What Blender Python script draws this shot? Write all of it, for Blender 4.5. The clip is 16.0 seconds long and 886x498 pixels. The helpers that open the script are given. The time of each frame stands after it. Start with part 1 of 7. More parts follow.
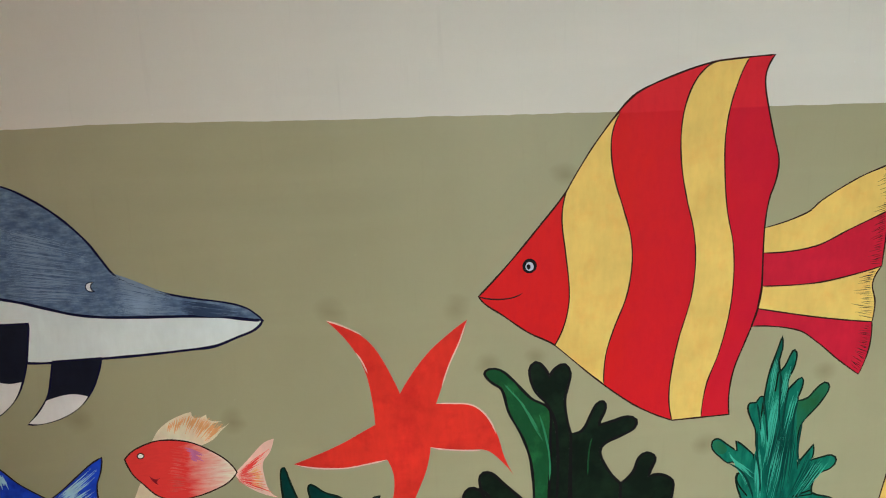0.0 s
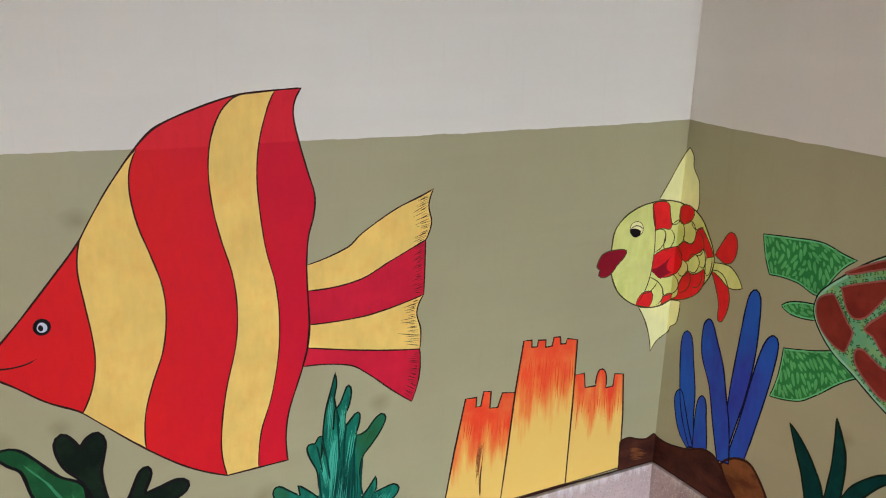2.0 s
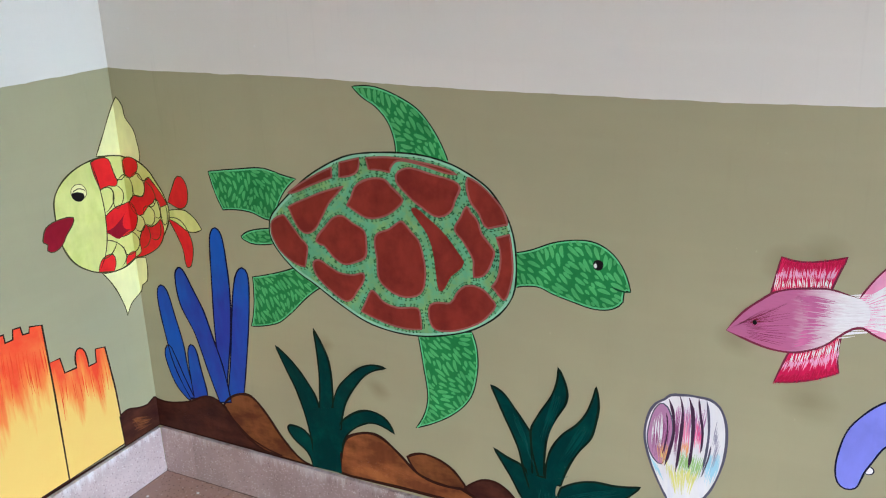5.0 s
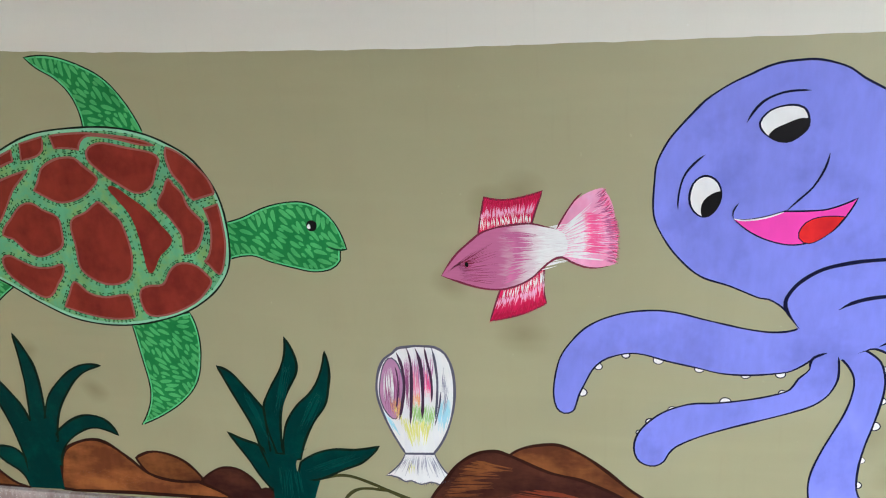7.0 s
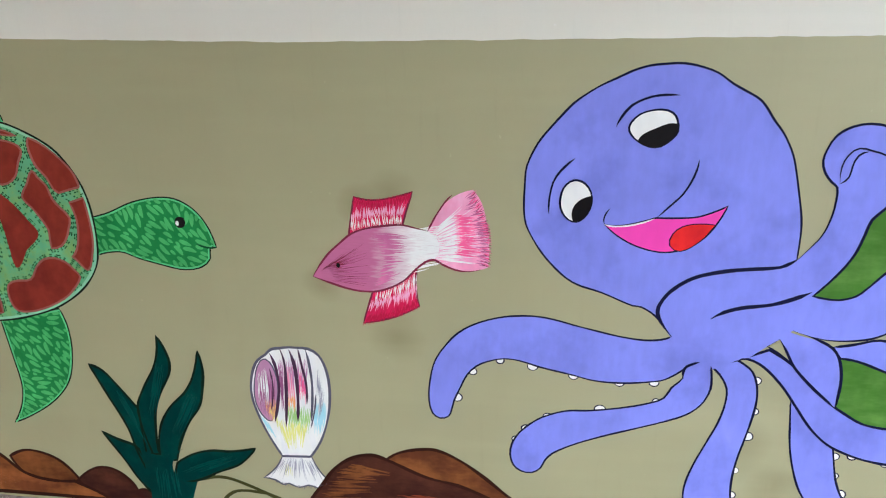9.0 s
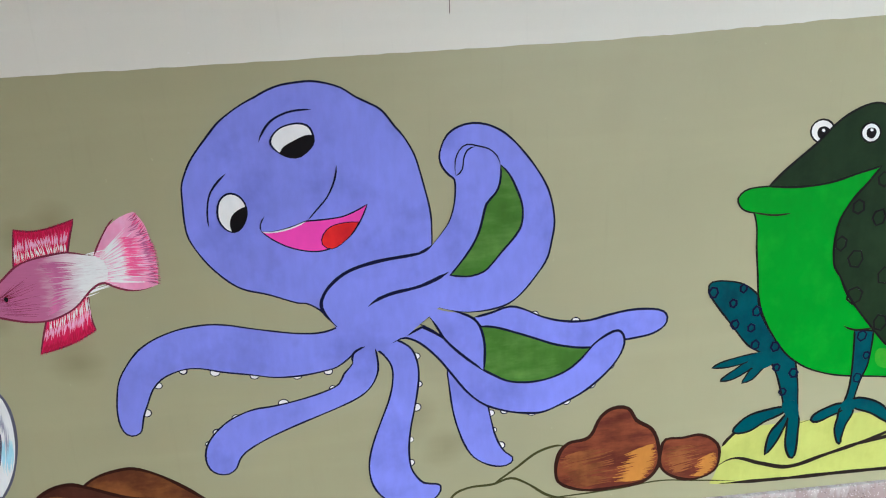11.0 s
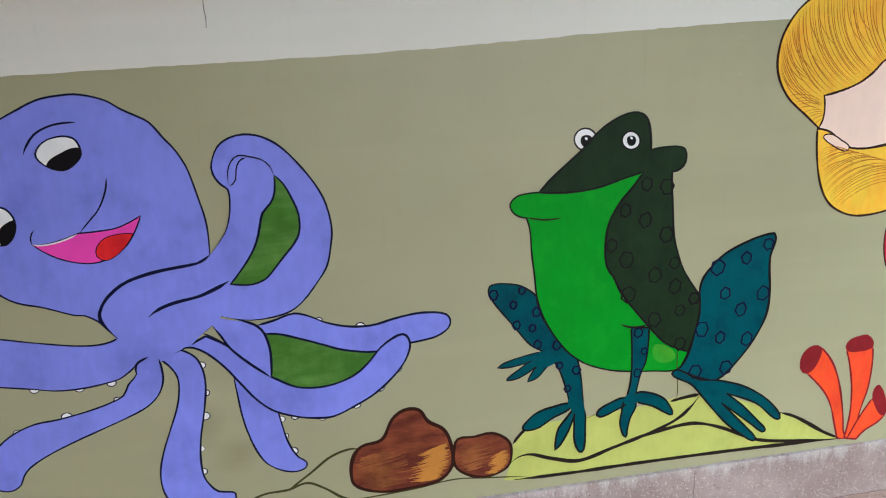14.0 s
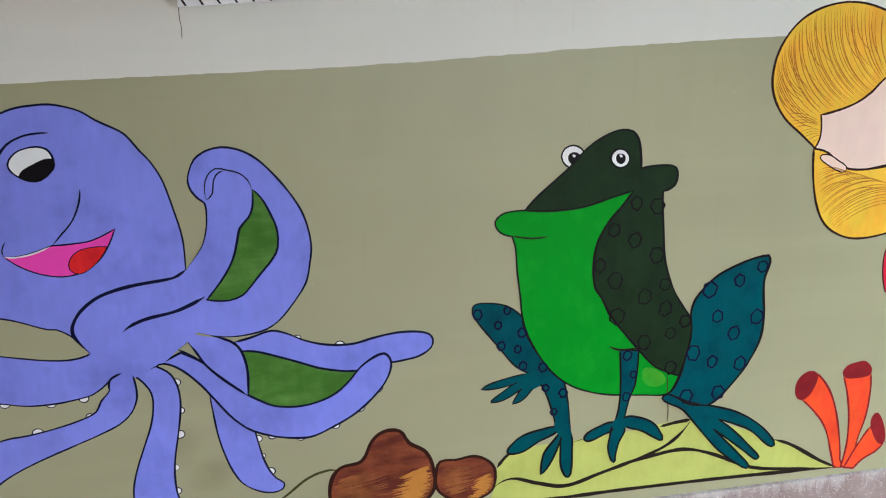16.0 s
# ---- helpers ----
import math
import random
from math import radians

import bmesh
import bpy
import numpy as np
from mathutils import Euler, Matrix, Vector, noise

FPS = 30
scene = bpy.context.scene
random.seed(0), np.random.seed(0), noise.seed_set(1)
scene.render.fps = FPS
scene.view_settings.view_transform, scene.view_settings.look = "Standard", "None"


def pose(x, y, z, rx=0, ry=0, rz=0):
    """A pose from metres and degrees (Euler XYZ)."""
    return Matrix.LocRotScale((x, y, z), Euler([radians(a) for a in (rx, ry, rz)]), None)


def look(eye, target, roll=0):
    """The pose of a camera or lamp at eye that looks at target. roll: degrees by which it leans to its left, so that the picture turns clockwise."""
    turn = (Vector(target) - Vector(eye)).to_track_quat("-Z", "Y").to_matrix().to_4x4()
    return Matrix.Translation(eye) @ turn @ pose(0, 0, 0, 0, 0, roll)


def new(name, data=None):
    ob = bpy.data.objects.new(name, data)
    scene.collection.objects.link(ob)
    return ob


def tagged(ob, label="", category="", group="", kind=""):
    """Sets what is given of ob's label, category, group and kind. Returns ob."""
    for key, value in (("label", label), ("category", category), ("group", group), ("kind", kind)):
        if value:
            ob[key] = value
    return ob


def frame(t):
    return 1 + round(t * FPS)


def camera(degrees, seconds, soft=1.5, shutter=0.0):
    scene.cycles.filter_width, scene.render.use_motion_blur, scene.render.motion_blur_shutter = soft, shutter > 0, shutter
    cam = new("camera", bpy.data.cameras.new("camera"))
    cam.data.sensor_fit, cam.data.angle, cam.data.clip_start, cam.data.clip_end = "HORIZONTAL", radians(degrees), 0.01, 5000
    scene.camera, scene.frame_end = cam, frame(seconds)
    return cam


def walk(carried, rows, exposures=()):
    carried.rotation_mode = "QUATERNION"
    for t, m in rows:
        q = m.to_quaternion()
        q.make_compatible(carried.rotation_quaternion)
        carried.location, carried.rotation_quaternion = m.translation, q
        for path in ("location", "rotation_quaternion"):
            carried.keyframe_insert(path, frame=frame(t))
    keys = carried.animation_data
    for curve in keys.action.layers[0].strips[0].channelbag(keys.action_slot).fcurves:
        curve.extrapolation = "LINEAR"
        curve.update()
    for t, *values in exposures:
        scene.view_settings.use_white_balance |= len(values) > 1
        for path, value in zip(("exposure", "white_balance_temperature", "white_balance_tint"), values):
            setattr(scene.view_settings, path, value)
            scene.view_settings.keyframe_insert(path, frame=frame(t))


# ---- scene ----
cam = camera(52.8, 16.0, soft=1.1)
PATH = [
    (0, (-1.98, -1.89, 1.449), (-1.812, 0.02, 0.881), -1.9),
    (0.5, (-1.914, -1.859, 1.456), (-1.634, 0.032, 0.868), -1.6),
    (1, (-1.823, -1.882, 1.445), (-1.408, -0.014, 0.861), -0.3),
    (1.5, (-1.756, -1.856, 1.453), (-1.107, -0.048, 0.894), 0.9),
    (2, (-1.717, -1.803, 1.471), (-0.794, -0.114, 0.927), 1.2),
    (2.5, (-1.705, -1.8, 1.463), (-0.674, -0.18, 0.903), 1.1),
    (3, (-1.701, -1.803, 1.452), (-0.617, -0.245, 0.821), -0.1),
    (3.5, (-1.668, -1.815, 1.444), (-0.465, -0.364, 0.778), -1.2),
    (4, (-1.649, -1.827, 1.439), (-0.309, -0.497, 0.779), -2.1),
    (4.5, (-1.634, -1.835, 1.436), (-0.138, -0.676, 0.79), -2.8),
    (5, (-1.615, -1.834, 1.435), (0.047, -0.932, 0.783), -2.5),
    (5.2, (-1.612, -1.836, 1.423), (0.102, -1.03, 0.781), -2.6),
    (7.3, (-1.561, -1.909, 1.336), (0.283, -1.536, 0.657), -2.7),
    (7.5, (-1.548, -1.913, 1.339), (0.295, -1.548, 0.654), -2.6),
    (8, (-1.493, -1.959, 1.343), (0.344, -1.588, 0.646), -2.3),
    (8.2, (-1.478, -1.977, 1.346), (0.359, -1.608, 0.649), -2.0),
    (10.3, (-1.566, -2.268, 1.352), (0.291, -2.098, 0.629), -1.6),
    (10.5, (-1.592, -2.279, 1.345), (0.278, -2.189, 0.64), -2.2),
    (11, (-1.638, -2.276, 1.344), (0.243, -2.465, 0.692), -2.2),
    (11.5, (-1.662, -2.269, 1.349), (0.217, -2.541, 0.721), -2.1),
    (12, (-1.661, -2.295, 1.35), (0.213, -2.592, 0.715), -2.2),
    (12.5, (-1.665, -2.359, 1.345), (0.191, -2.73, 0.701), -2.4),
    (13, (-1.702, -2.437, 1.339), (0.154, -2.831, 0.706), -2.2),
    (13.5, (-1.714, -2.495, 1.337), (0.144, -2.884, 0.707), -2.2),
    (14, (-1.737, -2.546, 1.331), (0.129, -2.915, 0.711), -1.7),
    (14.5, (-1.729, -2.556, 1.327), (0.148, -2.895, 0.725), -1.2),
    (15, (-1.68, -2.541, 1.334), (0.193, -2.89, 0.726), -1.2),
    (15.5, (-1.681, -2.563, 1.332), (0.194, -2.917, 0.734), -1.2),
    (16, (-1.703, -2.615, 1.328), (0.175, -2.958, 0.734), -1.1),
]
EXPOSURES = [(0.0, -0.60, 6350, 8), (1.5, -0.66, 6500, 16), (2.4, -0.55, 5850, 18), (3.5, -0.35, 5520, 15),
             (5.2, -0.21, 5480, 12), (7.3, -0.22, 5580, 5), (8.2, -0.22, 5580, 5), (10.5, -0.38, 5500, 5),
             (11.4, -0.63, 5600, 5), (12.5, -0.78, 5650, 5), (14.5, -0.86, 5620, 7), (16.0, -0.84, 5600, 7)]
walk(cam, [(t, look(eye, target, roll)) for t, eye, target, roll in PATH], EXPOSURES)

# ---- light: skylight from outside through a south doorway, plus fill through an added, unseen tall west window ----
world = bpy.data.worlds.new("daylight")
scene.world = world
world.use_nodes = True
sky = world.node_tree.nodes.new("ShaderNodeTexSky")
sky.sky_type, sky.sun_disc, sky.sun_elevation, sky.sun_rotation = "NISHITA", False, radians(40), radians(120)
world.node_tree.links.new(sky.outputs[0], world.node_tree.nodes["Background"].inputs[0])
world.node_tree.nodes["Background"].inputs[1].default_value = 0.12

ROOM_W, ROOM_L, ROOM_H = 4.6, 6.5, 2.9
DOOR = (-0.85, -0.08, 0.0, 2.1)       # x from, x to, z from, z to
FILL_OPENING = (-5.2, -3.0, 0.0, 1.8)      # y from, y to, z from, z to


def daylight(name, m, wide, high, watts, colour):
    lamp = bpy.data.lights.new(name, "AREA")
    lamp.shape, lamp.size, lamp.size_y, lamp.energy, lamp.color = "RECTANGLE", wide, high, watts, colour
    ob = new(name, lamp)
    ob.matrix_world = m
    return ob


daylight("doorway_daylight", look((-2.0, -ROOM_L - 4.2, 2.7), (-2.0, 0, 2.0)), 6.0, 2.8, 6000, (0.8, 0.95, 1.0))
# fill lamp added to brighten the east wall; its west window is unseen
daylight("west_fill_light", look((-ROOM_W - 4.2, -7.5, 2.7), (0, -7.5, 2.0)), 12.0, 2.8, 4900, (1.0, 0.965, 0.9))


# ---- materials ----
def linear(rgb, gain=1.25):
    """Base colour from a colour as the eye reads it on the wall."""
    out = []
    for c in rgb:
        c /= 255
        c = c / 12.92 if c <= 0.04045 else ((c + 0.055) / 1.055) ** 2.4
        out.append(min(c * gain, 0.86))
    return out


class Nodes:
    def __init__(self, name, rough, spec=0.35):
        self.mat = bpy.data.materials.new(name)
        self.mat.use_nodes = True
        self.tree = self.mat.node_tree
        self.bsdf = self.tree.nodes["Principled BSDF"]
        self.bsdf.inputs["Roughness"].default_value = rough
        self.bsdf.inputs["Specular IOR Level"].default_value = spec
        self.pos = self.add("ShaderNodeNewGeometry").outputs["Position"]

    def add(self, kind, **values):
        node = self.tree.nodes.new(kind)
        for key, value in values.items():
            node.inputs[key.replace("_", " ")].default_value = value
        return node

    def join(self, a, b):
        self.tree.links.new(a, b)

    def stretched(self, x, y, z):
        m = self.add("ShaderNodeMapping")
        m.inputs["Scale"].default_value = (x, y, z)
        self.join(self.pos, m.inputs[0])
        return m.outputs[0]

    def noise(self, scale, detail=3.0, vector=None, rough=0.55):
        n = self.add("ShaderNodeTexNoise", Scale=scale, Detail=detail, Roughness=rough)
        self.join(vector or self.pos, n.inputs["Vector"])
        return n.outputs["Fac"]

    def span(self, value, a, b, c, d):
        n = self.add("ShaderNodeMapRange")
        self.join(value, n.inputs[0])
        for i, v in enumerate((a, b, c, d)):
            n.inputs[i + 1].default_value = v
        return n.outputs[0]

    def mix(self, fac, a, b, blend="MIX"):
        n = self.tree.nodes.new("ShaderNodeMix")
        n.data_type, n.blend_type = "RGBA", blend
        for value, slot in ((fac, 0), (a, 6), (b, 7)):
            if isinstance(value, (int, float)):
                n.inputs[slot].default_value = value
            elif isinstance(value, (list, tuple)):
                n.inputs[slot].default_value = (*value[:3], 1)
            else:
                self.join(value, n.inputs[slot])
        return n.outputs[2]

    def bump(self, height, strength, distance):
        n = self.add("ShaderNodeBump", Strength=strength, Distance=distance)
        self.join(height, n.inputs["Height"])
        self.join(n.outputs[0], self.bsdf.inputs["Normal"])

    def colour(self, c):
        self.join(c, self.bsdf.inputs["Base Color"])
        return self.mat


def paint(name, rgb, second=None, share=0.5, streak=(1, 1, 1), rough=0.5, vary=0.16, grain=9.0, gain=1.25):
    """Hand-brushed wall paint: uneven cover at two scales, plaster relief under it, and an optional second colour brushed in."""
    n = Nodes(name, rough, 0.08)
    base = linear(rgb, gain)
    broad, fine = n.noise(grain, 3), n.noise(60, 4, n.stretched(1, 1, 0.35))
    col = list(base)
    if second:
        blend = n.noise(grain * 1.6, 4, n.stretched(*streak), 0.62)
        col = n.mix(n.span(blend, share - 0.11, share + 0.11, 0, 1), base, linear(second, gain))
    shade = n.span(broad, 0.3, 0.7, 1 - vary, 1 + vary * 0.6)
    shade2 = n.span(fine, 0.3, 0.7, 1 - vary * 0.5, 1 + vary * 0.4)
    both = n.add("ShaderNodeMath")
    both.operation = "MULTIPLY"
    n.join(shade, both.inputs[0]), n.join(shade2, both.inputs[1])
    tone = n.add("ShaderNodeCombineColor")
    for i in range(3):
        n.join(both.outputs[0], tone.inputs[i])
    col = n.mix(1.0, col, tone.outputs[0], "MULTIPLY")
    n.bump(n.noise(110, 4, n.stretched(1, 1, 0.5)), 0.12, 0.001)
    return n.colour(col)


def blended(name, axis, start, end, first, second, rough=0.5, ragged=0.5, streak=(1, 1, 6)):
    """Two paints brushed wet into each other along one axis, with ragged strokes where they meet."""
    n = Nodes(name, rough, 0.08)
    parts = n.add("ShaderNodeSeparateXYZ")
    n.join(n.pos, parts.inputs[0])
    strokes = n.noise(16, 5, n.stretched(*streak), 0.65)
    level = n.add("ShaderNodeMath")
    level.operation = "MULTIPLY_ADD"
    n.join(strokes, level.inputs[0])
    level.inputs[1].default_value = (end - start) * ragged * 2
    n.join(parts.outputs[axis], level.inputs[2])
    half = (end - start) * ragged
    a, b = linear(first), linear(second)
    col = n.mix(n.span(level.outputs[0], start + half, end + half, 0, 1), a, b)
    col = n.mix(n.span(n.noise(30, 4, n.stretched(*streak)), 0.45, 0.75, 0, 0.35), col, [c * 0.8 for c in a])
    n.bump(n.noise(110, 4), 0.12, 0.001)
    return n.colour(col)


black = paint("black_paint", (20, 18, 20), rough=0.35)
darkline = paint("dark_line_paint", (34, 26, 22))
umber = paint("umber_line_paint", (44, 22, 16))
navyline = paint("navy_line_paint", (12, 14, 46))
oliveline = paint("olive_line_paint", (62, 62, 32))
greyline = paint("grey_line_paint", (84, 84, 100))
wineline = paint("wine_line_paint", (110, 40, 62))
bellywhite = paint("belly_white_paint", (200, 212, 250), vary=0.07, gain=1.35)
plumline = paint("plum_line_paint", (66, 44, 66))
plum = paint("plum_paint", (136, 82, 120))
pinegreen = paint("pine_green_paint", (30, 96, 70), (36, 92, 54), 0.55)
tuftteal = paint("tuft_teal_paint", (10, 64, 60))
white = paint("white_paint", (230, 234, 250), vary=0.07, gain=1.35)
starred = paint("starfish_red_paint", (208, 48, 38), (192, 38, 34), 0.6, vary=0.12)
pinkbody = blended("pink_fish_paint", 1, -1.68, -1.76, (172, 98, 136), (234, 230, 244), streak=(1, 1.2, 9))
coralbody = blended("coral_fish_paint", 0, -2.43, -2.33, (228, 56, 54), (238, 206, 190), streak=(1.2, 1, 7))
back_blue = paint("dolphin_back_paint", (76, 96, 126), (104, 124, 150), 0.54, (0.5, 0.5, 1.6), grain=48, vary=0.25)
slate = paint("slate_paint", (72, 92, 118), (48, 66, 92), 0.55, (0.5, 0.5, 2.2), vary=0.22)
navy = paint("navy_paint", (20, 24, 38))
blue = paint("blue_paint", (30, 72, 200), (20, 40, 150), 0.55)
cream = paint("cream_paint", (234, 206, 178), (236, 190, 165), 0.6)
palepink = paint("pale_pink_paint", (236, 178, 166))
coralred = paint("coral_red_paint", (226, 66, 62), (232, 110, 100), 0.6)
darkred = paint("dark_red_paint", (128, 20, 36))
red = paint("red_paint", (206, 36, 36), (188, 28, 38), 0.6, vary=0.12)


def fish_red():
    """Red brushed over two grounds: brighter over the white plaster above the dado, more crimson towards the tail."""
    n = Nodes("fish_red_paint", 0.45, 0.08)
    parts = n.add("ShaderNodeSeparateXYZ")
    n.join(n.pos, parts.inputs[0])
    wob = n.noise(9, 4)
    shift = n.add("ShaderNodeMath")
    shift.operation = "MULTIPLY_ADD"
    n.join(wob, shift.inputs[0])
    shift.inputs[1].default_value = 0.35
    n.join(parts.outputs[0], shift.inputs[2])
    col = n.mix(n.span(shift.outputs[0], -1.25, -0.85, 0, 1), linear((198, 30, 32)), linear((182, 22, 46)))
    col = n.mix(n.span(parts.outputs[2], 1.168, 1.172, 0, 0.6), col, linear((206, 40, 50)))
    col = n.mix(n.span(n.noise(60, 4, n.stretched(1, 1, 0.35)), 0.45, 0.75, 0, 0.3), col, linear((176, 24, 38)))
    n.bump(n.noise(130, 5), 0.25, 0.002)
    return n.colour(col)


fishred = fish_red()
crimson = paint("crimson_paint", (186, 30, 52), vary=0.12)
yellow = paint("yellow_paint", (243, 185, 102), (236, 175, 94), 0.6, vary=0.09)
palegrey = paint("pale_grey_paint", (196, 204, 216))
blackgreen = paint("black_green_paint", (12, 24, 16), (20, 36, 24), 0.55)
deepgreen = paint("deep_green_paint", (22, 70, 40), (34, 96, 52), 0.58)
darkteal = paint("dark_teal_paint", (2, 46, 44), (6, 60, 54), 0.58)
teal = paint("teal_paint", (22, 112, 92), (10, 82, 70), 0.5, (1.6, 1.6, 0.4), grain=14)
veinteal = paint("vein_teal_paint", (8, 56, 48))
deepteal = paint("deep_teal_paint", (6, 58, 52))
aqua = paint("aqua_paint", (62, 162, 140))
tealmid = paint("mid_teal_paint", (46, 120, 84))


def castle_paint(name, top, reach):
    """Yellow below, brushed over with orange-red from the battlements down in ragged vertical strokes."""
    n = Nodes(name, 0.45, 0.08)
    parts = n.add("ShaderNodeSeparateXYZ")
    n.join(n.pos, parts.inputs[0])
    ragged = n.noise(30, 4, n.stretched(1, 1, 0.12), 0.6)
    level = n.add("ShaderNodeMath")
    level.operation = "MULTIPLY_ADD"
    n.join(ragged, level.inputs[0])
    level.inputs[1].default_value = 0.36
    n.join(parts.outputs[2], level.inputs[2])
    low, mid, high = linear((248, 182, 98)), linear((244, 128, 60)), linear((228, 66, 38))
    col = n.mix(n.span(level.outputs[0], top + 0.18 - reach * 1.25, top + 0.18 - reach * 0.85, 0, 1), low, mid)
    col = n.mix(n.span(level.outputs[0], top + 0.18 - reach * 0.9, top + 0.18 - reach * 0.45, 0, 1), col, high)
    dab = n.noise(14, 4)
    col = n.mix(n.span(dab, 0.4, 0.75, 0, 0.25), col, linear((236, 170, 90)))
    n.bump(n.noise(130, 5), 0.25, 0.002)
    return n.colour(col)


castleleft = castle_paint("castle_left_paint", 0.50, 0.19)
castlemid = castle_paint("castle_middle_paint", 0.62, 0.22)
castleright = castle_paint("castle_right_paint", 0.53, 0.18)
orangered = paint("orange_red_paint", (232, 74, 34), (222, 58, 36), 0.6)
lime = paint("lime_paint", (198, 204, 124), (186, 196, 108), 0.6, vary=0.1)
paleyellow = paint("pale_yellow_paint", (228, 230, 158), vary=0.08)
royal = paint("royal_blue_paint", (36, 84, 172), (44, 58, 150), 0.52, (1, 1, 0.5), grain=4, vary=0.1)
brown = paint("brown_paint", (70, 38, 28), (46, 22, 20), 0.52, (0.6, 0.6, 1.3), vary=0.2)
ochrebrown = paint("ochre_brown_paint", (118, 72, 38), (84, 46, 28), 0.5, (0.6, 0.6, 1.3), vary=0.2)
ochre = paint("ochre_paint", (140, 86, 46), (104, 58, 34), 0.5, (0.6, 0.6, 1.3), vary=0.2)
rust = paint("rust_paint", (112, 52, 34))
boulder = paint("boulder_paint", (122, 64, 40), (88, 40, 30), 0.5, (0.4, 0.4, 1.6), grain=12, vary=0.2)
green = paint("green_paint", (42, 122, 64), (36, 112, 58), 0.55, vary=0.12)
leafmark = paint("leaf_mark_paint", (84, 166, 98), (70, 150, 86), 0.55)
mint = paint("mint_paint", (98, 164, 122), (118, 160, 96), 0.54, grain=16, vary=0.14)
shell_rim = paint("shell_rim_paint", (136, 190, 158))
plate = paint("plate_paint", (124, 46, 36), (108, 37, 31), 0.55, vary=0.14)
fin_pink = paint("fin_pink_paint", (232, 158, 190))
wine_red = paint("wine_red_paint", (172, 26, 66))
soft_rose = paint("soft_rose_paint", (222, 92, 142))
soft_mauve = paint("soft_mauve_paint", (172, 92, 136))
apricot = paint("apricot_paint", (222, 158, 108))
mist = paint("mist_paint", (122, 142, 168))
dusk = paint("dusk_paint", (48, 64, 92))
fresh_green = paint("fresh_green_paint", (150, 186, 118))
soft_lilac = paint("soft_lilac_paint", (172, 126, 162))
soft_pink = paint("soft_pink_paint", (216, 136, 166))
soft_grey = paint("soft_grey_paint", (146, 146, 162))
bronze = paint("bronze_paint", (172, 116, 50))
strandbrown = paint("strand_brown_paint", (164, 106, 36))
limb_rim = paint("limb_rim_paint", (98, 184, 124))
plate_rim = paint("plate_rim_paint", (140, 84, 76))
shellwhite = paint("shell_white_paint", (226, 229, 240), (206, 208, 222), 0.6, (2, 2, 0.4), vary=0.06)
lemon = paint("lemon_paint", (206, 204, 128))
skyblue = paint("sky_blue_paint", (160, 202, 216))
leafgreen = paint("leaf_green_paint", (64, 104, 36), (82, 120, 52), 0.55, (0.5, 0.5, 1.5))
mauvepink = paint("mauve_pink_paint", (186, 104, 148), (170, 88, 136), 0.55)
pinkwhite = paint("pink_white_paint", (232, 226, 242), vary=0.06)
rosepink = paint("rose_pink_paint", (218, 140, 176), (226, 160, 192), 0.55)
crimsonpink = paint("crimson_pink_paint", (204, 36, 88), (186, 28, 72), 0.55)
hotpink = paint("hot_pink_paint", (240, 66, 164), vary=0.06)
periwinkle = paint("periwinkle_paint", (120, 126, 211), (109, 115, 197), 0.6, vary=0.09, grain=5)
darkgreen = paint("dark_green_paint", (27, 44, 24), (22, 37, 20), 0.55)
brightgreen = paint("bright_green_paint", (27, 130, 22), (34, 138, 26), 0.6, vary=0.08)
petrol = paint("petrol_paint", (4, 70, 78), (2, 58, 70), 0.55, vary=0.12)
yellowgreen = paint("yellow_green_paint", (172, 177, 94), (163, 168, 86), 0.6, vary=0.08)
hairyellow = paint("hair_yellow_paint", (234, 178, 54), (222, 158, 44), 0.55, (1, 1, 0.5), vary=0.1)
skinpale = paint("pale_peach_paint", (238, 208, 192), vary=0.05, gain=1.0)
bellylime = paint("belly_lime_paint", (74, 150, 34), (50, 140, 28), 0.5)
maroon = paint("maroon_paint", (120, 26, 32))


STAINS = [(-2.065, 0, 0.758, 0.034), (-1.788, 0, 0.742, 0.03), (-1.72, 0, 0.609, 0.028), (-1.606, 0, 0.615, 0.026), (-1.54, 0, 1.04, 0.03), (-2.314, 0, 0.506, 0.03),
          (-2.65, 0, 0.534, 0.03), (-0.903, 0, 0.518, 0.03), (-1.183, 0, 0.351, 0.03), (0, -0.76, 0.416, 0.03), (0, -0.616, 0.51, 0.024), (0, -1.72, 0.60, 0.05),
          (0, -1.72, 0.88, 0.045), (0, -1.655, 0.865, 0.035), (0, -1.585, 0.7, 0.035), (0, -2.36, 0.42, 0.05), (0, -2.43, 0.34, 0.045)]


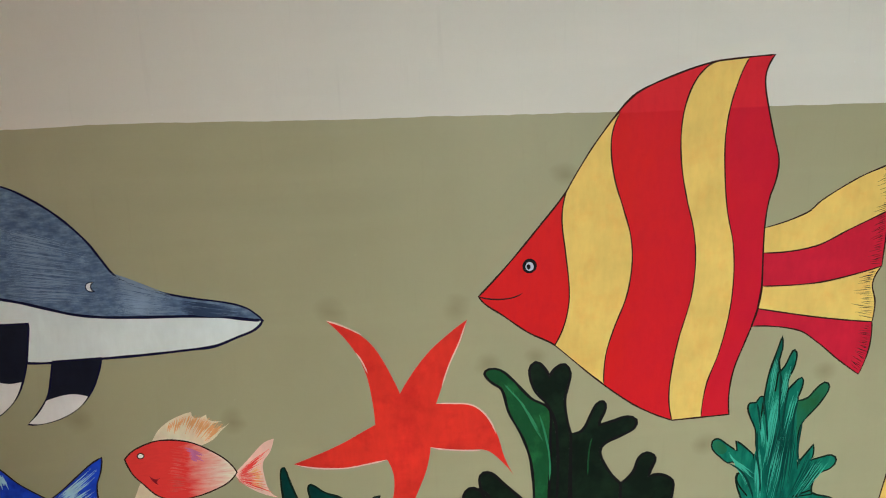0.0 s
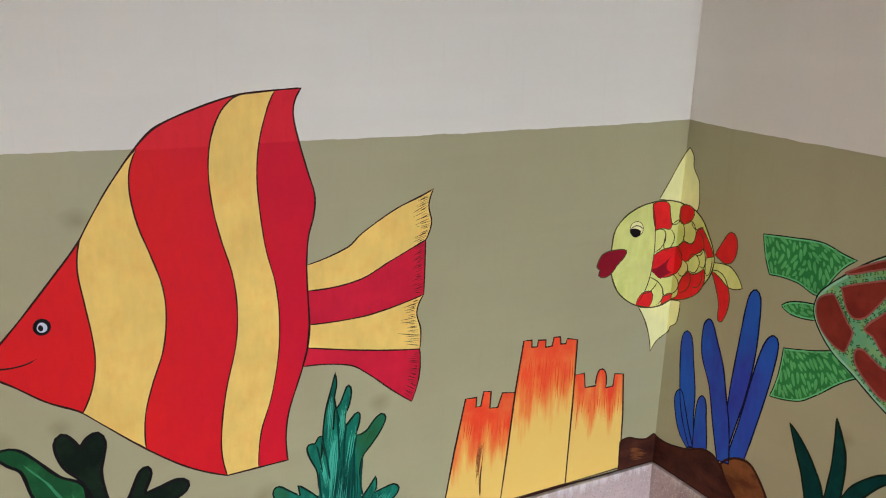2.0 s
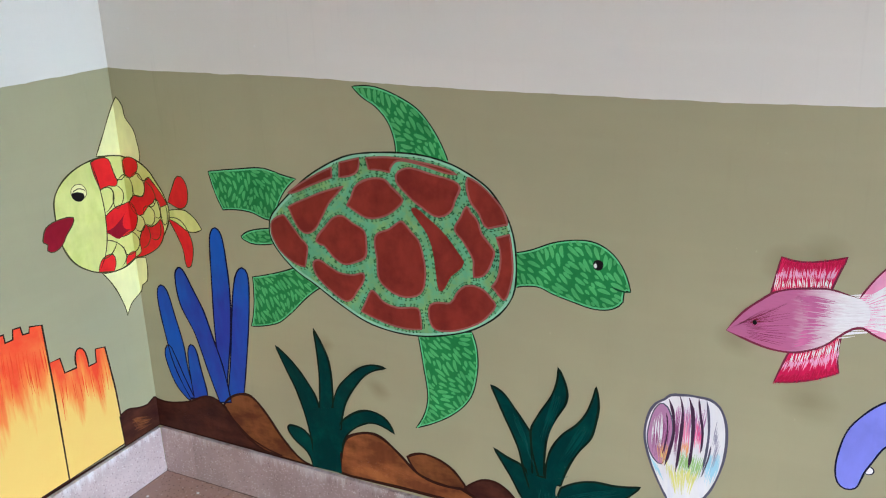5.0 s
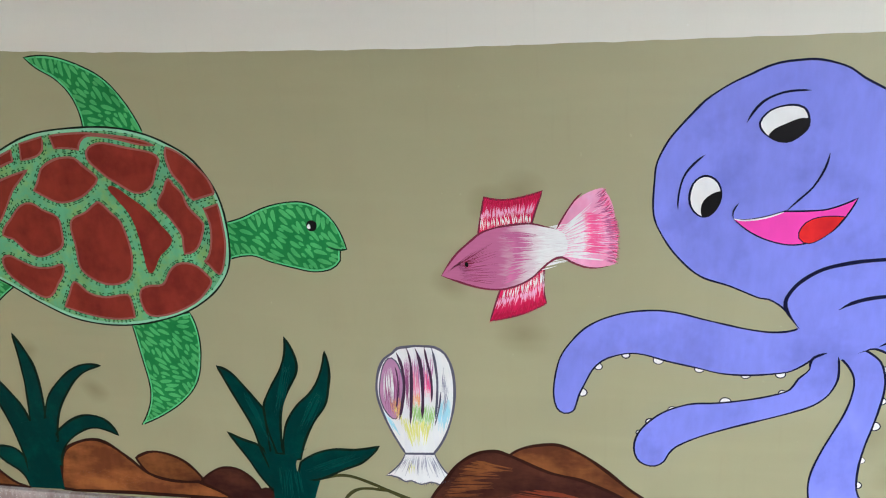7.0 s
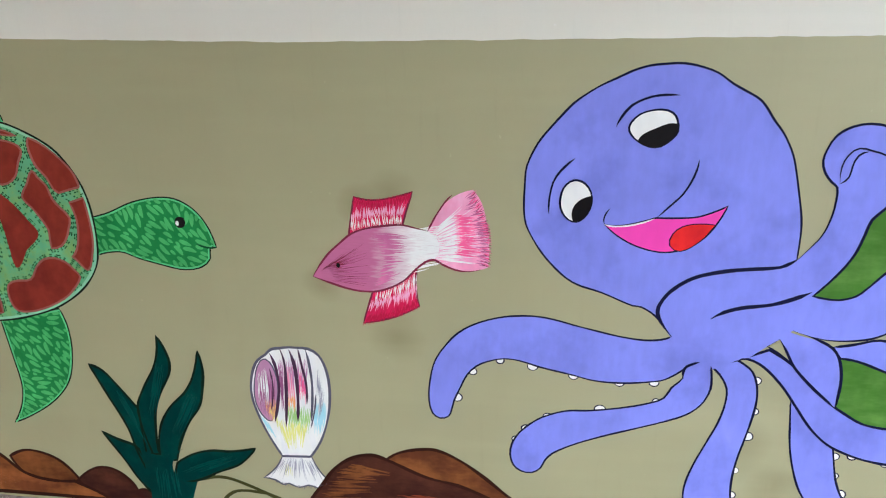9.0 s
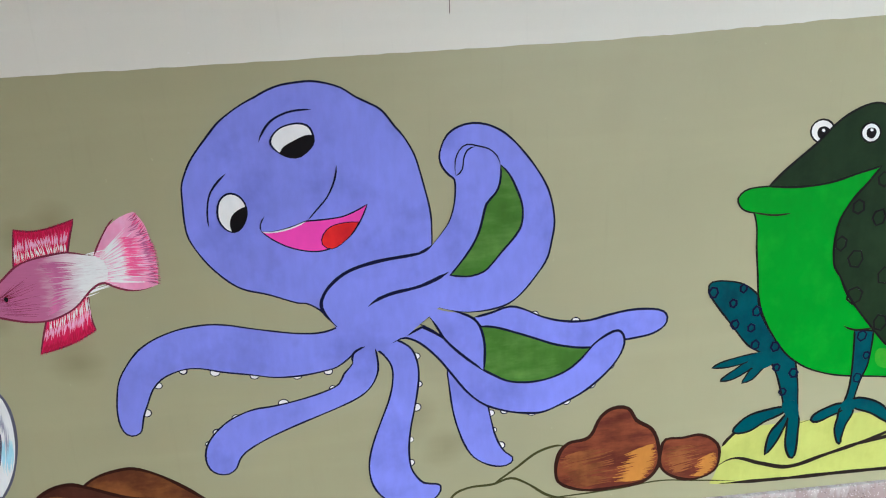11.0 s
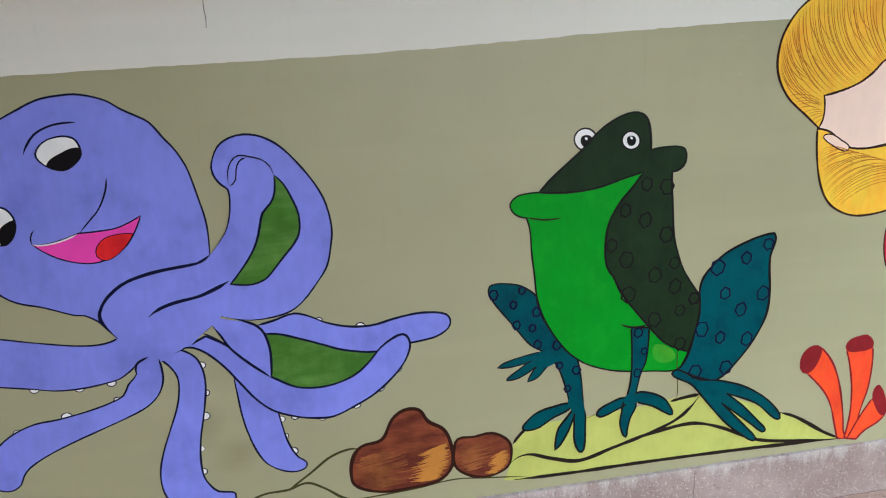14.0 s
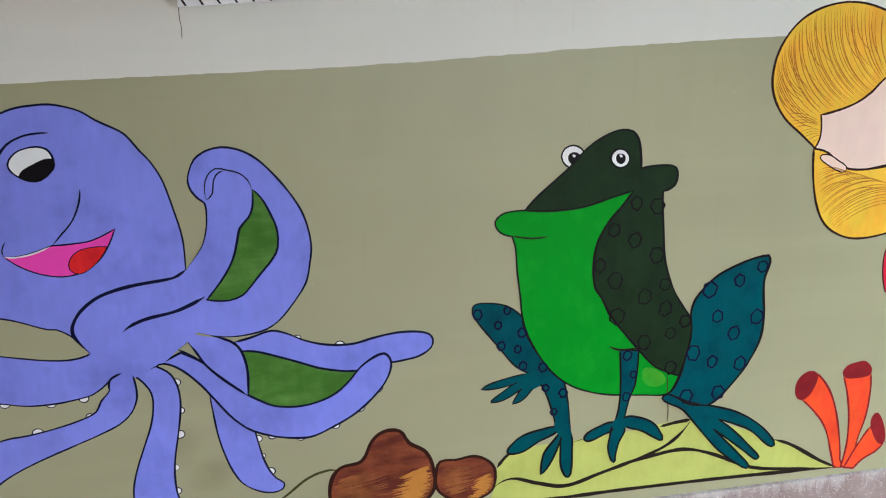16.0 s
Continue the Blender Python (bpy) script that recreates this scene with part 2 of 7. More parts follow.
def plaster(name, rgb, rough, stains, spots=()):
    """Distempered plaster: roller grain, faint broad stains and drips."""
    n = Nodes(name, rough, 0.35)
    base = linear(rgb, 1.25)
    broad, mid = n.noise(1.3, 4), n.noise(7, 5, n.stretched(1, 1, 0.3), 0.6)
    col = n.mix(n.span(broad, 0.35, 0.7, 0, 1), base, [c * (1 - stains) for c in base])
    col = n.mix(n.span(mid, 0.5, 0.78, 0, 0.7), col, [base[0] * (1 - stains * 0.9), base[1] * (1 - stains), base[2] * (1 - stains * 1.1)])
    for x, y, z, r in spots:
        far = n.add("ShaderNodeVectorMath")
        far.operation = "DISTANCE"
        warp = n.mix(0.05, n.pos, n.add("ShaderNodeTexNoise", Scale=18.0).outputs["Color"])
        n.join(warp, far.inputs[0])
        far.inputs[1].default_value = (x * 0.95 + 0.025, y * 0.95 + 0.025, z * 0.95 + 0.025)
        col = n.mix(n.span(far.outputs["Value"], r * 0.1, r * 1.15, 0.52, 0), col, [base[0] * 0.55, base[1] * 0.52, base[2] * 0.42])
    drip = n.noise(70, 4, n.stretched(1, 1, 0.06), 0.6)
    col = n.mix(n.span(drip, 0.6, 0.74, 0, 0.3), col, [c * 0.84 for c in base])
    lap = n.noise(9, 3, n.stretched(0.12, 0.12, 1), 0.6)
    col = n.mix(n.span(lap, 0.5, 0.72, 0, 0.35), col, [c * 1.09 for c in base])
    speck = n.noise(55, 2)
    col = n.mix(n.span(speck, 0.74, 0.8, 0, 0.35), col, [min(c * 1.4, 0.85) for c in base])
    wavy, grain = n.noise(5, 3), n.noise(120, 4, n.stretched(1, 1, 0.5))
    height = n.mix(0.12, wavy, grain)
    n.bump(height, 0.22, 0.006)
    return n.colour(col)


def terrazzo(name, rgb, chips, dirt, rough, smear=0.0, fine=1.0):
    """Cast terrazzo: dark and pale chips, trodden-in dirt, a dull polish."""
    n = Nodes(name, rough, 0.4)
    base = linear(rgb, 1.2)
    rnd = n.add("ShaderNodeObjectInfo").outputs["Random"]
    shade = n.span(rnd, 0, 1, 0.9, 1.06)
    tone = n.add("ShaderNodeCombineColor")
    for i in range(3):
        n.join(shade, tone.inputs[i])
    col = n.mix(n.span(n.noise(4, 5), 0.4, 0.75, 0, 0.8), base, linear(dirt, 1.2))
    col = n.mix(n.span(n.noise(22, 5), 0.45, 0.75, 0, 0.5), col, [c * 0.72 for c in base])
    for scale, level, c, seed in ((230, 0.2, chips[0], 0.0), (190, 0.17, chips[1], 3.7), (110, 0.12, chips[0], 8.1)):
        v = n.add("ShaderNodeTexVoronoi", Scale=scale * fine)
        m = n.add("ShaderNodeMapping")
        m.inputs["Location"].default_value = (seed, seed, seed)
        n.join(n.pos, m.inputs[0]), n.join(m.outputs[0], v.inputs["Vector"])
        picked = n.add("ShaderNodeSeparateColor")
        n.join(v.outputs["Color"], picked.inputs[0])
        near = n.span(v.outputs["Distance"], level, level + 0.12, 1, 0)
        some = n.span(picked.outputs[0], 0.66, 0.68, 0, 0.85)
        both = n.add("ShaderNodeMath")
        both.operation = "MULTIPLY"
        n.join(near, both.inputs[0]), n.join(some, both.inputs[1])
        col = n.mix(both.outputs[0], col, linear(c, 1.2))
    if smear:
        parts = n.add("ShaderNodeSeparateXYZ")
        n.join(n.pos, parts.inputs[0])
        drip = n.noise(38, 4, n.stretched(1, 1, 0.14), 0.65)
        level = n.add("ShaderNodeMath")
        level.operation = "MULTIPLY_ADD"
        n.join(drip, level.inputs[0])
        level.inputs[1].default_value = 0.16
        n.join(parts.outputs[2], level.inputs[2])
        col = n.mix(n.span(level.outputs[0], 0.205, 0.235, 0, smear), col, linear((226, 220, 226), 1.2))
    col = n.mix(1.0, col, tone.outputs[0], "MULTIPLY")
    n.bump(n.noise(90, 5), 0.2, 0.002)
    return n.colour(col)


olive_wall = plaster("olive_distemper", (151, 148, 117), 0.42, 0.1, STAINS)
white_wall = plaster("white_distemper", (202, 200, 191), 0.6, 0.05)
ceiling_white = plaster("ceiling_distemper", (196, 194, 190), 0.7, 0.04)
skirting_stone = terrazzo("skirting_terrazzo", (182, 165, 163), ((84, 68, 66), (226, 218, 216)), (136, 114, 110), 0.5, 0.6)
# east slabs: darker base and chips, less white smear along the top
skirting_darker = terrazzo("darker_skirting_terrazzo", (158, 141, 138), ((76, 60, 56), (216, 208, 204)), (112, 92, 86), 0.55, 0.28)
floor_stone = terrazzo("floor_terrazzo", (172, 142, 130), ((74, 54, 46), (206, 190, 178)), (138, 106, 94), 0.5, 0.0, 0.62)
grout = paint("grout", (96, 78, 70), rough=0.9)
card = paint("card", (232, 226, 230), vary=0.05)
cord = paint("cord", (70, 60, 54))
steel = paint("dull_steel", (120, 118, 114))


# ---- building helpers ----
def link(name, bm, material, parent=None, label=""):
    me = bpy.data.meshes.new(name)
    bm.to_mesh(me)
    bm.free()
    me.materials.append(material)
    ob = new(name, me)
    ob.parent = parent
    return tagged(ob, label)


def block(bm, a, b):
    made = bmesh.ops.create_cube(bm, size=1)["verts"]
    for v in made:
        v.co = [(a[i] + b[i]) / 2 + v.co[i] * (b[i] - a[i]) for i in range(3)]
    return made


def blocks(name, pairs, material, parent=None, bevel=0.0):
    bm = bmesh.new()
    for a, b in pairs:
        block(bm, a, b)
    if bevel:
        bmesh.ops.bevel(bm, geom=bm.edges[:], offset=bevel, segments=2, affect="EDGES", profile=0.5)
    return link(name, bm, material, parent)


# ---- structure ----
T = 0.2
tagged(blocks("wall_north", [((-ROOM_W - T, 0, 0), (T, T, ROOM_H))], white_wall), kind="structure")
LEAN, EASE = 0.019, 0.3      # the corner leans out of plumb; the east wall runs true again this far from it


def fold(z):
    return LEAN * (z - 0.2)


def leaning_wall():
    bm = bmesh.new()
    block(bm, (0, -ROOM_L - T, 0), (T, -EASE, ROOM_H))
    rows = [k * ROOM_H / 29 for k in range(30)]
    inner = [[bm.verts.new((fold(z) * (1 - k / 10), -EASE * k / 10, z)) for k in range(11)] for z in rows]
    outer = [[bm.verts.new((T, -EASE * k / 10, z)) for k in (0, 10)] for z in rows]
    for a, b, c, d in zip(inner, inner[1:], outer, outer[1:]):
        for k in range(10):
            bm.faces.new((a[k], a[k + 1], b[k + 1], b[k]))
        bm.faces.new((c[0], d[0], d[1], c[1]))
    return link("wall_east", bm, white_wall)


tagged(leaning_wall(), kind="structure")
tagged(blocks("wall_south", [((-ROOM_W, -ROOM_L - T, 0), (DOOR[0], -ROOM_L, ROOM_H)), ((DOOR[1], -ROOM_L - T, 0), (0, -ROOM_L, ROOM_H)),
                             ((DOOR[0], -ROOM_L - T, DOOR[3]), (DOOR[1], -ROOM_L, ROOM_H))], white_wall), kind="structure")
tagged(blocks("wall_west", [((-ROOM_W - T, -ROOM_L - T, 0), (-ROOM_W, FILL_OPENING[0], ROOM_H)), ((-ROOM_W - T, FILL_OPENING[1], 0), (-ROOM_W, 0, ROOM_H)),
                            ((-ROOM_W - T, FILL_OPENING[0], 0), (-ROOM_W, FILL_OPENING[1], FILL_OPENING[2])), ((-ROOM_W - T, FILL_OPENING[0], FILL_OPENING[3]), (-ROOM_W, FILL_OPENING[1], ROOM_H))],
              white_wall), kind="structure")
# unseen stub, added to keep doorway light off the north wall's west part
tagged(blocks("unseen_light_stop", [((-1.02, -ROOM_L, 0), (-0.88, -5.5, ROOM_H))], white_wall), kind="structure")
tagged(blocks("ceiling", [((-ROOM_W - T, -ROOM_L - T, ROOM_H), (T, T, ROOM_H + 0.15))], ceiling_white), kind="structure")
floor = tagged(blocks("floor", [((-ROOM_W - T, -ROOM_L - T, -0.15), (T, T, -0.006))], grout), kind="structure")
tagged(blocks("ground", [((-60, -60, -0.4), (60, 60, -0.2))], grout), kind="structure")

FILM = 0.0002      # thickness of the olive coat
COAT = 0.00022      # thickness of each coat of the mural


def on_wall(s, z, h):
    """s: metres along the two walls from the corner, negative on the north wall; h: metres off the plaster."""
    f = fold(z)
    if s <= f + 1e-6:
        return Vector((min(s, f - h), -h, z))
    u = min(1, (s - f) / (EASE - f))
    return Vector((f * (1 - u) - h, min(-EASE * u if u < 1 else -s, -h), z))


def curve(points, closed, step=0.9):
    """A smooth line through points in centimetres; those with a third value are sharp corners."""
    n, out = len(points), []
    p = [Vector(q[:2]) for q in points]
    sharp = [len(q) > 2 for q in points]

    def lean(i, other):
        if sharp[i] or (not closed and i in (0, n - 1)):
            return None
        d = p[(i + 1) % n] - p[i - 1]
        return d.normalized() if d.length else None
    for i in range(n if closed else n - 1):
        j = (i + 1) % n
        a, b, d = p[i], p[j], p[j] - p[i]
        ta, tb = lean(i, j), lean(j, i)
        count = 1 if ta is None and tb is None else max(2, min(9, int(d.length / step)))
        ma = ta * d.length if ta else (d * 2 - tb * d.length) * 0.9 if tb else d
        mb = tb * d.length if tb else (d * 2 - ta * d.length) * 0.9 if ta else d
        for k in range(count):
            u = k / count
            out.append(a * (2 * u ** 3 - 3 * u ** 2 + 1) + ma * (u ** 3 - 2 * u ** 2 + u) + b * (3 * u ** 2 - 2 * u ** 3) + mb * (u ** 3 - u ** 2))
    if not closed:
        out.append(p[-1])
    return [q / 100 for q in out]


def wrap(bm, h, base, foot=FILM * 0.5):
    """Cuts a flat film at the room's corner, gives it an edge down to the wall and lays it on the two walls."""
    off = [v.co.x - fold(v.co.y) for v in bm.verts]
    if min(off) < EASE and max(off) > 0:
        low, high = min(v.co.y for v in bm.verts), max(v.co.y for v in bm.verts)
        cuts = [((0, 0.2, 0), (1, -LEAN, 0))] if min(off) < 0 else []
        cuts += [((EASE * k / 10, 0, 0), (1, 0, 0)) for k in range(1, 11) if min(off) < EASE * k / 10 < max(off)]
        cuts += [((0, k / 10, 0), (0, 1, 0)) for k in range(1, 13) if low < k / 10 < high]
        for place, way in cuts:
            bmesh.ops.bisect_plane(bm, geom=bm.verts[:] + bm.edges[:] + bm.faces[:], plane_co=place, plane_no=way)
    rim = [e for e in bm.edges if len(e.link_faces) == 1]
    flat = {v: v.co.copy() for v in bm.verts}
    low = {}
    for e in rim:
        for v in e.verts:
            if v not in low:
                low[v] = bm.verts.new(v.co)
    for e in rim:
        a, b = e.verts
        bm.faces.new((a, b, low[b], low[a]))
    for v, (s, z, up) in flat.items():
        v.co = on_wall(s, z, h + up) - base
        if v in low:
            low[v].co = on_wall(s, z, foot) - base
    bmesh.ops.recalc_face_normals(bm, faces=bm.faces[:])


def film(bm, outline):
    face = bm.faces.new([bm.verts.new((q.x, q.y, 0)) for q in outline])
    face.normal_update()
    bmesh.ops.triangulate(bm, faces=[face], ngon_method="EAR_CLIP")


def ribbon(bm, line, width, closed=False, taper=0.0, seed=0.0, lift=0.0):
    """A brushed line of uneven width along points in metres."""
    n, sides = len(line), []
    for i, q in enumerate(line):
        a = line[i - 1] if closed or i else line[0]
        b = line[(i + 1) % n] if closed or i < n - 1 else line[-1]
        d = (b - a).normalized() if (b - a).length > 1e-9 else Vector((1, 0))
        side = Vector((-d.y, d.x))
        w = width * (0.42 + 0.2 * (noise.noise((q.x * 22 + seed, q.y * 22, seed)) + 0.4))
        if taper:
            u = i / max(n - 1, 1)
            w *= max(0.12, min(1, u / taper, (1 - u) / taper))
        up = lift + i % 5 * 0.0000008
        sides.append((bm.verts.new((*(q + side * w), up)), bm.verts.new((*(q - side * w), up))))
    for i in range(n if closed else n - 1):
        a, b = sides[i], sides[(i + 1) % n]
        bm.faces.new((a[0], a[1], b[1], b[0]))


class Painting:
    pass


def painting(name, label, line):
    """One painted figure: an Empty at its foot, with a coat of paint for each part."""
    fig = Painting()
    fig.root = tagged(new(name), label, "mural painting")
    fig.line, fig.base, fig.count = line, None, 0
    return fig


def height(fig, layer):
    fig.count += 1
    return FILM + layer * COAT + fig.count % 40 * 0.000004


def settle(fig, outline):
    if fig.base is None:
        s = sum(q.x for q in outline) / len(outline)
        fig.base = on_wall(s, min(q.y for q in outline), FILM)
        fig.root.location = fig.base


def inset(outline, d):
    """The outline moved inwards by d metres."""
    turn = sum(outline[i - 1].x * q.y - q.x * outline[i - 1].y for i, q in enumerate(outline))
    out = []
    for i, q in enumerate(outline):
        t = outline[(i + 1) % len(outline)] - outline[i - 1]
        side = Vector((-t.y, t.x)).normalized() if t.length > 1e-9 else Vector((0, 0))
        out.append(q + side * (d if turn > 0 else -d))
    return out


def fill(fig, name, material, layer, width, points, grow=0.0):
    outline = inset(curve(points, True), -grow)
    settle(fig, outline)
    bm = bmesh.new()
    film(bm, outline)
    wrap(bm, height(fig, layer), fig.base)
    ob = link(name, bm, material, fig.root)
    if width:
        bm = bmesh.new()
        ribbon(bm, outline, width / 1000, True, 0, fig.count)
        wrap(bm, height(fig, layer + 0.5), fig.base)
        link("outline", bm, fig.line, ob)
    fig.last = ob
    if name == "shell":
        fig.shell = inset(outline, 0.006)
        bm = bmesh.new()
        ribbon(bm, inset(outline, 0.0042), 0.007, True, 0, 3)
        wrap(bm, height(fig, layer + 0.25), fig.base)
        link("rim", bm, shell_rim, ob)
    return outline


def stroke(fig, name, material, layer, width, points):
    line = curve(points, False)
    settle(fig, line)
    bm = bmesh.new()
    ribbon(bm, line, width / 1000, False, 0.12, fig.count)
    wrap(bm, height(fig, layer + 0.5), fig.base)
    return link(name, bm, material, fig.root)


def along(line, u):
    x = u * (len(line) - 1)
    i = min(int(x), len(line) - 2)
    return line[i].lerp(line[i + 1], x - i)


def brush(fig, name, material, layer, width, count, bow, start, end):
    """Many loose brush strokes from one guide line towards another."""
    rng = random.Random(name + str(fig.count))
    a, b = curve(start, False, 3), curve(end, False, 3)
    bm = bmesh.new()
    count *= 2
    for i in range(count):
        u = min(max((i + rng.uniform(0.1, 0.9)) / count, 0), 1)
        p, q = along(a, u), along(b, min(max(u + rng.uniform(-0.04, 0.04), 0), 1))
        p, q = p.lerp(q, rng.uniform(0, 0.16)), p.lerp(q, rng.uniform(0.45, 1.0))
        d = q - p
        side = Vector((-d.y, d.x)) * (bow + rng.uniform(-0.03, 0.03))
        line = [p + d * k / 6 + side * (1 - (k / 3 - 1) ** 2) for k in range(7)]
        ribbon(bm, line, width / 1000 * rng.uniform(0.7, 1.6), False, 0.5, i, i % 24 * 0.000004)
    wrap(bm, height(fig, layer + 0.3), fig.base)
    return tagged(link(name, bm, material, fig.root), kind="stuff")


def strands(fig, material, layer, width, count, bow, start, end):
    """Long thin brushed lines, each from one guide line to the other."""
    rng = random.Random(fig.count)
    a, b = curve(start, False, 2), curve(end, False, 2)
    bm = bmesh.new()
    for i in range(count):
        u = (i + rng.uniform(0.2, 0.8)) / count
        p, q = along(a, u), along(b, min(max(u + rng.uniform(-0.012, 0.012), 0), 1))
        p, q = p.lerp(q, rng.uniform(0, 0.05)), p.lerp(q, rng.choice((1, 1, 0.98, rng.uniform(0.55, 0.95))))
        d = q - p
        side = Vector((-d.y, d.x)) * (bow + rng.uniform(-0.012, 0.012))
        ribbon(bm, [p + d * k / 12 + side * (1 - (k / 6 - 1) ** 2) for k in range(13)], width / 1000 * rng.uniform(0.7, 1.3), False, 0.2, i, i % 24 * 0.000004)
    wrap(bm, height(fig, layer + 0.3), fig.base)
    return tagged(link("strandwork", bm, material, fig.root), kind="stuff")


def inside(q, outline):
    odd = False
    for i, a in enumerate(outline):
        b = outline[i - 1]
        if (a.y > q.y) != (b.y > q.y) and q.x < (b.x - a.x) * (q.y - a.y) / (b.y - a.y) + a.x:
            odd = not odd
    return odd


def leaf_marks(fig, outline):
    """Pale leaf-shaped dabs that cover a limb, and a pale line inside its edge."""
    bm = bmesh.new()
    ribbon(bm, inset(outline, 0.0032), 0.0032, True, 0, 2)
    wrap(bm, height(fig, 2.2), fig.base)
    link("rim", bm, limb_rim, fig.last)
    rng = random.Random(fig.count)
    x0, x1 = min(q.x for q in outline), max(q.x for q in outline)
    y0, y1 = min(q.y for q in outline), max(q.y for q in outline)
    placed = []
    for count, small, large, half, gap in ((2500, 0.0125, 0.0165, 0.0045, 0.0095), (3500, 0.008, 0.012, 0.004, 0.0085), (3500, 0.005, 0.007, 0.0032, 0.0072)):
        for _ in range(count):
            c = Vector((rng.uniform(x0, x1), rng.uniform(y0, y1)))
            turn = 2.2 + 1.6 * noise.noise((c.x * 11, c.y * 11, 2.0)) + rng.uniform(-0.35, 0.35)
            d = Vector((math.cos(turn), math.sin(turn)))
            side = Vector((-d.y, d.x))
            size = rng.uniform(small, large)
            spine = [c + d * size * k for k in (-0.85, -0.45, 0, 0.45, 0.85)]
            if any((q - o).length < gap for q in spine for o in placed):
                continue
            if all(inside(c + d * size * k, outline) for k in (-1.1, 0, 1.1)) and inside(c + side * (half + 0.001), outline) and inside(c - side * (half + 0.001), outline):
                placed += spine
                bend = rng.uniform(-0.2, 0.2)
                bm = bmesh.new()
                film(bm, [c + d * size * math.cos(a) + side * (half * math.sin(a) * (1 + 0.2 * math.cos(a)) + bend * size * (math.cos(a) ** 2 - 0.5))
                          for a in [k * math.pi / 6 for k in range(12)]])
                wrap(bm, height(fig, 2), fig.base)
                link("leaf_mark", bm, leafmark, fig.last)


def plate_marks(fig, outline):
    """A pale rim inside a shell plate and the dark dashes on the band round it."""
    bm = bmesh.new()
    middle = sum(outline, Vector((0, 0))) / len(outline)
    ribbon(bm, inset(outline, 0.0022), 0.0042, True, 0, 1)
    wrap(bm, height(fig, 4.4), fig.base)
    link("rim", bm, plate_rim, fig.last)
    bm, dash = bmesh.new(), 0
    rng = random.Random(fig.count)
    for i, a in enumerate(outline):
        b = outline[(i + 1) % len(outline)]
        d = b - a
        if d.length < 1e-6:
            continue
        out = Vector((d.y, -d.x)).normalized()
        if out.dot(a - middle) < 0:
            out = -out
        for k in range(max(1, int(d.length / 0.0058))):
            p = a.lerp(b, (k + rng.random()) / max(1, int(d.length / 0.0058)))
            for near in (0.0005, 0.0044):
                p = p + d * rng.uniform(-0.2, 0.2)
                tip = p + out * (near + rng.uniform(0.002, 0.0028))
                dash += 1
                if inside(tip, fig.shell):
                    ribbon(bm, [p + out * near, tip], 0.004, False, 0, i, dash % 24 * 0.000004)
    if bm.verts:
        wrap(bm, height(fig, 3.5), fig.base)
        tagged(link("dashwork", bm, deepgreen, fig.last), kind="stuff")
    else:
        bm.free()


def rings(fig, name, material, layer, size, points):
    """Hand-drawn rounded rings, as spots on a skin."""
    rng = random.Random(name)
    for s, z in points:
        turn, bm = rng.uniform(0, 6), bmesh.new()
        r = size / 100 * rng.uniform(0.8, 1.15)
        line = [Vector((s / 100 + r * 0.85 * math.cos(a) * rng.uniform(0.88, 1.1), z / 100 + r * math.sin(a) * rng.uniform(0.88, 1.1)))
                for a in [turn + k * math.pi / 3 for k in range(6)]]
        ribbon(bm, line, 0.0046, True, 0, s)
        wrap(bm, height(fig, layer), fig.base)
        link(name, bm, material, fig.root)


def discs(fig, name, material, layer, size, points):
    rng = random.Random(name)
    for s, z in points:
        r = size / 100 * rng.uniform(0.75, 1.2)
        line = [Vector((s / 100 + r * 1.15 * math.cos(a), z / 100 + r * math.sin(a))) for a in [k * math.pi / 6 for k in range(12)]]
        bm = bmesh.new()
        film(bm, line)
        wrap(bm, height(fig, layer), fig.base)
        ob = link(name, bm, material, fig.root)
        bm = bmesh.new()
        ribbon(bm, line, 0.0022, True, 0, s)
        wrap(bm, height(fig, layer + 0.12), fig.base)
        link("outline", bm, fig.line, ob)


# olive dado coat with its hand-cut wavy upper edge
DADO = [(-460, 119.6), (-271, 119.3), (-247, 119.5), (-205, 118.4), (-178, 118.0), (-143, 117.3), (-107, 117.0), (-80, 116.6), (-45, 116.5), (-20, 116.4), (0, 116.6),
        (10, 116.4), (29, 116.4), (58, 116.3), (77, 115.8), (99, 115.1), (120, 114.9), (153, 114.6), (179, 114.9), (200, 115.1), (221, 115.4), (256, 115.8),
        (283, 116.3), (327, 118.0), (364, 118.9), (650, 121)]


def dado_coat(name, s0, s1):
    line = [q for q in curve(DADO, False, 2.0) if s0 <= q.x <= s1]
    fine = []
    for a, b in zip(line, line[1:]):
        k = max(1, int((b - a).length / 0.012))
        fine += [a.lerp(b, i / k) for i in range(k)]
    fine.append(line[-1])
    bm = bmesh.new()
    up, down = [], []
    for q in fine:
        wave = 0.002 * noise.noise((q.x * 14, 0, 5)) + 0.0016 * noise.noise((q.x * 55, 0, 9)) + 0.003 * max(0, noise.noise((q.x * 21, 0, 3)) - 0.35)
        up.append(bm.verts.new((q.x, q.y + wave, 0)))
        down.append(bm.verts.new((q.x, 0.02, 0)))
    for i in range(len(up) - 1):
        bm.faces.new((down[i], down[i + 1], up[i + 1], up[i]))
    wrap(bm, FILM, Vector((0, 0, 0)), 0.0)
    tagged(link(name, bm, olive_wall), "olive dado paint with a wavy brushed upper edge", kind="structure")


dado_coat("dado_coat_north", -ROOM_W, 0)
dado_coat("dado_coat_east", 0, ROOM_L)


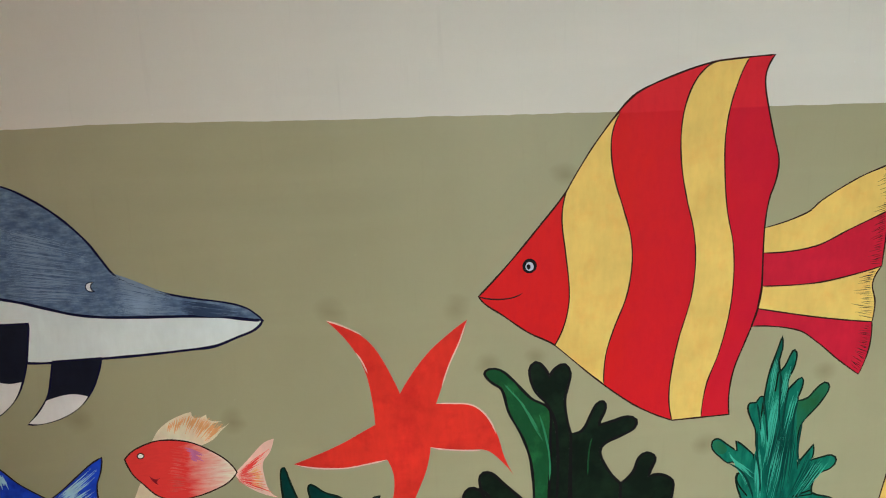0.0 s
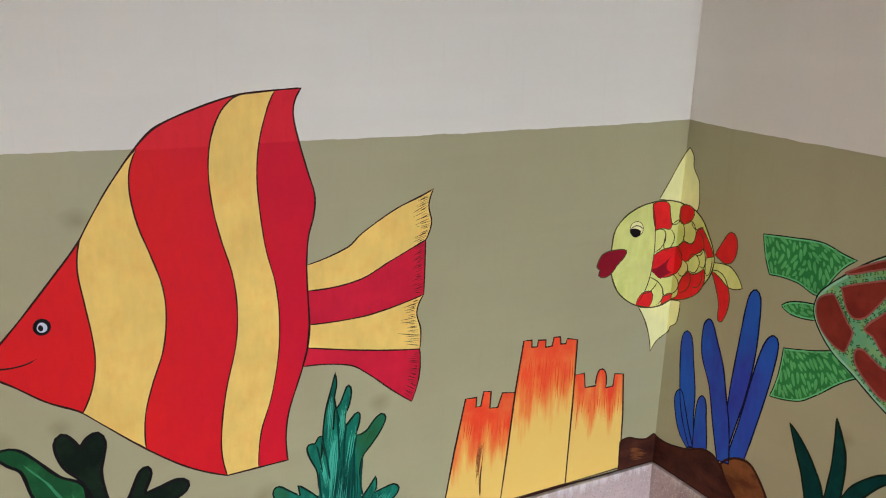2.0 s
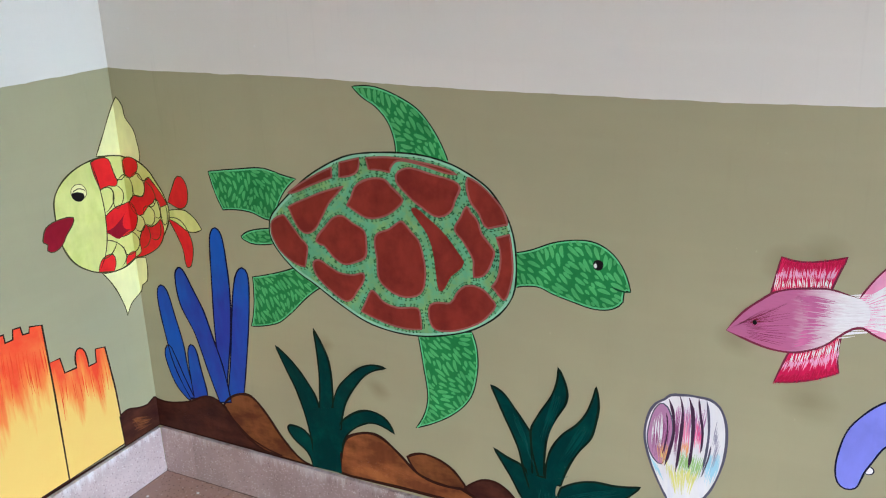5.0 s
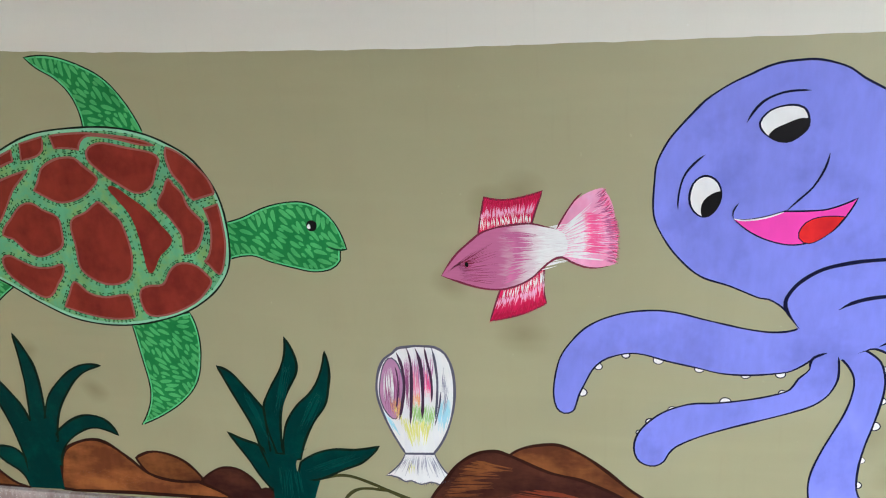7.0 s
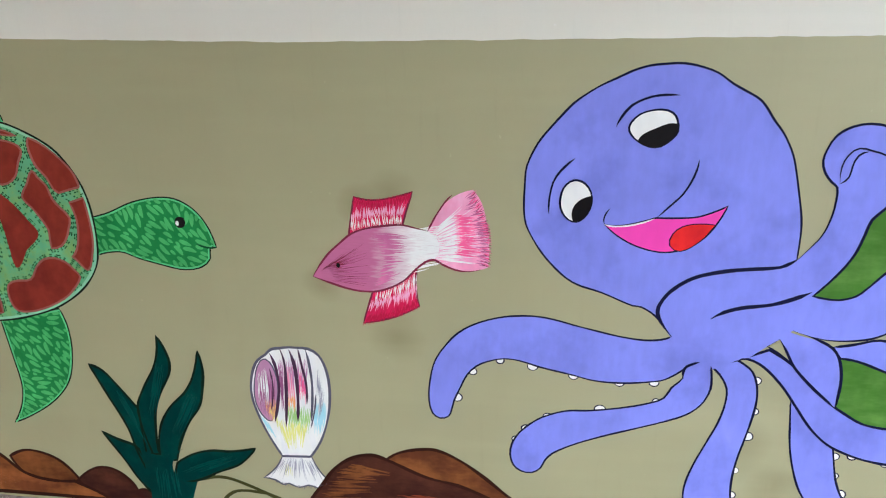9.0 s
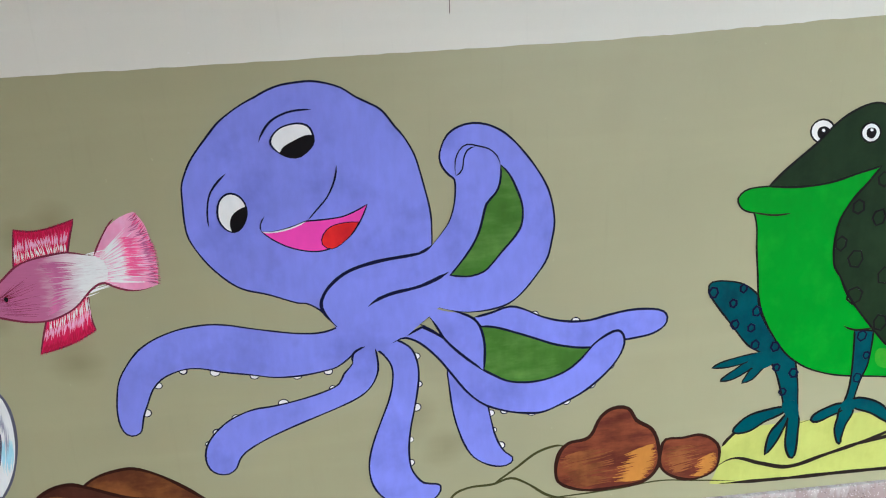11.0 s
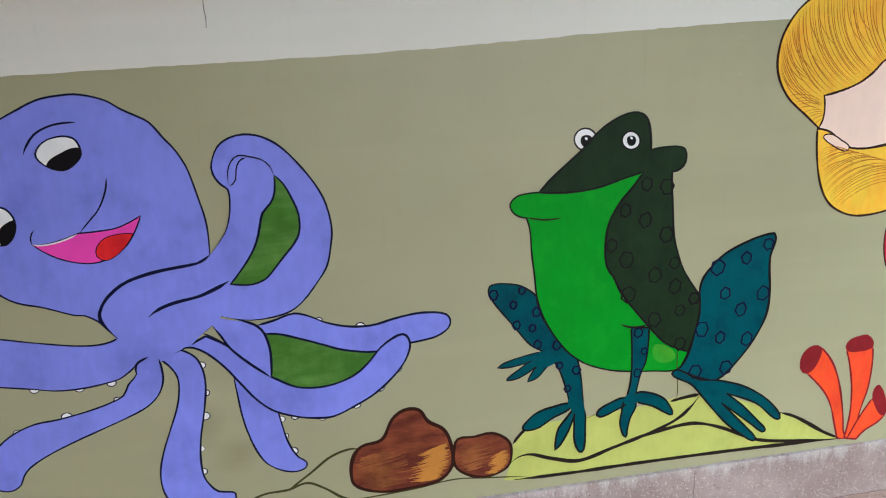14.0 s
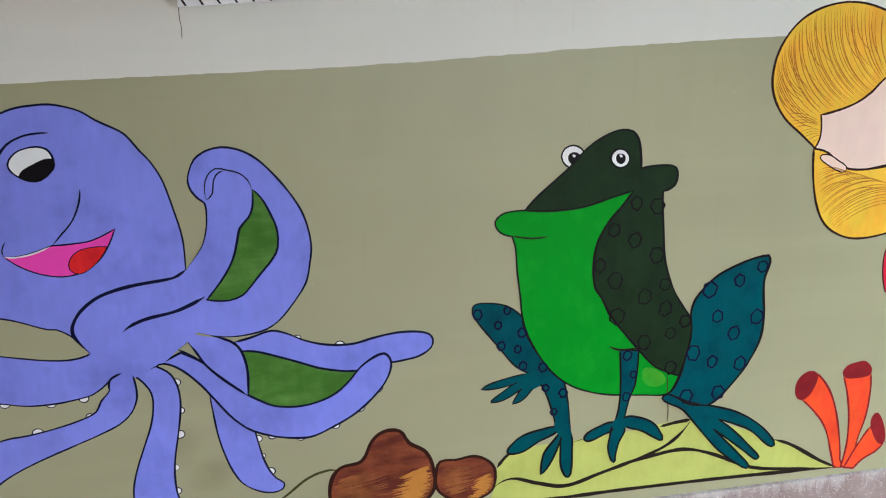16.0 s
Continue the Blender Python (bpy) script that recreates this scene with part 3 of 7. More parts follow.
# ---- the mural: outlines in centimetres along the wall and above the floor ----
dolphin = painting("painted_dolphin", "slate-blue and white dolphin painted on olive wall", navyline)
fill(dolphin, "back", back_blue, 1, 4.7, [(-322.7, 93.7, 1), (-307.3, 103.1), (-293.1, 107.9), (-281.7, 109.2), (-273.0, 107.7), (-267.8, 104.9), (-262.7, 100.9), (-257.7, 95.3), (-254.8, 90.5), (-252.9, 87.4), (-249.6, 85.0), (-243.9, 82.7), (-236.9, 80.8), (-229.7, 79.3), (-225.5, 77.8), (-223.2, 75.9), (-222.1, 74.6, 1), (-225.2, 75.0), (-230.0, 75.9), (-237.3, 76.6), (-248.2, 77.1), (-256.6, 77.7), (-262.4, 78.7), (-268.1, 80.5), (-272.6, 82.0), (-277.1, 83.2), (-293.6, 87.5), (-310.1, 90.4)])
fill(dolphin, "belly", bellywhite, 1, 6.3, [(-222.1, 74.6, 1), (-223.9, 72.6), (-228.0, 71.0), (-233.2, 69.2), (-239.4, 68.7), (-249.3, 68.2), (-257.9, 68.0), (-265.2, 67.8), (-273.6, 68.1), (-288.6, 71.0), (-306.6, 80.1), (-322.7, 93.7, 1), (-310.1, 90.4), (-293.6, 87.5), (-277.1, 83.2), (-272.6, 82.0), (-268.1, 80.5), (-262.4, 78.7), (-256.6, 77.7), (-248.2, 77.1), (-237.3, 76.6), (-230.0, 75.9), (-225.2, 75.0)])
fill(dolphin, "flipper", navy, 2, 4.2, [(-268.5, 68.1, 1), (-257.9, 68.2, 1), (-259.0, 64.7), (-261.0, 60.5), (-264.4, 56.6), (-268.4, 54.4), (-272.9, 53.3), (-275.9, 53.3, 1), (-273.0, 56.4), (-270.6, 60.1), (-269.4, 64.1)])
fill(dolphin, "flipper_tip", white, 3, 0.0, [(-271.2, 58.8, 1), (-268.2, 59.7), (-265.1, 60.0), (-262.1, 59.2, 1), (-264.4, 56.6), (-268.4, 54.4), (-272.9, 53.3), (-275.7, 53.6, 1), (-273.0, 56.2)])
fill(dolphin, "flipper", navy, 2, 4.0, [(-285.1, 77.5, 1), (-272.0, 77.3, 1), (-272.7, 73.8), (-273.8, 68.5), (-275.6, 63.2), (-278.0, 59.3), (-281.6, 56.1), (-285.6, 54.1, 1), (-287.3, 61.4)])
fill(dolphin, "flipper_tip", white, 3, 0.0, [(-286.9, 62.8, 1), (-282.6, 64.3), (-278.5, 63.5), (-275.7, 63.8, 1), (-278.0, 59.3), (-281.6, 56.1), (-285.3, 54.4, 1)])
fill(dolphin, "eye", white, 3, 2.0, [(-258.7, 85.5, 1), (-258.1, 85.8), (-257.2, 85.8, 1), (-257.9, 85.1), (-257.8, 84.1), (-257.2, 83.8, 1), (-258.4, 83.8), (-259.0, 84.6)])
brush(dolphin, "skin_brushwork", mist, 2, 1.0, 80, 0, [(-254.0, 88.1), (-253.5, 83.0), (-253.5, 78.3)], [(-241.6, 82.2), (-240.0, 80.1), (-240.3, 77.4)])
brush(dolphin, "skin_brushwork", mist, 2, 0.8, 60, 0, [(-275.5, 99.4), (-275.6, 92.0), (-275.9, 83.1)], [(-257.9, 93.4), (-256.3, 88.3), (-255.0, 80.5)])
brush(dolphin, "skin_brushwork", dusk, 2, 1.4, 30, 0, [(-240.5, 80.8), (-239.8, 78.8), (-239.7, 77.4)], [(-227.4, 77.8), (-226.3, 76.4), (-227.6, 75.7)])

bluefish = painting("painted_blue_fish", "bright blue fish with light streaks painted low on wall", darkline)
fill(bluefish, "body", blue, 1, 3.3, [(-302.8, 46.0), (-293.9, 48.1), (-288.2, 45.9), (-283.8, 42.6), (-280.7, 39.0), (-277.4, 36.2), (-274.0, 33.8, 1), (-278.6, 28.4), (-289.3, 24.9), (-301.2, 28.4), (-306.2, 37.7)])
fill(bluefish, "tail", blue, 1, 3.4, [(-274.2, 34.0, 1), (-271.1, 36.2), (-267.5, 39.3), (-263.9, 42.3), (-261.2, 43.8, 1), (-261.9, 40.2), (-263.2, 36.7), (-263.3, 32.2, 1), (-267.1, 28.8), (-271.9, 30.8)])
brush(bluefish, "fin_brushwork", skyblue, 3, 2.6, 16, 0, [(-273.3, 33.9), (-271.7, 32.3), (-266.9, 30.3)], [(-261.6, 43.1), (-263.0, 38.1), (-263.4, 32.5)])
brush(bluefish, "body_brushwork", skyblue, 3, 4, 10, 0, [(-283.5, 41.1), (-286.2, 43.1), (-290.9, 44.2)], [(-282.3, 36.6), (-286.0, 37.3), (-292.3, 36.4)])

roundfish = painting("painted_coral_fish", "red and cream fish with orange-tipped fins painted on wall", umber)
fill(roundfish, "dorsal_fin", cream, 1, 0.0, [(-249.8, 46.3, 1), (-247.9, 49.6), (-245.1, 51.8), (-242.4, 53.0), (-240.1, 53.6, 1), (-239.4, 52.0), (-236.8, 52.7, 1), (-236.3, 51.2), (-233.2, 50.8, 1), (-235.9, 49.3), (-232.0, 50.0, 1), (-234.1, 48.1), (-235.8, 46.3), (-239.3, 44.8, 1)])
fill(roundfish, "tail", palepink, 1, 0.0, [(-231.9, 37.1, 1), (-228.4, 40.6), (-224.8, 44.3), (-222.2, 45.3, 1), (-223.3, 42.0), (-225.2, 39.2), (-225.0, 34.7), (-224.2, 31.6), (-222.5, 29.9, 1), (-226.6, 31.5), (-230.3, 34.3)])
fill(roundfish, "belly_fin", cream, 1, 0.0, [(-253.2, 36.8, 1), (-254.4, 34.4), (-255.3, 30.7), (-249.1, 28.6), (-246.2, 31.5, 1)])
fill(roundfish, "body", coralbody, 2, 3.4, [(-256.2, 42.9, 1), (-254.1, 44.9), (-250.8, 46.4), (-248.2, 47.0), (-244.4, 46.8), (-240.7, 45.8), (-237.1, 43.7), (-233.5, 40.8), (-231.3, 37.4, 1), (-233.4, 35.0), (-236.2, 33.5), (-240.9, 31.9), (-246.2, 31.5), (-249.9, 32.8), (-252.7, 36.0), (-254.9, 38.9)])
fill(roundfish, "gill", darkred, 4, 0.0, [(-251.2, 38.1, 1), (-250.0, 37.2), (-248.9, 37.4, 1), (-249.7, 36.6), (-249.5, 35.7, 1), (-250.5, 36.6)])
fill(roundfish, "eye", white, 4, 2.2, [(-253.3, 43.5), (-252.8, 44.1), (-252.1, 44.0), (-251.8, 43.4), (-252.2, 42.9), (-253.0, 42.9)])
brush(roundfish, "fin_brushwork", apricot, 3, 2.5, 22, 0, [(-245.1, 51.6), (-240.1, 53.2), (-236.2, 52.0), (-232.4, 49.7)], [(-246.2, 48.0), (-242.3, 48.2), (-239.9, 47.0), (-237.9, 45.6)])
brush(roundfish, "tail_brushwork", coralred, 3, 2, 16, 0, [(-231.3, 37.1), (-231.4, 36.0), (-231.5, 35.0)], [(-222.6, 44.1), (-225.3, 37.0), (-223.2, 30.6)])
brush(roundfish, "tail_brushwork", apricot, 3, 1.8, 10, 0, [(-225.7, 38.9), (-225.2, 35.5), (-224.9, 32.3)], [(-229.4, 36.6), (-229.5, 35.7), (-229.0, 34.2)])
brush(roundfish, "body_brushwork", coralred, 4, 3, 12, 0, [(-245.8, 45.4), (-246.8, 39.6), (-247.9, 33.5)], [(-239.7, 43.7), (-241.3, 38.4), (-242.8, 33.0)])
brush(roundfish, "body_brushwork", mauvepink, 4, 2.6, 8, 0, [(-242.7, 45.1), (-242.2, 43.6), (-241.8, 41.8)], [(-236.6, 42.4), (-237.3, 41.4), (-238.2, 39.6)])

weedlet = painting("painted_seaweed", "small dark green seaweed leaves painted beside starfish", blackgreen)
fill(weedlet, "leaf", darkteal, 1, 4.6, [(-221.2, 37.1), (-220.4, 37.6), (-219.7, 35.0), (-218.7, 31.4), (-217.1, 26.4), (-214.4, 16.8, 1), (-220.4, 17.4, 1), (-221.0, 26.8), (-221.5, 32.9)])
fill(weedlet, "leaf", darkteal, 1, 4.7, [(-215.3, 31.7), (-214.6, 32.6), (-211.4, 30.1), (-207.6, 28.3), (-203.1, 23.5, 1), (-209.0, 16.2, 1), (-214.0, 23.0), (-214.9, 28.5)])
fill(weedlet, "leaf", darkteal, 1, 4.8, [(-198.5, 28.2, 1), (-201.6, 26.5), (-204.4, 20.5, 1), (-201.7, 19.5, 1)])

starfish = painting("painted_starfish", "bright red five-armed starfish painted on olive wall", darkline)
fill(starfish, "arm", starred, 1, 0.0, [(-208.2, 73.5, 1), (-204.8, 72.1), (-200.5, 69.3), (-197.5, 65.7), (-194.6, 59.8), (-192.5, 54.4, 1), (-192.0, 45.2, 1), (-198.6, 46.9, 1), (-198.9, 52.3), (-199.8, 58.8), (-201.4, 63.9), (-204.3, 68.9)])
fill(starfish, "arm", starred, 1, 0.0, [(-192.5, 54.4, 1), (-189.4, 59.4), (-185.3, 64.5), (-180.6, 68.6), (-176.5, 71.6, 1), (-178.1, 66.3), (-180.8, 60.9), (-182.7, 55.4), (-184.2, 51.2, 1), (-192.0, 45.2, 1)])
fill(starfish, "arm", starred, 1, 0.0, [(-184.2, 51.2, 1), (-180.5, 51.0), (-175.8, 50.2), (-172.5, 47.3), (-169.9, 41.9), (-168.2, 35.7), (-165.9, 30.5, 1), (-168.9, 34.7), (-172.7, 38.1), (-178.1, 38.5), (-183.5, 39.3), (-185.9, 40.0, 1), (-192.0, 45.2, 1)])
fill(starfish, "arm", starred, 1, 0.0, [(-185.9, 40.0, 1), (-187.0, 34.3), (-189.3, 28.4), (-191.6, 23.2), (-194.5, 18.8, 1), (-195.6, 24.4), (-194.9, 30.5), (-195.1, 34.3), (-196.3, 37.6, 1), (-192.0, 45.2, 1)])
fill(starfish, "arm", starred, 1, 0.0, [(-196.3, 37.6, 1), (-201.0, 36.8), (-206.4, 36.2), (-213.0, 36.8), (-218.1, 38.3, 1), (-211.4, 40.7), (-206.0, 43.0), (-201.9, 45.2), (-198.6, 46.9, 1), (-192.0, 45.2, 1)])
stroke(starfish, "edge_stroke", palepink, 2, 3.2, [(-208.2, 73.5), (-204.8, 72.1), (-200.5, 69.6)])
stroke(starfish, "edge_stroke", palepink, 2, 3.5, [(-185.9, 40.0), (-183.5, 39.3), (-178.1, 38.5), (-174.0, 38.2)])
stroke(starfish, "edge_stroke", palepink, 2, 3.4, [(-184.2, 51.2), (-180.5, 51.0), (-175.8, 50.2), (-172.5, 47.3), (-170.2, 42.2)])
stroke(starfish, "edge_stroke", palepink, 2, 3.5, [(-217.6, 38.1), (-213.0, 36.8), (-206.4, 36.2), (-201.0, 36.8), (-196.3, 37.6)])
stroke(starfish, "edge_stroke", palepink, 2, 3.2, [(-176.8, 70.8), (-178.3, 66.4), (-180.8, 60.9), (-182.7, 55.4)])
stroke(starfish, "edge_stroke", palepink, 2, 3.3, [(-199.7, 60.2), (-200.8, 63.1), (-202.0, 65.3)])

darkcoral = painting("painted_coral", "blackish-green branching coral painted above the skirting", black)
fill(darkcoral, "branch", deepgreen, 1, 6.7, [(-172.7, 57.9), (-171.6, 59.0), (-169.0, 58.6), (-166.4, 56.3), (-161.7, 50.8), (-157.6, 48.0), (-155.6, 42.2), (-155.5, 23.4, 1), (-161.1, 21.1, 1), (-161.8, 33.6), (-163.8, 40.6), (-167.1, 47.6), (-168.7, 53.6), (-171.0, 55.5)])
fill(darkcoral, "branch", blackgreen, 1, 7.2, [(-174.5, 30.2), (-173.5, 32.1), (-171.4, 31.7), (-168.7, 28.9), (-164.6, 24.6), (-161.1, 21.1, 1), (-167.5, 18.6, 1), (-172.9, 24.6)])
fill(darkcoral, "branch", blackgreen, 1, 7.3, [(-178.4, 26.2), (-177.0, 28.1), (-174.9, 27.7), (-172.2, 25.6), (-170.2, 18.8, 1), (-178.6, 19.6, 1)])
fill(darkcoral, "branch", blackgreen, 1, 6.7, [(-162.1, 58.1), (-160.6, 60.0), (-158.7, 58.6), (-157.3, 55.9, 1), (-155.7, 58.3), (-153.6, 58.9), (-152.3, 56.6), (-152.9, 53.1), (-153.6, 50.2), (-153.1, 45.0), (-152.1, 40.8, 1), (-151.9, 20.3, 1), (-157.6, 20.8, 1), (-157.0, 42.3), (-157.4, 48.0), (-161.0, 53.0)])
fill(darkcoral, "branch", blackgreen, 1, 7.1, [(-152.1, 40.8, 1), (-149.4, 41.4), (-147.4, 45.2), (-146.0, 48.1), (-144.3, 48.7), (-143.7, 46.9), (-145.0, 43.6), (-145.3, 42.5, 1), (-141.8, 43.3), (-138.4, 44.2), (-136.1, 43.1), (-136.6, 40.9), (-139.6, 39.3), (-143.8, 37.4), (-144.8, 35.2), (-142.9, 30.4), (-139.6, 26.2, 1), (-139.4, 17.5, 1), (-152.6, 18.7, 1)])
fill(darkcoral, "branch", blackgreen, 1, 7.4, [(-139.6, 26.2, 1), (-136.5, 29.1), (-135.2, 32.8), (-133.2, 34.1), (-131.0, 32.5), (-132.0, 29.5), (-132.5, 27.5, 1), (-129.4, 27.7), (-126.4, 25.8), (-126.3, 22.6), (-127.5, 17.2, 1), (-139.8, 17.5, 1)])
fill(darkcoral, "base", blackgreen, 1, 0.0, [(-171.6, 22.1, 1), (-127.0, 18.7, 1), (-135.7, 14.6, 1), (-161.9, 14.6, 1)])
stroke(darkcoral, "highlight", tealmid, 3, 4.6, [(-159.7, 46.2), (-158.3, 40.9), (-157.3, 34.8), (-157.3, 28.6)])
stroke(darkcoral, "highlight", tealmid, 3, 3.4, [(-168.0, 54.9), (-165.7, 51.9), (-163.1, 48.7)])
stroke(darkcoral, "highlight", deepgreen, 3, 3.6, [(-146.9, 39.2), (-147.6, 35.5), (-147.8, 29.3)])
brush(darkcoral, "grain", tealmid, 3, 2, 8, 0, [(-166.4, 53.4), (-163.1, 48.7)], [(-159.7, 42.5), (-158.3, 37.9)])

angelfish = painting("painted_angelfish", "large red and yellow striped angelfish painted on wall", umber)
fill(angelfish, "body", fishred, 1, 3.9, [(-173.7, 77.0, 1), (-167.4, 83.6), (-160.0, 92.3), (-153.7, 100.2), (-148.7, 108.6), (-143.7, 115.5), (-140.6, 119.2), (-137.6, 121.6), (-130.3, 124.6), (-121.6, 127.1), (-114.0, 127.8), (-107.9, 128.1, 1), (-109.4, 125.3), (-109.7, 122.3), (-108.7, 117.3), (-106.8, 110.3), (-105.3, 105.0), (-105.6, 100.5), (-106.9, 95.9), (-107.5, 89.3), (-107.4, 83.1), (-107.1, 74.1), (-107.8, 69.2), (-108.8, 65.7), (-110.5, 60.9), (-112.6, 54.6), (-113.4, 48.7), (-113.1, 42.7, 1), (-119.6, 42.5), (-127.3, 42.3, 1), (-135.5, 46.3), (-143.3, 52.1), (-149.5, 57.7), (-156.1, 63.9), (-162.5, 67.6), (-168.1, 72.0), (-172.0, 74.9)])
fill(angelfish, "stripe", yellow, 2, 3.0, [(-153.7, 100.2, 1), (-148.7, 108.6), (-143.7, 115.5), (-141.9, 117.2, 1), (-143.5, 113.1), (-143.7, 108.3), (-142.7, 102.1), (-140.7, 95.8), (-138.8, 89.2), (-138.3, 82.7), (-139.4, 74.8), (-142.2, 67.0), (-144.0, 60.4), (-144.3, 53.1, 1), (-149.5, 57.7), (-156.1, 63.9, 1), (-154.0, 68.5), (-152.9, 73.7), (-152.9, 78.9), (-153.8, 86.7), (-154.6, 94.3)])
fill(angelfish, "stripe", yellow, 2, 3.0, [(-120.4, 127.3, 1), (-113.6, 127.8, 1), (-115.3, 124.2), (-117.2, 117.6), (-118.0, 110.8), (-117.7, 103.2), (-116.6, 94.0), (-114.7, 85.8), (-114.1, 77.6), (-114.6, 69.2), (-116.5, 59.5), (-119.2, 51.1), (-120.1, 42.6, 1), (-127.3, 42.3, 1), (-128.3, 48.1), (-127.9, 55.3), (-126.5, 63.6), (-124.1, 73.1), (-123.4, 81.2), (-124.1, 89.3), (-126.2, 97.3), (-127.7, 105.0), (-128.1, 112.5), (-127.3, 118.5), (-125.4, 123.3), (-122.9, 126.2)])
fill(angelfish, "tail_band", yellow, 1, 3.4, [(-107.5, 89.3, 1), (-97.7, 92.3), (-94.3, 95.1), (-85.8, 100.0), (-78.6, 102.8), (-76.0, 104.0, 1), (-77.2, 100.1), (-76.4, 95.9), (-77.9, 91.8, 1), (-86.7, 87.9), (-95.3, 84.1), (-107.4, 83.3, 1)])
fill(angelfish, "tail_band", crimson, 1, 3.4, [(-107.4, 83.3, 1), (-95.3, 84.1), (-86.7, 87.9), (-77.9, 91.8, 1), (-78.0, 85.5), (-78.2, 78.3, 1), (-87.6, 76.1), (-95.0, 75.1), (-107.2, 75.2, 1)])
fill(angelfish, "tail_band", yellow, 1, 3.5, [(-107.2, 75.2, 1), (-95.0, 75.1), (-87.6, 76.1), (-78.2, 78.3, 1), (-80.0, 74.1), (-78.9, 69.6), (-79.1, 64.4, 1), (-91.7, 66.3), (-107.8, 69.7, 1)])
fill(angelfish, "tail_band", crimson, 1, 3.5, [(-107.8, 69.7, 1), (-91.7, 66.3), (-79.1, 64.4, 1), (-79.1, 57.6), (-81.1, 50.9, 1), (-86.7, 55.2), (-92.2, 60.0), (-97.6, 63.6), (-109.0, 65.3, 1)])
fill(angelfish, "eye", black, 3, 0.0, [(-163.6, 83.7), (-163.0, 84.9), (-161.9, 85.3), (-160.7, 84.7), (-160.3, 83.4), (-160.9, 82.2), (-162.1, 81.8), (-163.2, 82.4)])
fill(angelfish, "iris", palegrey, 4, 0.0, [(-162.9, 83.5), (-162.4, 84.4), (-161.6, 84.4), (-161.0, 83.6), (-161.2, 82.7), (-162.0, 82.4), (-162.7, 82.8)])
fill(angelfish, "pupil", black, 5, 0.0, [(-162.7, 83.4), (-162.3, 84.0), (-161.8, 83.7), (-161.8, 83.0), (-162.2, 82.7)])
stroke(angelfish, "mouth", darkline, 3, 3.1, [(-173.7, 77.0), (-170.2, 76.1), (-166.1, 76.2), (-163.5, 77.2)])
brush(angelfish, "hatch", darkline, 3, 1.25, 13, 0, [(-76.4, 103.2), (-77.2, 100.1), (-76.4, 95.9), (-77.8, 92.1)], [(-80.8, 101.7), (-81.6, 98.3), (-81.1, 94.9), (-81.7, 91.1)])
brush(angelfish, "hatch", darkline, 3, 1.25, 13, 0, [(-78.0, 91.2), (-78.2, 85.5), (-78.2, 78.8)], [(-81.6, 89.7), (-82.0, 84.4), (-82.0, 78.7)])
brush(angelfish, "hatch", darkline, 3, 1.25, 13, 0, [(-78.6, 77.6), (-80.0, 74.1), (-78.9, 69.6), (-79.1, 64.8)], [(-83.2, 76.6), (-84.8, 73.9), (-85.1, 70.3), (-84.1, 66.0)])
brush(angelfish, "hatch", darkline, 3, 1.25, 13, 0, [(-79.2, 63.7), (-79.1, 57.6), (-80.8, 51.6)], [(-82.5, 64.0), (-82.6, 58.8), (-83.9, 54.4)])

tealweed = painting("painted_seaweed", "teal green feathery seaweed with dark outlines painted on wall", blackgreen)
fill(tealweed, "frond", teal, 1, 4.1, [(-101.1, 62.3, 1), (-100.8, 58.9), (-101.4, 56.3), (-101.0, 53.3), (-100.2, 48.8), (-100.1, 36.9, 1), (-105.0, 38.9, 1), (-104.4, 47.4), (-103.7, 52.8), (-102.3, 58.0)])
fill(tealweed, "frond", teal, 1, 4.3, [(-101.4, 52.8, 1), (-99.9, 54.4), (-98.6, 57.5), (-97.8, 58.5), (-97.1, 57.0), (-97.6, 53.6), (-98.7, 51.1), (-98.7, 48.2), (-98.8, 36.4, 1), (-102.7, 38.0, 1)])
fill(tealweed, "frond", teal, 1, 4.3, [(-98.7, 47.9, 1), (-97.1, 49.8), (-95.4, 51.1), (-94.9, 49.5), (-95.7, 46.4), (-96.4, 44.4), (-97.2, 35.8, 1), (-100.4, 37.0, 1)])
fill(tealweed, "frond", pinegreen, 1, 4.4, [(-96.0, 45.0, 1), (-93.4, 45.6), (-91.5, 47.8), (-89.4, 49.4), (-88.1, 48.2), (-89.5, 44.9), (-92.2, 41.4), (-94.2, 39.1), (-95.1, 34.2), (-94.7, 29.3, 1), (-98.5, 30.2, 1)])
fill(tealweed, "frond", teal, 1, 4.3, [(-104.5, 46.7, 1), (-103.9, 41.4), (-102.5, 34.9, 1), (-105.8, 33.3, 1), (-106.1, 37.9), (-107.6, 41.4), (-108.4, 43.9), (-108.0, 45.3), (-106.4, 45.3), (-105.6, 46.7)])
fill(tealweed, "frond", teal, 1, 4.7, [(-94.4, 28.0, 1), (-92.7, 30.1), (-90.8, 32.7, 1), (-90.6, 30.0), (-91.1, 28.3, 1), (-88.1, 29.0), (-85.8, 29.3), (-84.4, 27.8), (-85.7, 25.6), (-88.6, 24.4), (-90.1, 21.8), (-90.0, 18.6, 1), (-96.0, 18.1, 1)])
fill(tealweed, "frond", teal, 1, 4.8, [(-90.6, 19.7, 1), (-89.0, 18.4), (-85.5, 17.4), (-83.6, 16.0), (-83.8, 14.6), (-86.7, 14.6), (-90.5, 14.6), (-94.5, 14.6, 1), (-96.0, 18.1, 1)])
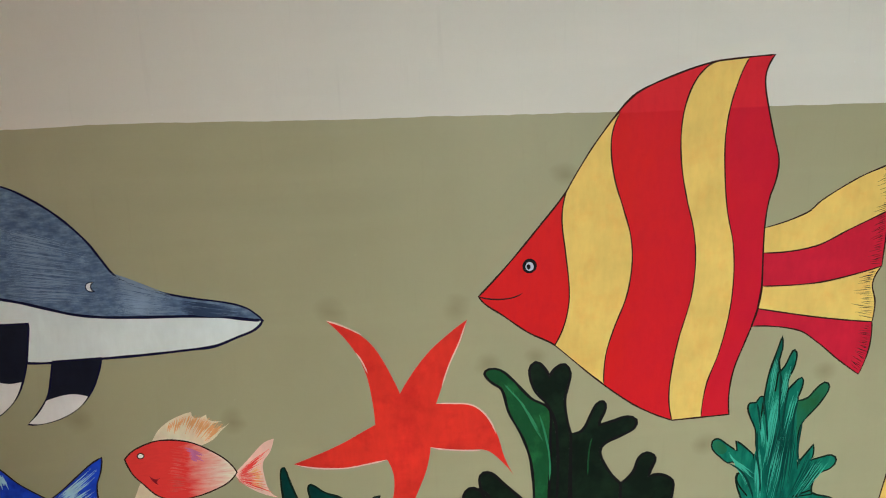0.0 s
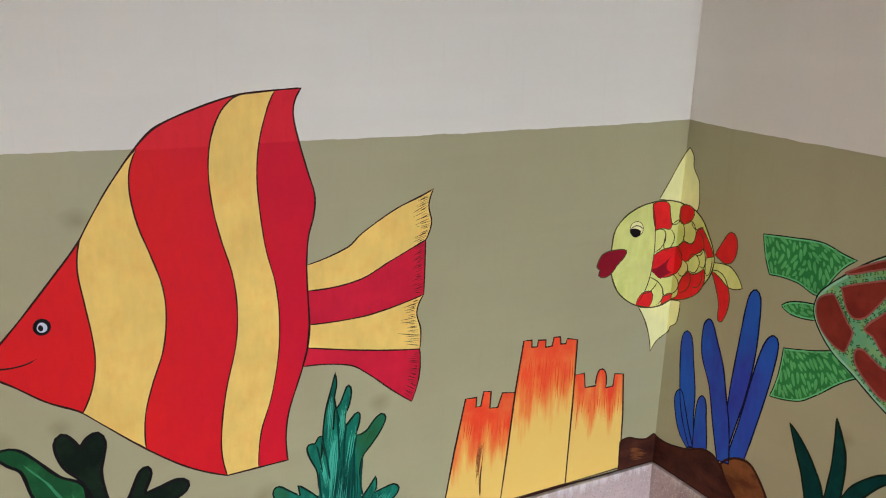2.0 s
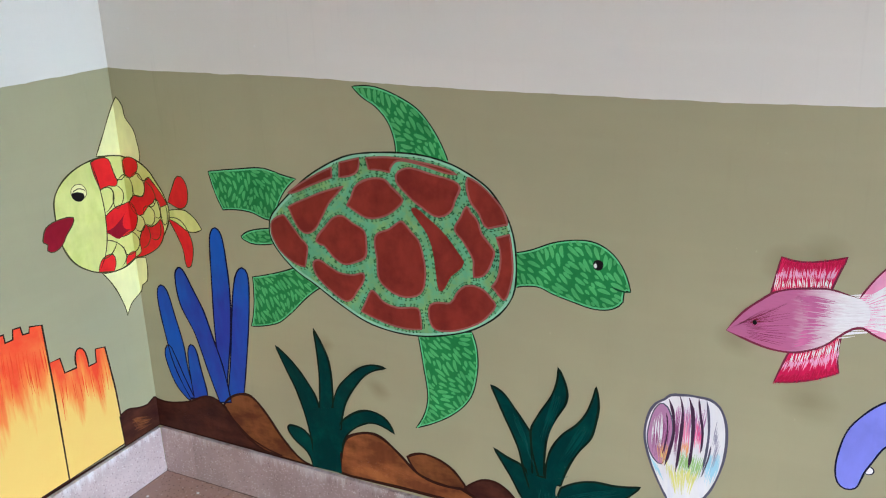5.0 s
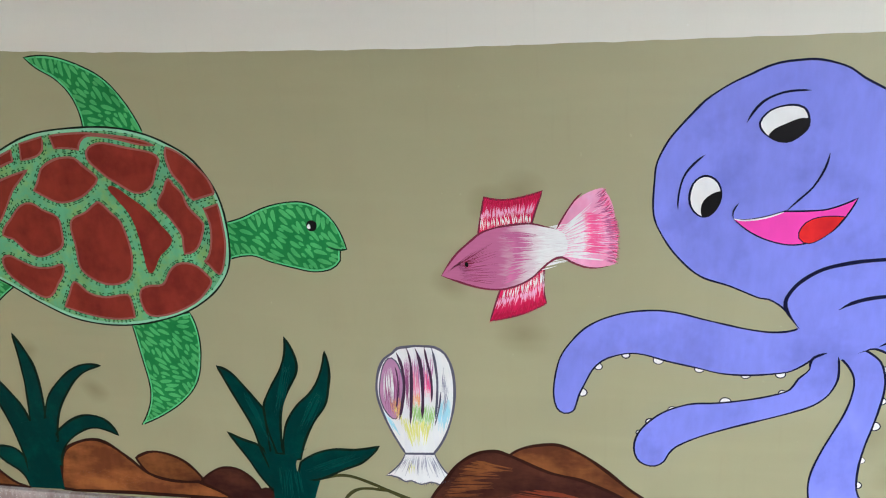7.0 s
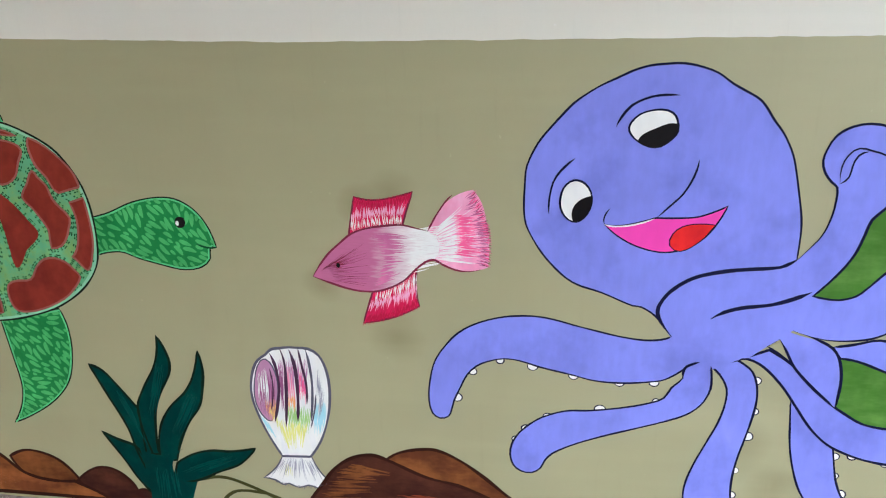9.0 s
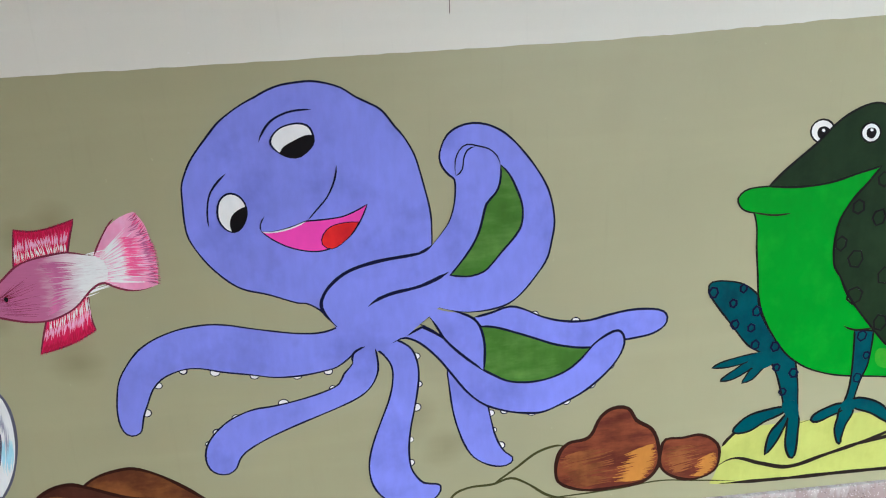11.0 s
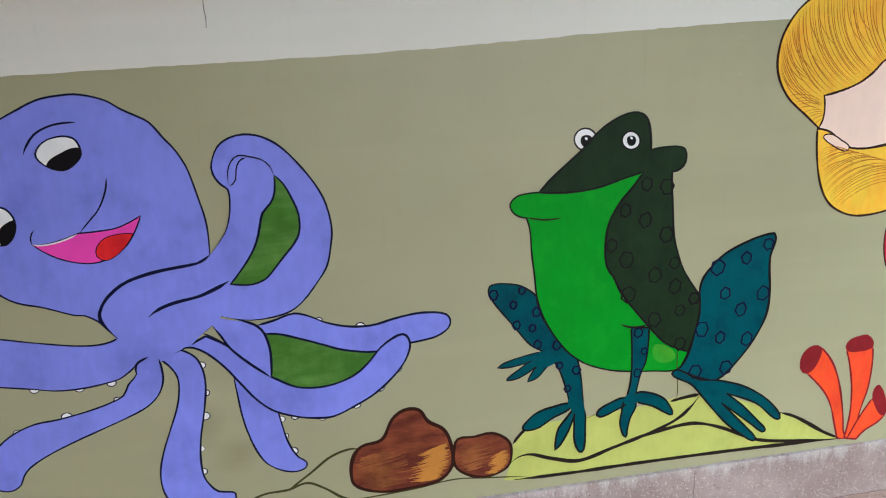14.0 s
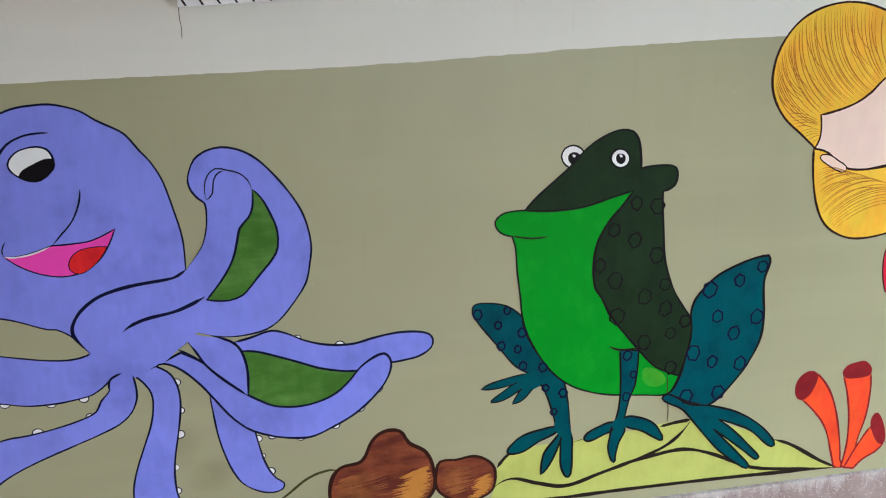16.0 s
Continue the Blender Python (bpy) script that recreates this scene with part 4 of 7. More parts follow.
fill(tealweed, "frond", teal, 1, 4.3, [(-116.8, 35.7), (-115.4, 36.3), (-113.1, 34.6), (-110.4, 32.5, 1), (-110.8, 35.4, 1), (-108.7, 33.7), (-106.1, 31.1, 1), (-105.1, 25.3, 1), (-104.7, 17.4, 1), (-107.5, 20.3), (-110.0, 24.5), (-108.9, 27.1, 1), (-111.2, 29.6), (-112.6, 29.4), (-114.9, 31.5), (-116.7, 33.5)])
fill(tealweed, "frond", teal, 1, 4.5, [(-110.0, 26.3), (-108.7, 25.7), (-107.1, 23.2), (-104.7, 17.4, 1), (-107.1, 15.3, 1), (-108.6, 19.2), (-110.1, 23.8)])
fill(tealweed, "frond_tip", pinegreen, 2, 0.0, [(-116.6, 35.5), (-115.4, 35.8), (-113.5, 34.3), (-113.0, 32.8), (-114.2, 31.9), (-115.8, 32.8), (-116.5, 34.0)])
fill(tealweed, "trunk", teal, 2, 0.0, [(-103.5, 48.5, 1), (-96.2, 45.8, 1), (-95.3, 35.0), (-94.6, 27.6), (-94.5, 22.2), (-96.0, 14.8), (-97.2, 14.6, 1), (-107.0, 14.6, 1), (-106.7, 24.5), (-105.5, 33.1), (-104.1, 41.5)])
stroke(tealweed, "vein", veinteal, 5, 4.8, [(-101.0, 53.3), (-100.6, 48.9), (-100.5, 44.5), (-100.2, 39.2)])
stroke(tealweed, "vein", veinteal, 5, 4.9, [(-98.4, 48.1), (-98.9, 45.4), (-99.2, 41.0), (-99.3, 36.9)])
stroke(tealweed, "vein", veinteal, 5, 5.0, [(-95.7, 45.7), (-96.5, 41.5), (-96.6, 37.0), (-96.6, 30.2)])
stroke(tealweed, "vein", veinteal, 5, 5.1, [(-94.2, 39.1), (-94.7, 34.8), (-94.8, 30.9), (-93.9, 27.3)])
stroke(tealweed, "vein", veinteal, 5, 4.8, [(-106.1, 44.9), (-105.3, 41.2), (-104.7, 37.3)])
stroke(tealweed, "vein", veinteal, 5, 4.8, [(-104.8, 46.4), (-103.8, 42.1), (-102.8, 34.4)])
stroke(tealweed, "vein", veinteal, 5, 4.9, [(-105.5, 37.6), (-105.4, 33.1), (-104.6, 27.9), (-103.9, 24.5)])
stroke(tealweed, "vein", veinteal, 5, 5.0, [(-106.0, 31.5), (-104.8, 28.6), (-104.0, 24.1), (-103.7, 20.0)])
stroke(tealweed, "vein", veinteal, 5, 4.9, [(-112.6, 29.4), (-109.0, 26.8), (-106.8, 23.0), (-105.3, 18.4)])
brush(tealweed, "frond_brushwork", aqua, 4, 2.2, 8, 0, [(-102.1, 46.6), (-100.4, 47.4)], [(-104.0, 28.0), (-102.6, 24.2)])
brush(tealweed, "frond_brushwork", aqua, 4, 1.8, 3, 0, [(-105.9, 42.5), (-104.8, 42.9)], [(-104.0, 32.5), (-103.0, 32.1)])
brush(tealweed, "frond_brushwork", aqua, 4, 2.2, 6, 0, [(-105.3, 33.0), (-104.5, 32.7)], [(-104.9, 17.4), (-103.5, 16.8)])
brush(tealweed, "frond_brushwork", aqua, 4, 2.4, 9, 0, [(-112.7, 32.9), (-112.2, 30.9)], [(-107.3, 21.7), (-104.4, 25.0)])
brush(tealweed, "frond_brushwork", aqua, 4, 1.5, 6, 0, [(-100.1, 36.9), (-98.3, 36.2)], [(-102.7, 16.4), (-100.7, 15.5)])
brush(tealweed, "frond_brushwork", deepteal, 4, 2, 16, 0, [(-100.4, 43.0), (-95.5, 38.1)], [(-104.2, 16.3), (-96.7, 14.6)])
brush(tealweed, "frond_brushwork", aqua, 4, 1.6, 6, 0, [(-90.9, 27.8), (-85.9, 27.8)], [(-96.2, 16.6), (-93.7, 17.0)])
brush(tealweed, "frond_brushwork", deepteal, 4, 1.8, 6, 0, [(-92.1, 30.6), (-87.0, 27.7)], [(-96.9, 16.9), (-94.7, 15.8)])
brush(tealweed, "frond_brushwork", aqua, 4, 1.5, 4, 0, [(-102.5, 56.7), (-101.5, 57.0)], [(-104.1, 42.2), (-102.9, 42.5)])
brush(tealweed, "frond_brushwork", aqua, 4, 1.5, 4, 0, [(-99.6, 53.6), (-97.8, 54.8)], [(-101.1, 41.8), (-99.8, 41.3)])
brush(tealweed, "frond_brushwork", aqua, 4, 1.5, 4, 0, [(-97.4, 47.0), (-95.6, 48.3)], [(-99.5, 35.2), (-97.9, 34.5)])
brush(tealweed, "frond_brushwork", pinegreen, 4, 2, 5, 0, [(-91.6, 46.8), (-89.9, 46.8)], [(-96.0, 38.3), (-94.9, 37.9)])

castle = painting("painted_sandcastle", "orange and yellow three-tower sandcastle painted on wall", umber)
fill(castle, "tower", castleleft, 1, 4.8, [(-72.0, 15.1, 1), (-68.6, 34.2, 1), (-65.7, 48.3, 1), (-62.4, 48.1, 1), (-62.5, 45.4, 1), (-61.1, 45.3, 1), (-60.3, 49.3, 1), (-58.1, 48.9, 1), (-58.3, 44.2, 1), (-55.9, 43.9, 1), (-54.6, 47.8, 1), (-50.6, 47.1, 1), (-52.4, 28.2, 1), (-53.9, 15.3, 1)])
fill(castle, "tower", castlemid, 1, 4.8, [(-50.6, 47.1, 1), (-48.6, 61.3, 1), (-46.1, 61.1, 1), (-46.0, 59.1, 1), (-44.3, 58.9, 1), (-44.0, 60.7, 1), (-41.6, 60.4, 1), (-41.6, 58.3, 1), (-39.5, 58.3, 1), (-39.0, 60.7, 1), (-37.0, 60.5, 1), (-36.7, 58.4, 1), (-35.0, 58.2, 1), (-34.6, 59.6, 1), (-31.2, 58.7, 1), (-31.5, 38.2, 1), (-32.3, 15.3, 1), (-53.9, 15.3, 1)])
fill(castle, "tower", castleright, 1, 4.8, [(-31.3, 48.4, 1), (-28.1, 48.3, 1), (-27.5, 43.9, 1), (-23.8, 43.7, 1), (-23.3, 47.8), (-21.8, 48.4), (-20.5, 46.7), (-20.2, 42.4, 1), (-17.7, 42.4, 1), (-17.3, 46.1, 1), (-14.2, 45.4, 1), (-13.2, 32.4, 1), (-12.9, 15.5, 1), (-32.3, 15.3, 1)])
stroke(castle, "crack", darkline, 3, 3.8, [(-60.1, 28.5), (-60.5, 24.5), (-60.4, 19.0)])
stroke(castle, "ground_line", umber, 1, 7.7, [(-72.1, 14.6), (-53.9, 14.7), (-32.3, 14.8), (-12.9, 14.6), (-0.7, 14.8)])
brush(castle, "door_brushwork", ochre, 3, 1.6, 5, 0, [(-61.2, 35.4), (-59.7, 35.2)], [(-62.4, 23.5), (-61.1, 22.0)])
brush(castle, "tower_brushwork", orangered, 3, 2.0, 8, 0, [(-65.8, 43.8), (-51.8, 42.4)], [(-67.3, 33.7), (-52.2, 31.5)])
brush(castle, "tower_brushwork", orangered, 3, 2.2, 9, 0, [(-48.6, 57.9), (-32.1, 54.7)], [(-50.3, 42.6), (-32.0, 40.1)])
brush(castle, "tower_brushwork", orangered, 3, 2.0, 7, 0, [(-30.3, 43.7), (-14.3, 41.0)], [(-30.8, 31.0), (-14.1, 28.0)])

cornerfish = painting("painted_lipped_fish", "lime fish with red scales and lips painted across corner", oliveline)
fill(cornerfish, "top_fin", paleyellow, 1, 2.9, [(-6.5, 95.3, 1), (-2.9, 100.8), (0.3, 105.9), (3.0, 109.2, 1), (4.8, 107.1), (5.2, 104.1), (7.4, 101.3), (8.1, 98.3), (8.4, 94.5), (7.7, 92.4, 1), (2.5, 93.5), (-3.0, 94.7)])
fill(cornerfish, "bottom_fin", paleyellow, 1, 3.1, [(-10.8, 65.0, 1), (-7.7, 60.0), (-5.6, 54.3), (-5.0, 50.6, 1), (-2.9, 53.6), (1.2, 55.9), (1.9, 57.8), (3.9, 59.2), (4.8, 62.8), (4.8, 66.2, 1), (2.0, 65.7), (-2.2, 64.4), (-6.5, 64.2)])
fill(cornerfish, "tail_lobe", red, 1, 2.9, [(15.9, 82.8, 1), (18.0, 86.7), (20.6, 90.2), (22.7, 89.1), (23.2, 85.4), (21.8, 82.3), (19.1, 81.5, 1)])
fill(cornerfish, "tail_lobe", red, 1, 3.0, [(15.1, 78.3, 1), (19.2, 78.4), (21.8, 75.0), (22.5, 71.2), (20.9, 66.0), (19.4, 65.6), (18.9, 70.3), (17.1, 74.8)])
fill(cornerfish, "tail_lobe", lime, 1, 2.9, [(15.5, 80.5, 1), (19.1, 81.2), (21.6, 81.2, 1), (24.4, 79.4), (26.3, 76.7, 1), (22.0, 75.5), (18.1, 77.4), (15.1, 78.3, 1)])
fill(cornerfish, "body", lime, 2, 3.9, [(-21.7, 83.8), (-21.0, 88.0), (-18.3, 91.2), (-14.3, 93.4), (-9.2, 94.6), (-3.0, 94.7), (2.1, 93.6), (6.6, 93.1), (10.4, 90.9), (12.6, 88.1), (14.8, 84.6), (15.9, 80.9), (14.9, 76.7), (11.6, 72.0), (7.1, 68.0), (2.0, 65.9), (-2.2, 64.4), (-6.5, 64.2), (-11.2, 65.4), (-14.9, 67.3), (-18.5, 70.4), (-20.8, 74.6), (-21.6, 78.7)])
fill(cornerfish, "fin", darkred, 4, 0.0, [(-7.2, 75.6, 1), (-4.2, 76.1), (0.6, 79.2, 1), (-1.7, 75.6), (0.6, 73.7, 1), (-1.9, 73.0), (-3.6, 72.3), (-5.8, 73.9)])
fill(cornerfish, "lip", darkred, 3, 2.9, [(-26.1, 79.6), (-24.9, 81.7), (-21.5, 82.6), (-16.6, 82.0), (-17.2, 80.3), (-19.7, 78.0), (-21.1, 76.2), (-23.7, 75.2), (-25.6, 76.1), (-25.2, 77.5), (-26.3, 78.4)])
fill(cornerfish, "eye", paleyellow, 3, 1.9, [(-16.0, 87.9), (-15.4, 89.4), (-13.4, 89.8), (-11.8, 88.8), (-11.4, 86.7), (-13.1, 85.7), (-15.3, 86.4)])
fill(cornerfish, "pupil", black, 4, 0.0, [(-15.8, 87.9, 1), (-14.0, 87.9), (-12.2, 87.0, 1), (-12.5, 85.7), (-14.1, 85.4), (-15.7, 86.6)])
stroke(cornerfish, "eyelid", darkline, 4, 2.2, [(-16.1, 87.5), (-13.9, 88.7), (-11.3, 87.3)])
stroke(cornerfish, "gill", darkline, 3, 2.9, [(-8.6, 94.6), (-7.1, 87.2), (-6.8, 79.1), (-8.2, 71.1), (-11.8, 65.6)])
fill(cornerfish, "scale", red, 3, 2.5, [(-8.6, 94.2, 1), (-6.1, 94.7), (-3.0, 93.9), (-2.2, 91.2), (-1.1, 87.5, 1), (-2.0, 86.4), (-4.1, 87.0), (-6.9, 86.7, 1), (-8.1, 90.5)])
fill(cornerfish, "scale", red, 3, 2.6, [(2.5, 93.2), (4.8, 93.7), (7.0, 92.7), (6.6, 90.3), (4.8, 88.6), (2.5, 88.1), (1.6, 89.5), (1.6, 91.8)])
fill(cornerfish, "scale", red, 3, 2.5, [(10.4, 88.9, 1), (12.6, 86.6), (14.6, 84.1), (15.5, 82.1, 1), (13.1, 81.1, 1), (11.8, 83.3), (10.7, 82.1), (8.9, 81.0), (6.4, 78.4, 1), (3.9, 78.2), (2.0, 81.0), (4.3, 83.4), (7.3, 83.4), (8.4, 85.9), (8.8, 87.8)])
fill(cornerfish, "scale", red, 3, 2.6, [(-6.8, 79.4, 1), (-3.1, 80.9), (0.1, 81.0), (2.7, 81.1), (4.1, 78.3), (3.4, 75.2), (1.3, 73.0), (-2.1, 72.5), (-4.3, 73.3), (-7.2, 75.1, 1)])
fill(cornerfish, "scale", red, 3, 2.8, [(1.0, 65.9, 1), (3.6, 67.8), (3.6, 70.9), (6.6, 75.7, 1), (8.9, 75.3), (12.5, 78.0, 1), (13.2, 75.5), (12.5, 72.8), (10.5, 70.1), (7.1, 67.8), (3.9, 66.4)])
fill(cornerfish, "scale", red, 3, 2.7, [(-11.8, 65.7, 1), (-9.9, 68.8), (-6.5, 68.9), (-5.9, 66.6), (-7.0, 64.3, 1)])
fill(cornerfish, "scale", red, 3, 2.8, [(-2.6, 64.5, 1), (-1.7, 67.0), (1.5, 67.3, 1), (1.0, 65.7, 1)])
stroke(cornerfish, "scale_line", oliveline, 4, 2.6, [(-6.9, 86.5), (-3.7, 86.3), (-3.1, 83.3), (-4.6, 81.3), (-6.7, 80.4)])
stroke(cornerfish, "scale_line", oliveline, 4, 2.6, [(-2.0, 86.7), (-0.1, 84.9), (0.1, 82.8), (-1.6, 80.7), (-2.9, 80.5), (-3.5, 82.4), (-2.9, 85.2)])
stroke(cornerfish, "scale_line", oliveline, 4, 2.6, [(-2.4, 93.2), (-2.0, 90.5), (-0.9, 87.8), (1.6, 88.2), (2.0, 90.6), (1.6, 92.7)])
stroke(cornerfish, "scale_line", oliveline, 4, 2.6, [(-1.1, 87.5), (1.3, 88.8), (3.2, 88.2), (4.1, 85.4), (3.4, 82.7), (1.5, 81.2), (-0.7, 81.4)])
stroke(cornerfish, "scale_line", oliveline, 4, 2.6, [(3.9, 88.0), (5.9, 89.7), (7.7, 88.6), (8.4, 85.9), (7.1, 83.5), (4.3, 83.5), (4.1, 85.8)])
stroke(cornerfish, "scale_line", oliveline, 4, 2.6, [(6.4, 89.6), (7.1, 88.2), (8.8, 87.8), (11.0, 89.1)])
stroke(cornerfish, "scale_line", oliveline, 4, 2.6, [(8.8, 87.8), (11.1, 86.0), (11.8, 83.3), (10.7, 81.2), (8.9, 81.0)])
stroke(cornerfish, "scale_line", oliveline, 4, 2.6, [(6.6, 78.3), (7.1, 80.3), (8.9, 81.0), (10.5, 79.8), (10.5, 77.9), (9.1, 75.8), (7.1, 75.9)])
stroke(cornerfish, "scale_line", oliveline, 4, 2.6, [(11.8, 83.3), (12.7, 80.9), (12.5, 78.3), (10.7, 78.3)])
stroke(cornerfish, "scale_line", oliveline, 4, 2.5, [(15.0, 81.8), (15.1, 79.1), (13.8, 76.3), (12.9, 78.7), (13.1, 81.1)])
stroke(cornerfish, "scale_line", oliveline, 4, 2.7, [(4.1, 78.1), (6.2, 77.4), (6.4, 74.9), (4.3, 73.4), (2.9, 74.2)])
stroke(cornerfish, "scale_line", oliveline, 4, 2.7, [(-2.1, 72.5), (1.0, 73.0), (3.2, 71.8), (3.4, 69.8), (1.5, 67.5), (-1.7, 67.2), (-2.4, 69.9)])
stroke(cornerfish, "scale_line", oliveline, 4, 2.7, [(-8.1, 73.4), (-4.7, 71.7), (-2.6, 69.3), (-2.2, 66.5), (-4.4, 64.6)])
stroke(cornerfish, "scale_line", oliveline, 4, 2.7, [(-10.3, 68.9), (-7.3, 68.9), (-4.7, 71.4)])
stroke(cornerfish, "scale_line", oliveline, 4, 2.7, [(7.1, 75.4), (8.0, 73.1), (6.7, 70.2), (4.3, 68.7)])
stroke(cornerfish, "scale_line", oliveline, 4, 2.6, [(11.8, 77.2), (12.1, 74.7), (10.5, 72.0), (8.0, 72.2)])
stroke(cornerfish, "gill_edge", darkline, 3, 2.0, [(2.0, 81.0), (4.1, 78.3), (3.4, 75.2)])

sponge = painting("painted_tube_sponge", "deep blue tube sponge painted on olive wall above rocks", navyline)
fill(sponge, "tube", royal, 1, 4.0, [(6.5, 36.7), (6.9, 39.8), (8.6, 41.1), (10.2, 38.3), (12.7, 31.9), (15.3, 26.2, 1), (13.0, 25.2, 1), (8.9, 29.3)])
fill(sponge, "tube", royal, 1, 4.0, [(6.9, 53.0), (7.3, 57.2), (8.9, 58.9), (10.7, 57.7), (12.4, 50.5), (14.0, 42.4), (14.5, 34.0), (16.3, 26.5, 1), (13.7, 25.9, 1), (9.5, 34.7), (7.9, 43.0)])
fill(sponge, "tube", royal, 2, 4.0, [(15.2, 40.1), (16.7, 42.8), (18.2, 41.8), (19.1, 36.6), (20.2, 29.9), (20.2, 27.7, 1), (15.2, 26.1, 1), (14.9, 32.3)])
fill(sponge, "tube", royal, 1, 4.0, [(34.0, 60.4), (35.9, 66.1), (38.0, 68.0), (39.6, 66.6), (39.2, 59.6), (37.2, 48.2), (33.5, 31.5, 1), (26.9, 27.0, 1), (30.2, 40.4), (32.1, 50.6)])
fill(sponge, "tube", royal, 2, 4.0, [(28.4, 73.5), (29.3, 76.6), (30.9, 77.8), (32.5, 76.2), (33.1, 69.5), (33.0, 60.2), (31.5, 48.8), (28.8, 36.8), (26.6, 27.5, 1), (25.9, 37.9), (26.2, 49.6), (27.3, 62.5)])
fill(sponge, "tube", royal, 3, 4.0, [(14.6, 62.3), (16.1, 64.9), (17.6, 64.6), (20.1, 59.9), (23.0, 53.9), (25.2, 46.1), (27.3, 38.2), (28.6, 27.9, 1), (24.5, 27.0, 1), (21.9, 35.4), (18.8, 46.6), (15.1, 54.3)])

cornerrock = painting("painted_rocks", "dark brown rocks painted low in the room corner", umber)
fill(cornerrock, "rock", brown, 3, 4.9, [(-13.4, 23.9, 1), (-10.6, 24.7), (-6.7, 23.3), (-3.2, 22.7), (-0.8, 23.7), (0.6, 22.9), (5.1, 22.8), (14.0, 25.1), (18.6, 27.5), (22.7, 27.8), (25.8, 25.9, 1), (29.7, 21.6), (35.0, 17.6), (44.2, 15.3, 1), (24.6, 14.7, 1), (-0.2, 14.6, 1), (-13.3, 14.6, 1)])
fill(cornerrock, "rock", ochrebrown, 3, 7.0, [(25.9, 26.6, 1), (28.5, 29.3), (32.0, 31.1), (35.9, 31.2), (40.1, 27.4), (44.9, 20.9), (49.9, 16.1), (54.4, 14.6, 1), (40.3, 14.7, 1), (33.1, 18.0), (28.8, 22.2)])
stroke(cornerrock, "ground_line", umber, 2, 7.6, [(0.4, 14.6), (24.6, 14.6), (44.1, 14.8), (55.1, 14.6)])
brush(cornerrock, "grain", ochrebrown, 4, 3, 8, 0, [(-10.2, 21.8), (-9.1, 16.8)], [(-2.6, 18.8), (-2.7, 16.1)])
brush(cornerrock, "grain", brown, 4, 4, 12, 0, [(6.9, 20.8), (10.7, 18.0)], [(21.9, 23.3), (25.2, 18.8)])

agave = painting("painted_seaweed", "dark green spiky seaweed tuft painted above the skirting", blackgreen)
fill(agave, "leaf", darkteal, 4, 5.1, [(46.1, 47.9, 1), (50.5, 44.7), (54.4, 40.3), (57.4, 35.3), (59.1, 26.8, 1), (54.8, 19.0, 1), (53.9, 27.2), (51.3, 36.5), (48.5, 42.3)])
fill(agave, "leaf", darkteal, 4, 4.8, [(58.5, 54.8, 1), (60.7, 50.9), (62.3, 46.6), (62.7, 40.5), (62.1, 30.8, 1), (57.7, 29.7, 1), (58.9, 39.7), (59.0, 47.5)])
fill(agave, "leaf", darkteal, 4, 4.7, [(78.9, 47.9, 1), (73.6, 47.7), (68.1, 43.9), (63.7, 38.3), (60.9, 27.2, 1), (64.4, 28.0, 1), (65.9, 34.8), (68.9, 40.2), (73.4, 45.4)])
fill(agave, "leaf", darkteal, 4, 5.0, [(80.0, 30.5, 1), (77.4, 34.3), (72.6, 35.2), (67.4, 32.8), (63.6, 28.7), (61.5, 20.7, 1), (64.0, 21.4, 1), (66.0, 26.8), (70.6, 30.8), (74.8, 32.1)])
fill(agave, "leaf", darkteal, 4, 5.4, [(47.2, 24.8), (49.2, 25.6), (52.7, 24.9), (55.9, 21.0), (57.6, 17.2, 1), (54.2, 14.6, 1), (52.9, 18.6), (48.7, 21.8)])
fill(agave, "trunk", darkteal, 5, 0.0, [(55.7, 32.2, 1), (64.5, 34.2, 1), (63.3, 21.2), (63.4, 14.9, 1), (54.4, 14.6, 1)])

rocks = painting("painted_rocks", "rounded orange-brown rocks painted along the skirting", umber)
fill(rocks, "rock", ochrebrown, 2, 5.8, [(83.4, 24.9, 1), (86.0, 26.4), (88.8, 26.9), (92.8, 26.1), (95.9, 24.4), (98.8, 21.1), (99.2, 19.7, 1), (91.0, 19.3), (86.4, 20.7)])
fill(rocks, "rock", brown, 2, 5.9, [(98.6, 19.9, 1), (102.4, 23.2), (105.3, 24.1), (108.5, 23.6), (111.5, 21.2), (112.8, 19.0, 1), (115.8, 18.8), (115.9, 16.3, 1), (98.6, 15.4, 1)])
fill(rocks, "rock", ochre, 3, 7.4, [(62.9, 15.1, 1), (63.6, 20.1), (65.5, 25.5), (69.6, 28.1), (74.0, 29.0), (77.3, 27.9), (82.1, 24.2), (85.7, 21.1), (91.0, 19.6), (97.9, 19.8, 1), (103.0, 17.6), (106.1, 15.9, 1), (80.5, 15.5, 1), (66.1, 14.8, 1)])
stroke(rocks, "ground_line", umber, 2, 6.2, [(63.1, 14.6), (80.5, 15.2), (98.6, 15.6), (115.9, 16.0)])
brush(rocks, "grain", ochre, 4, 4, 18, 0, [(65.1, 17.2), (70.8, 16.9), (80.7, 16.6)], [(70.5, 22.2), (78.8, 21.3), (86.7, 18.9)])

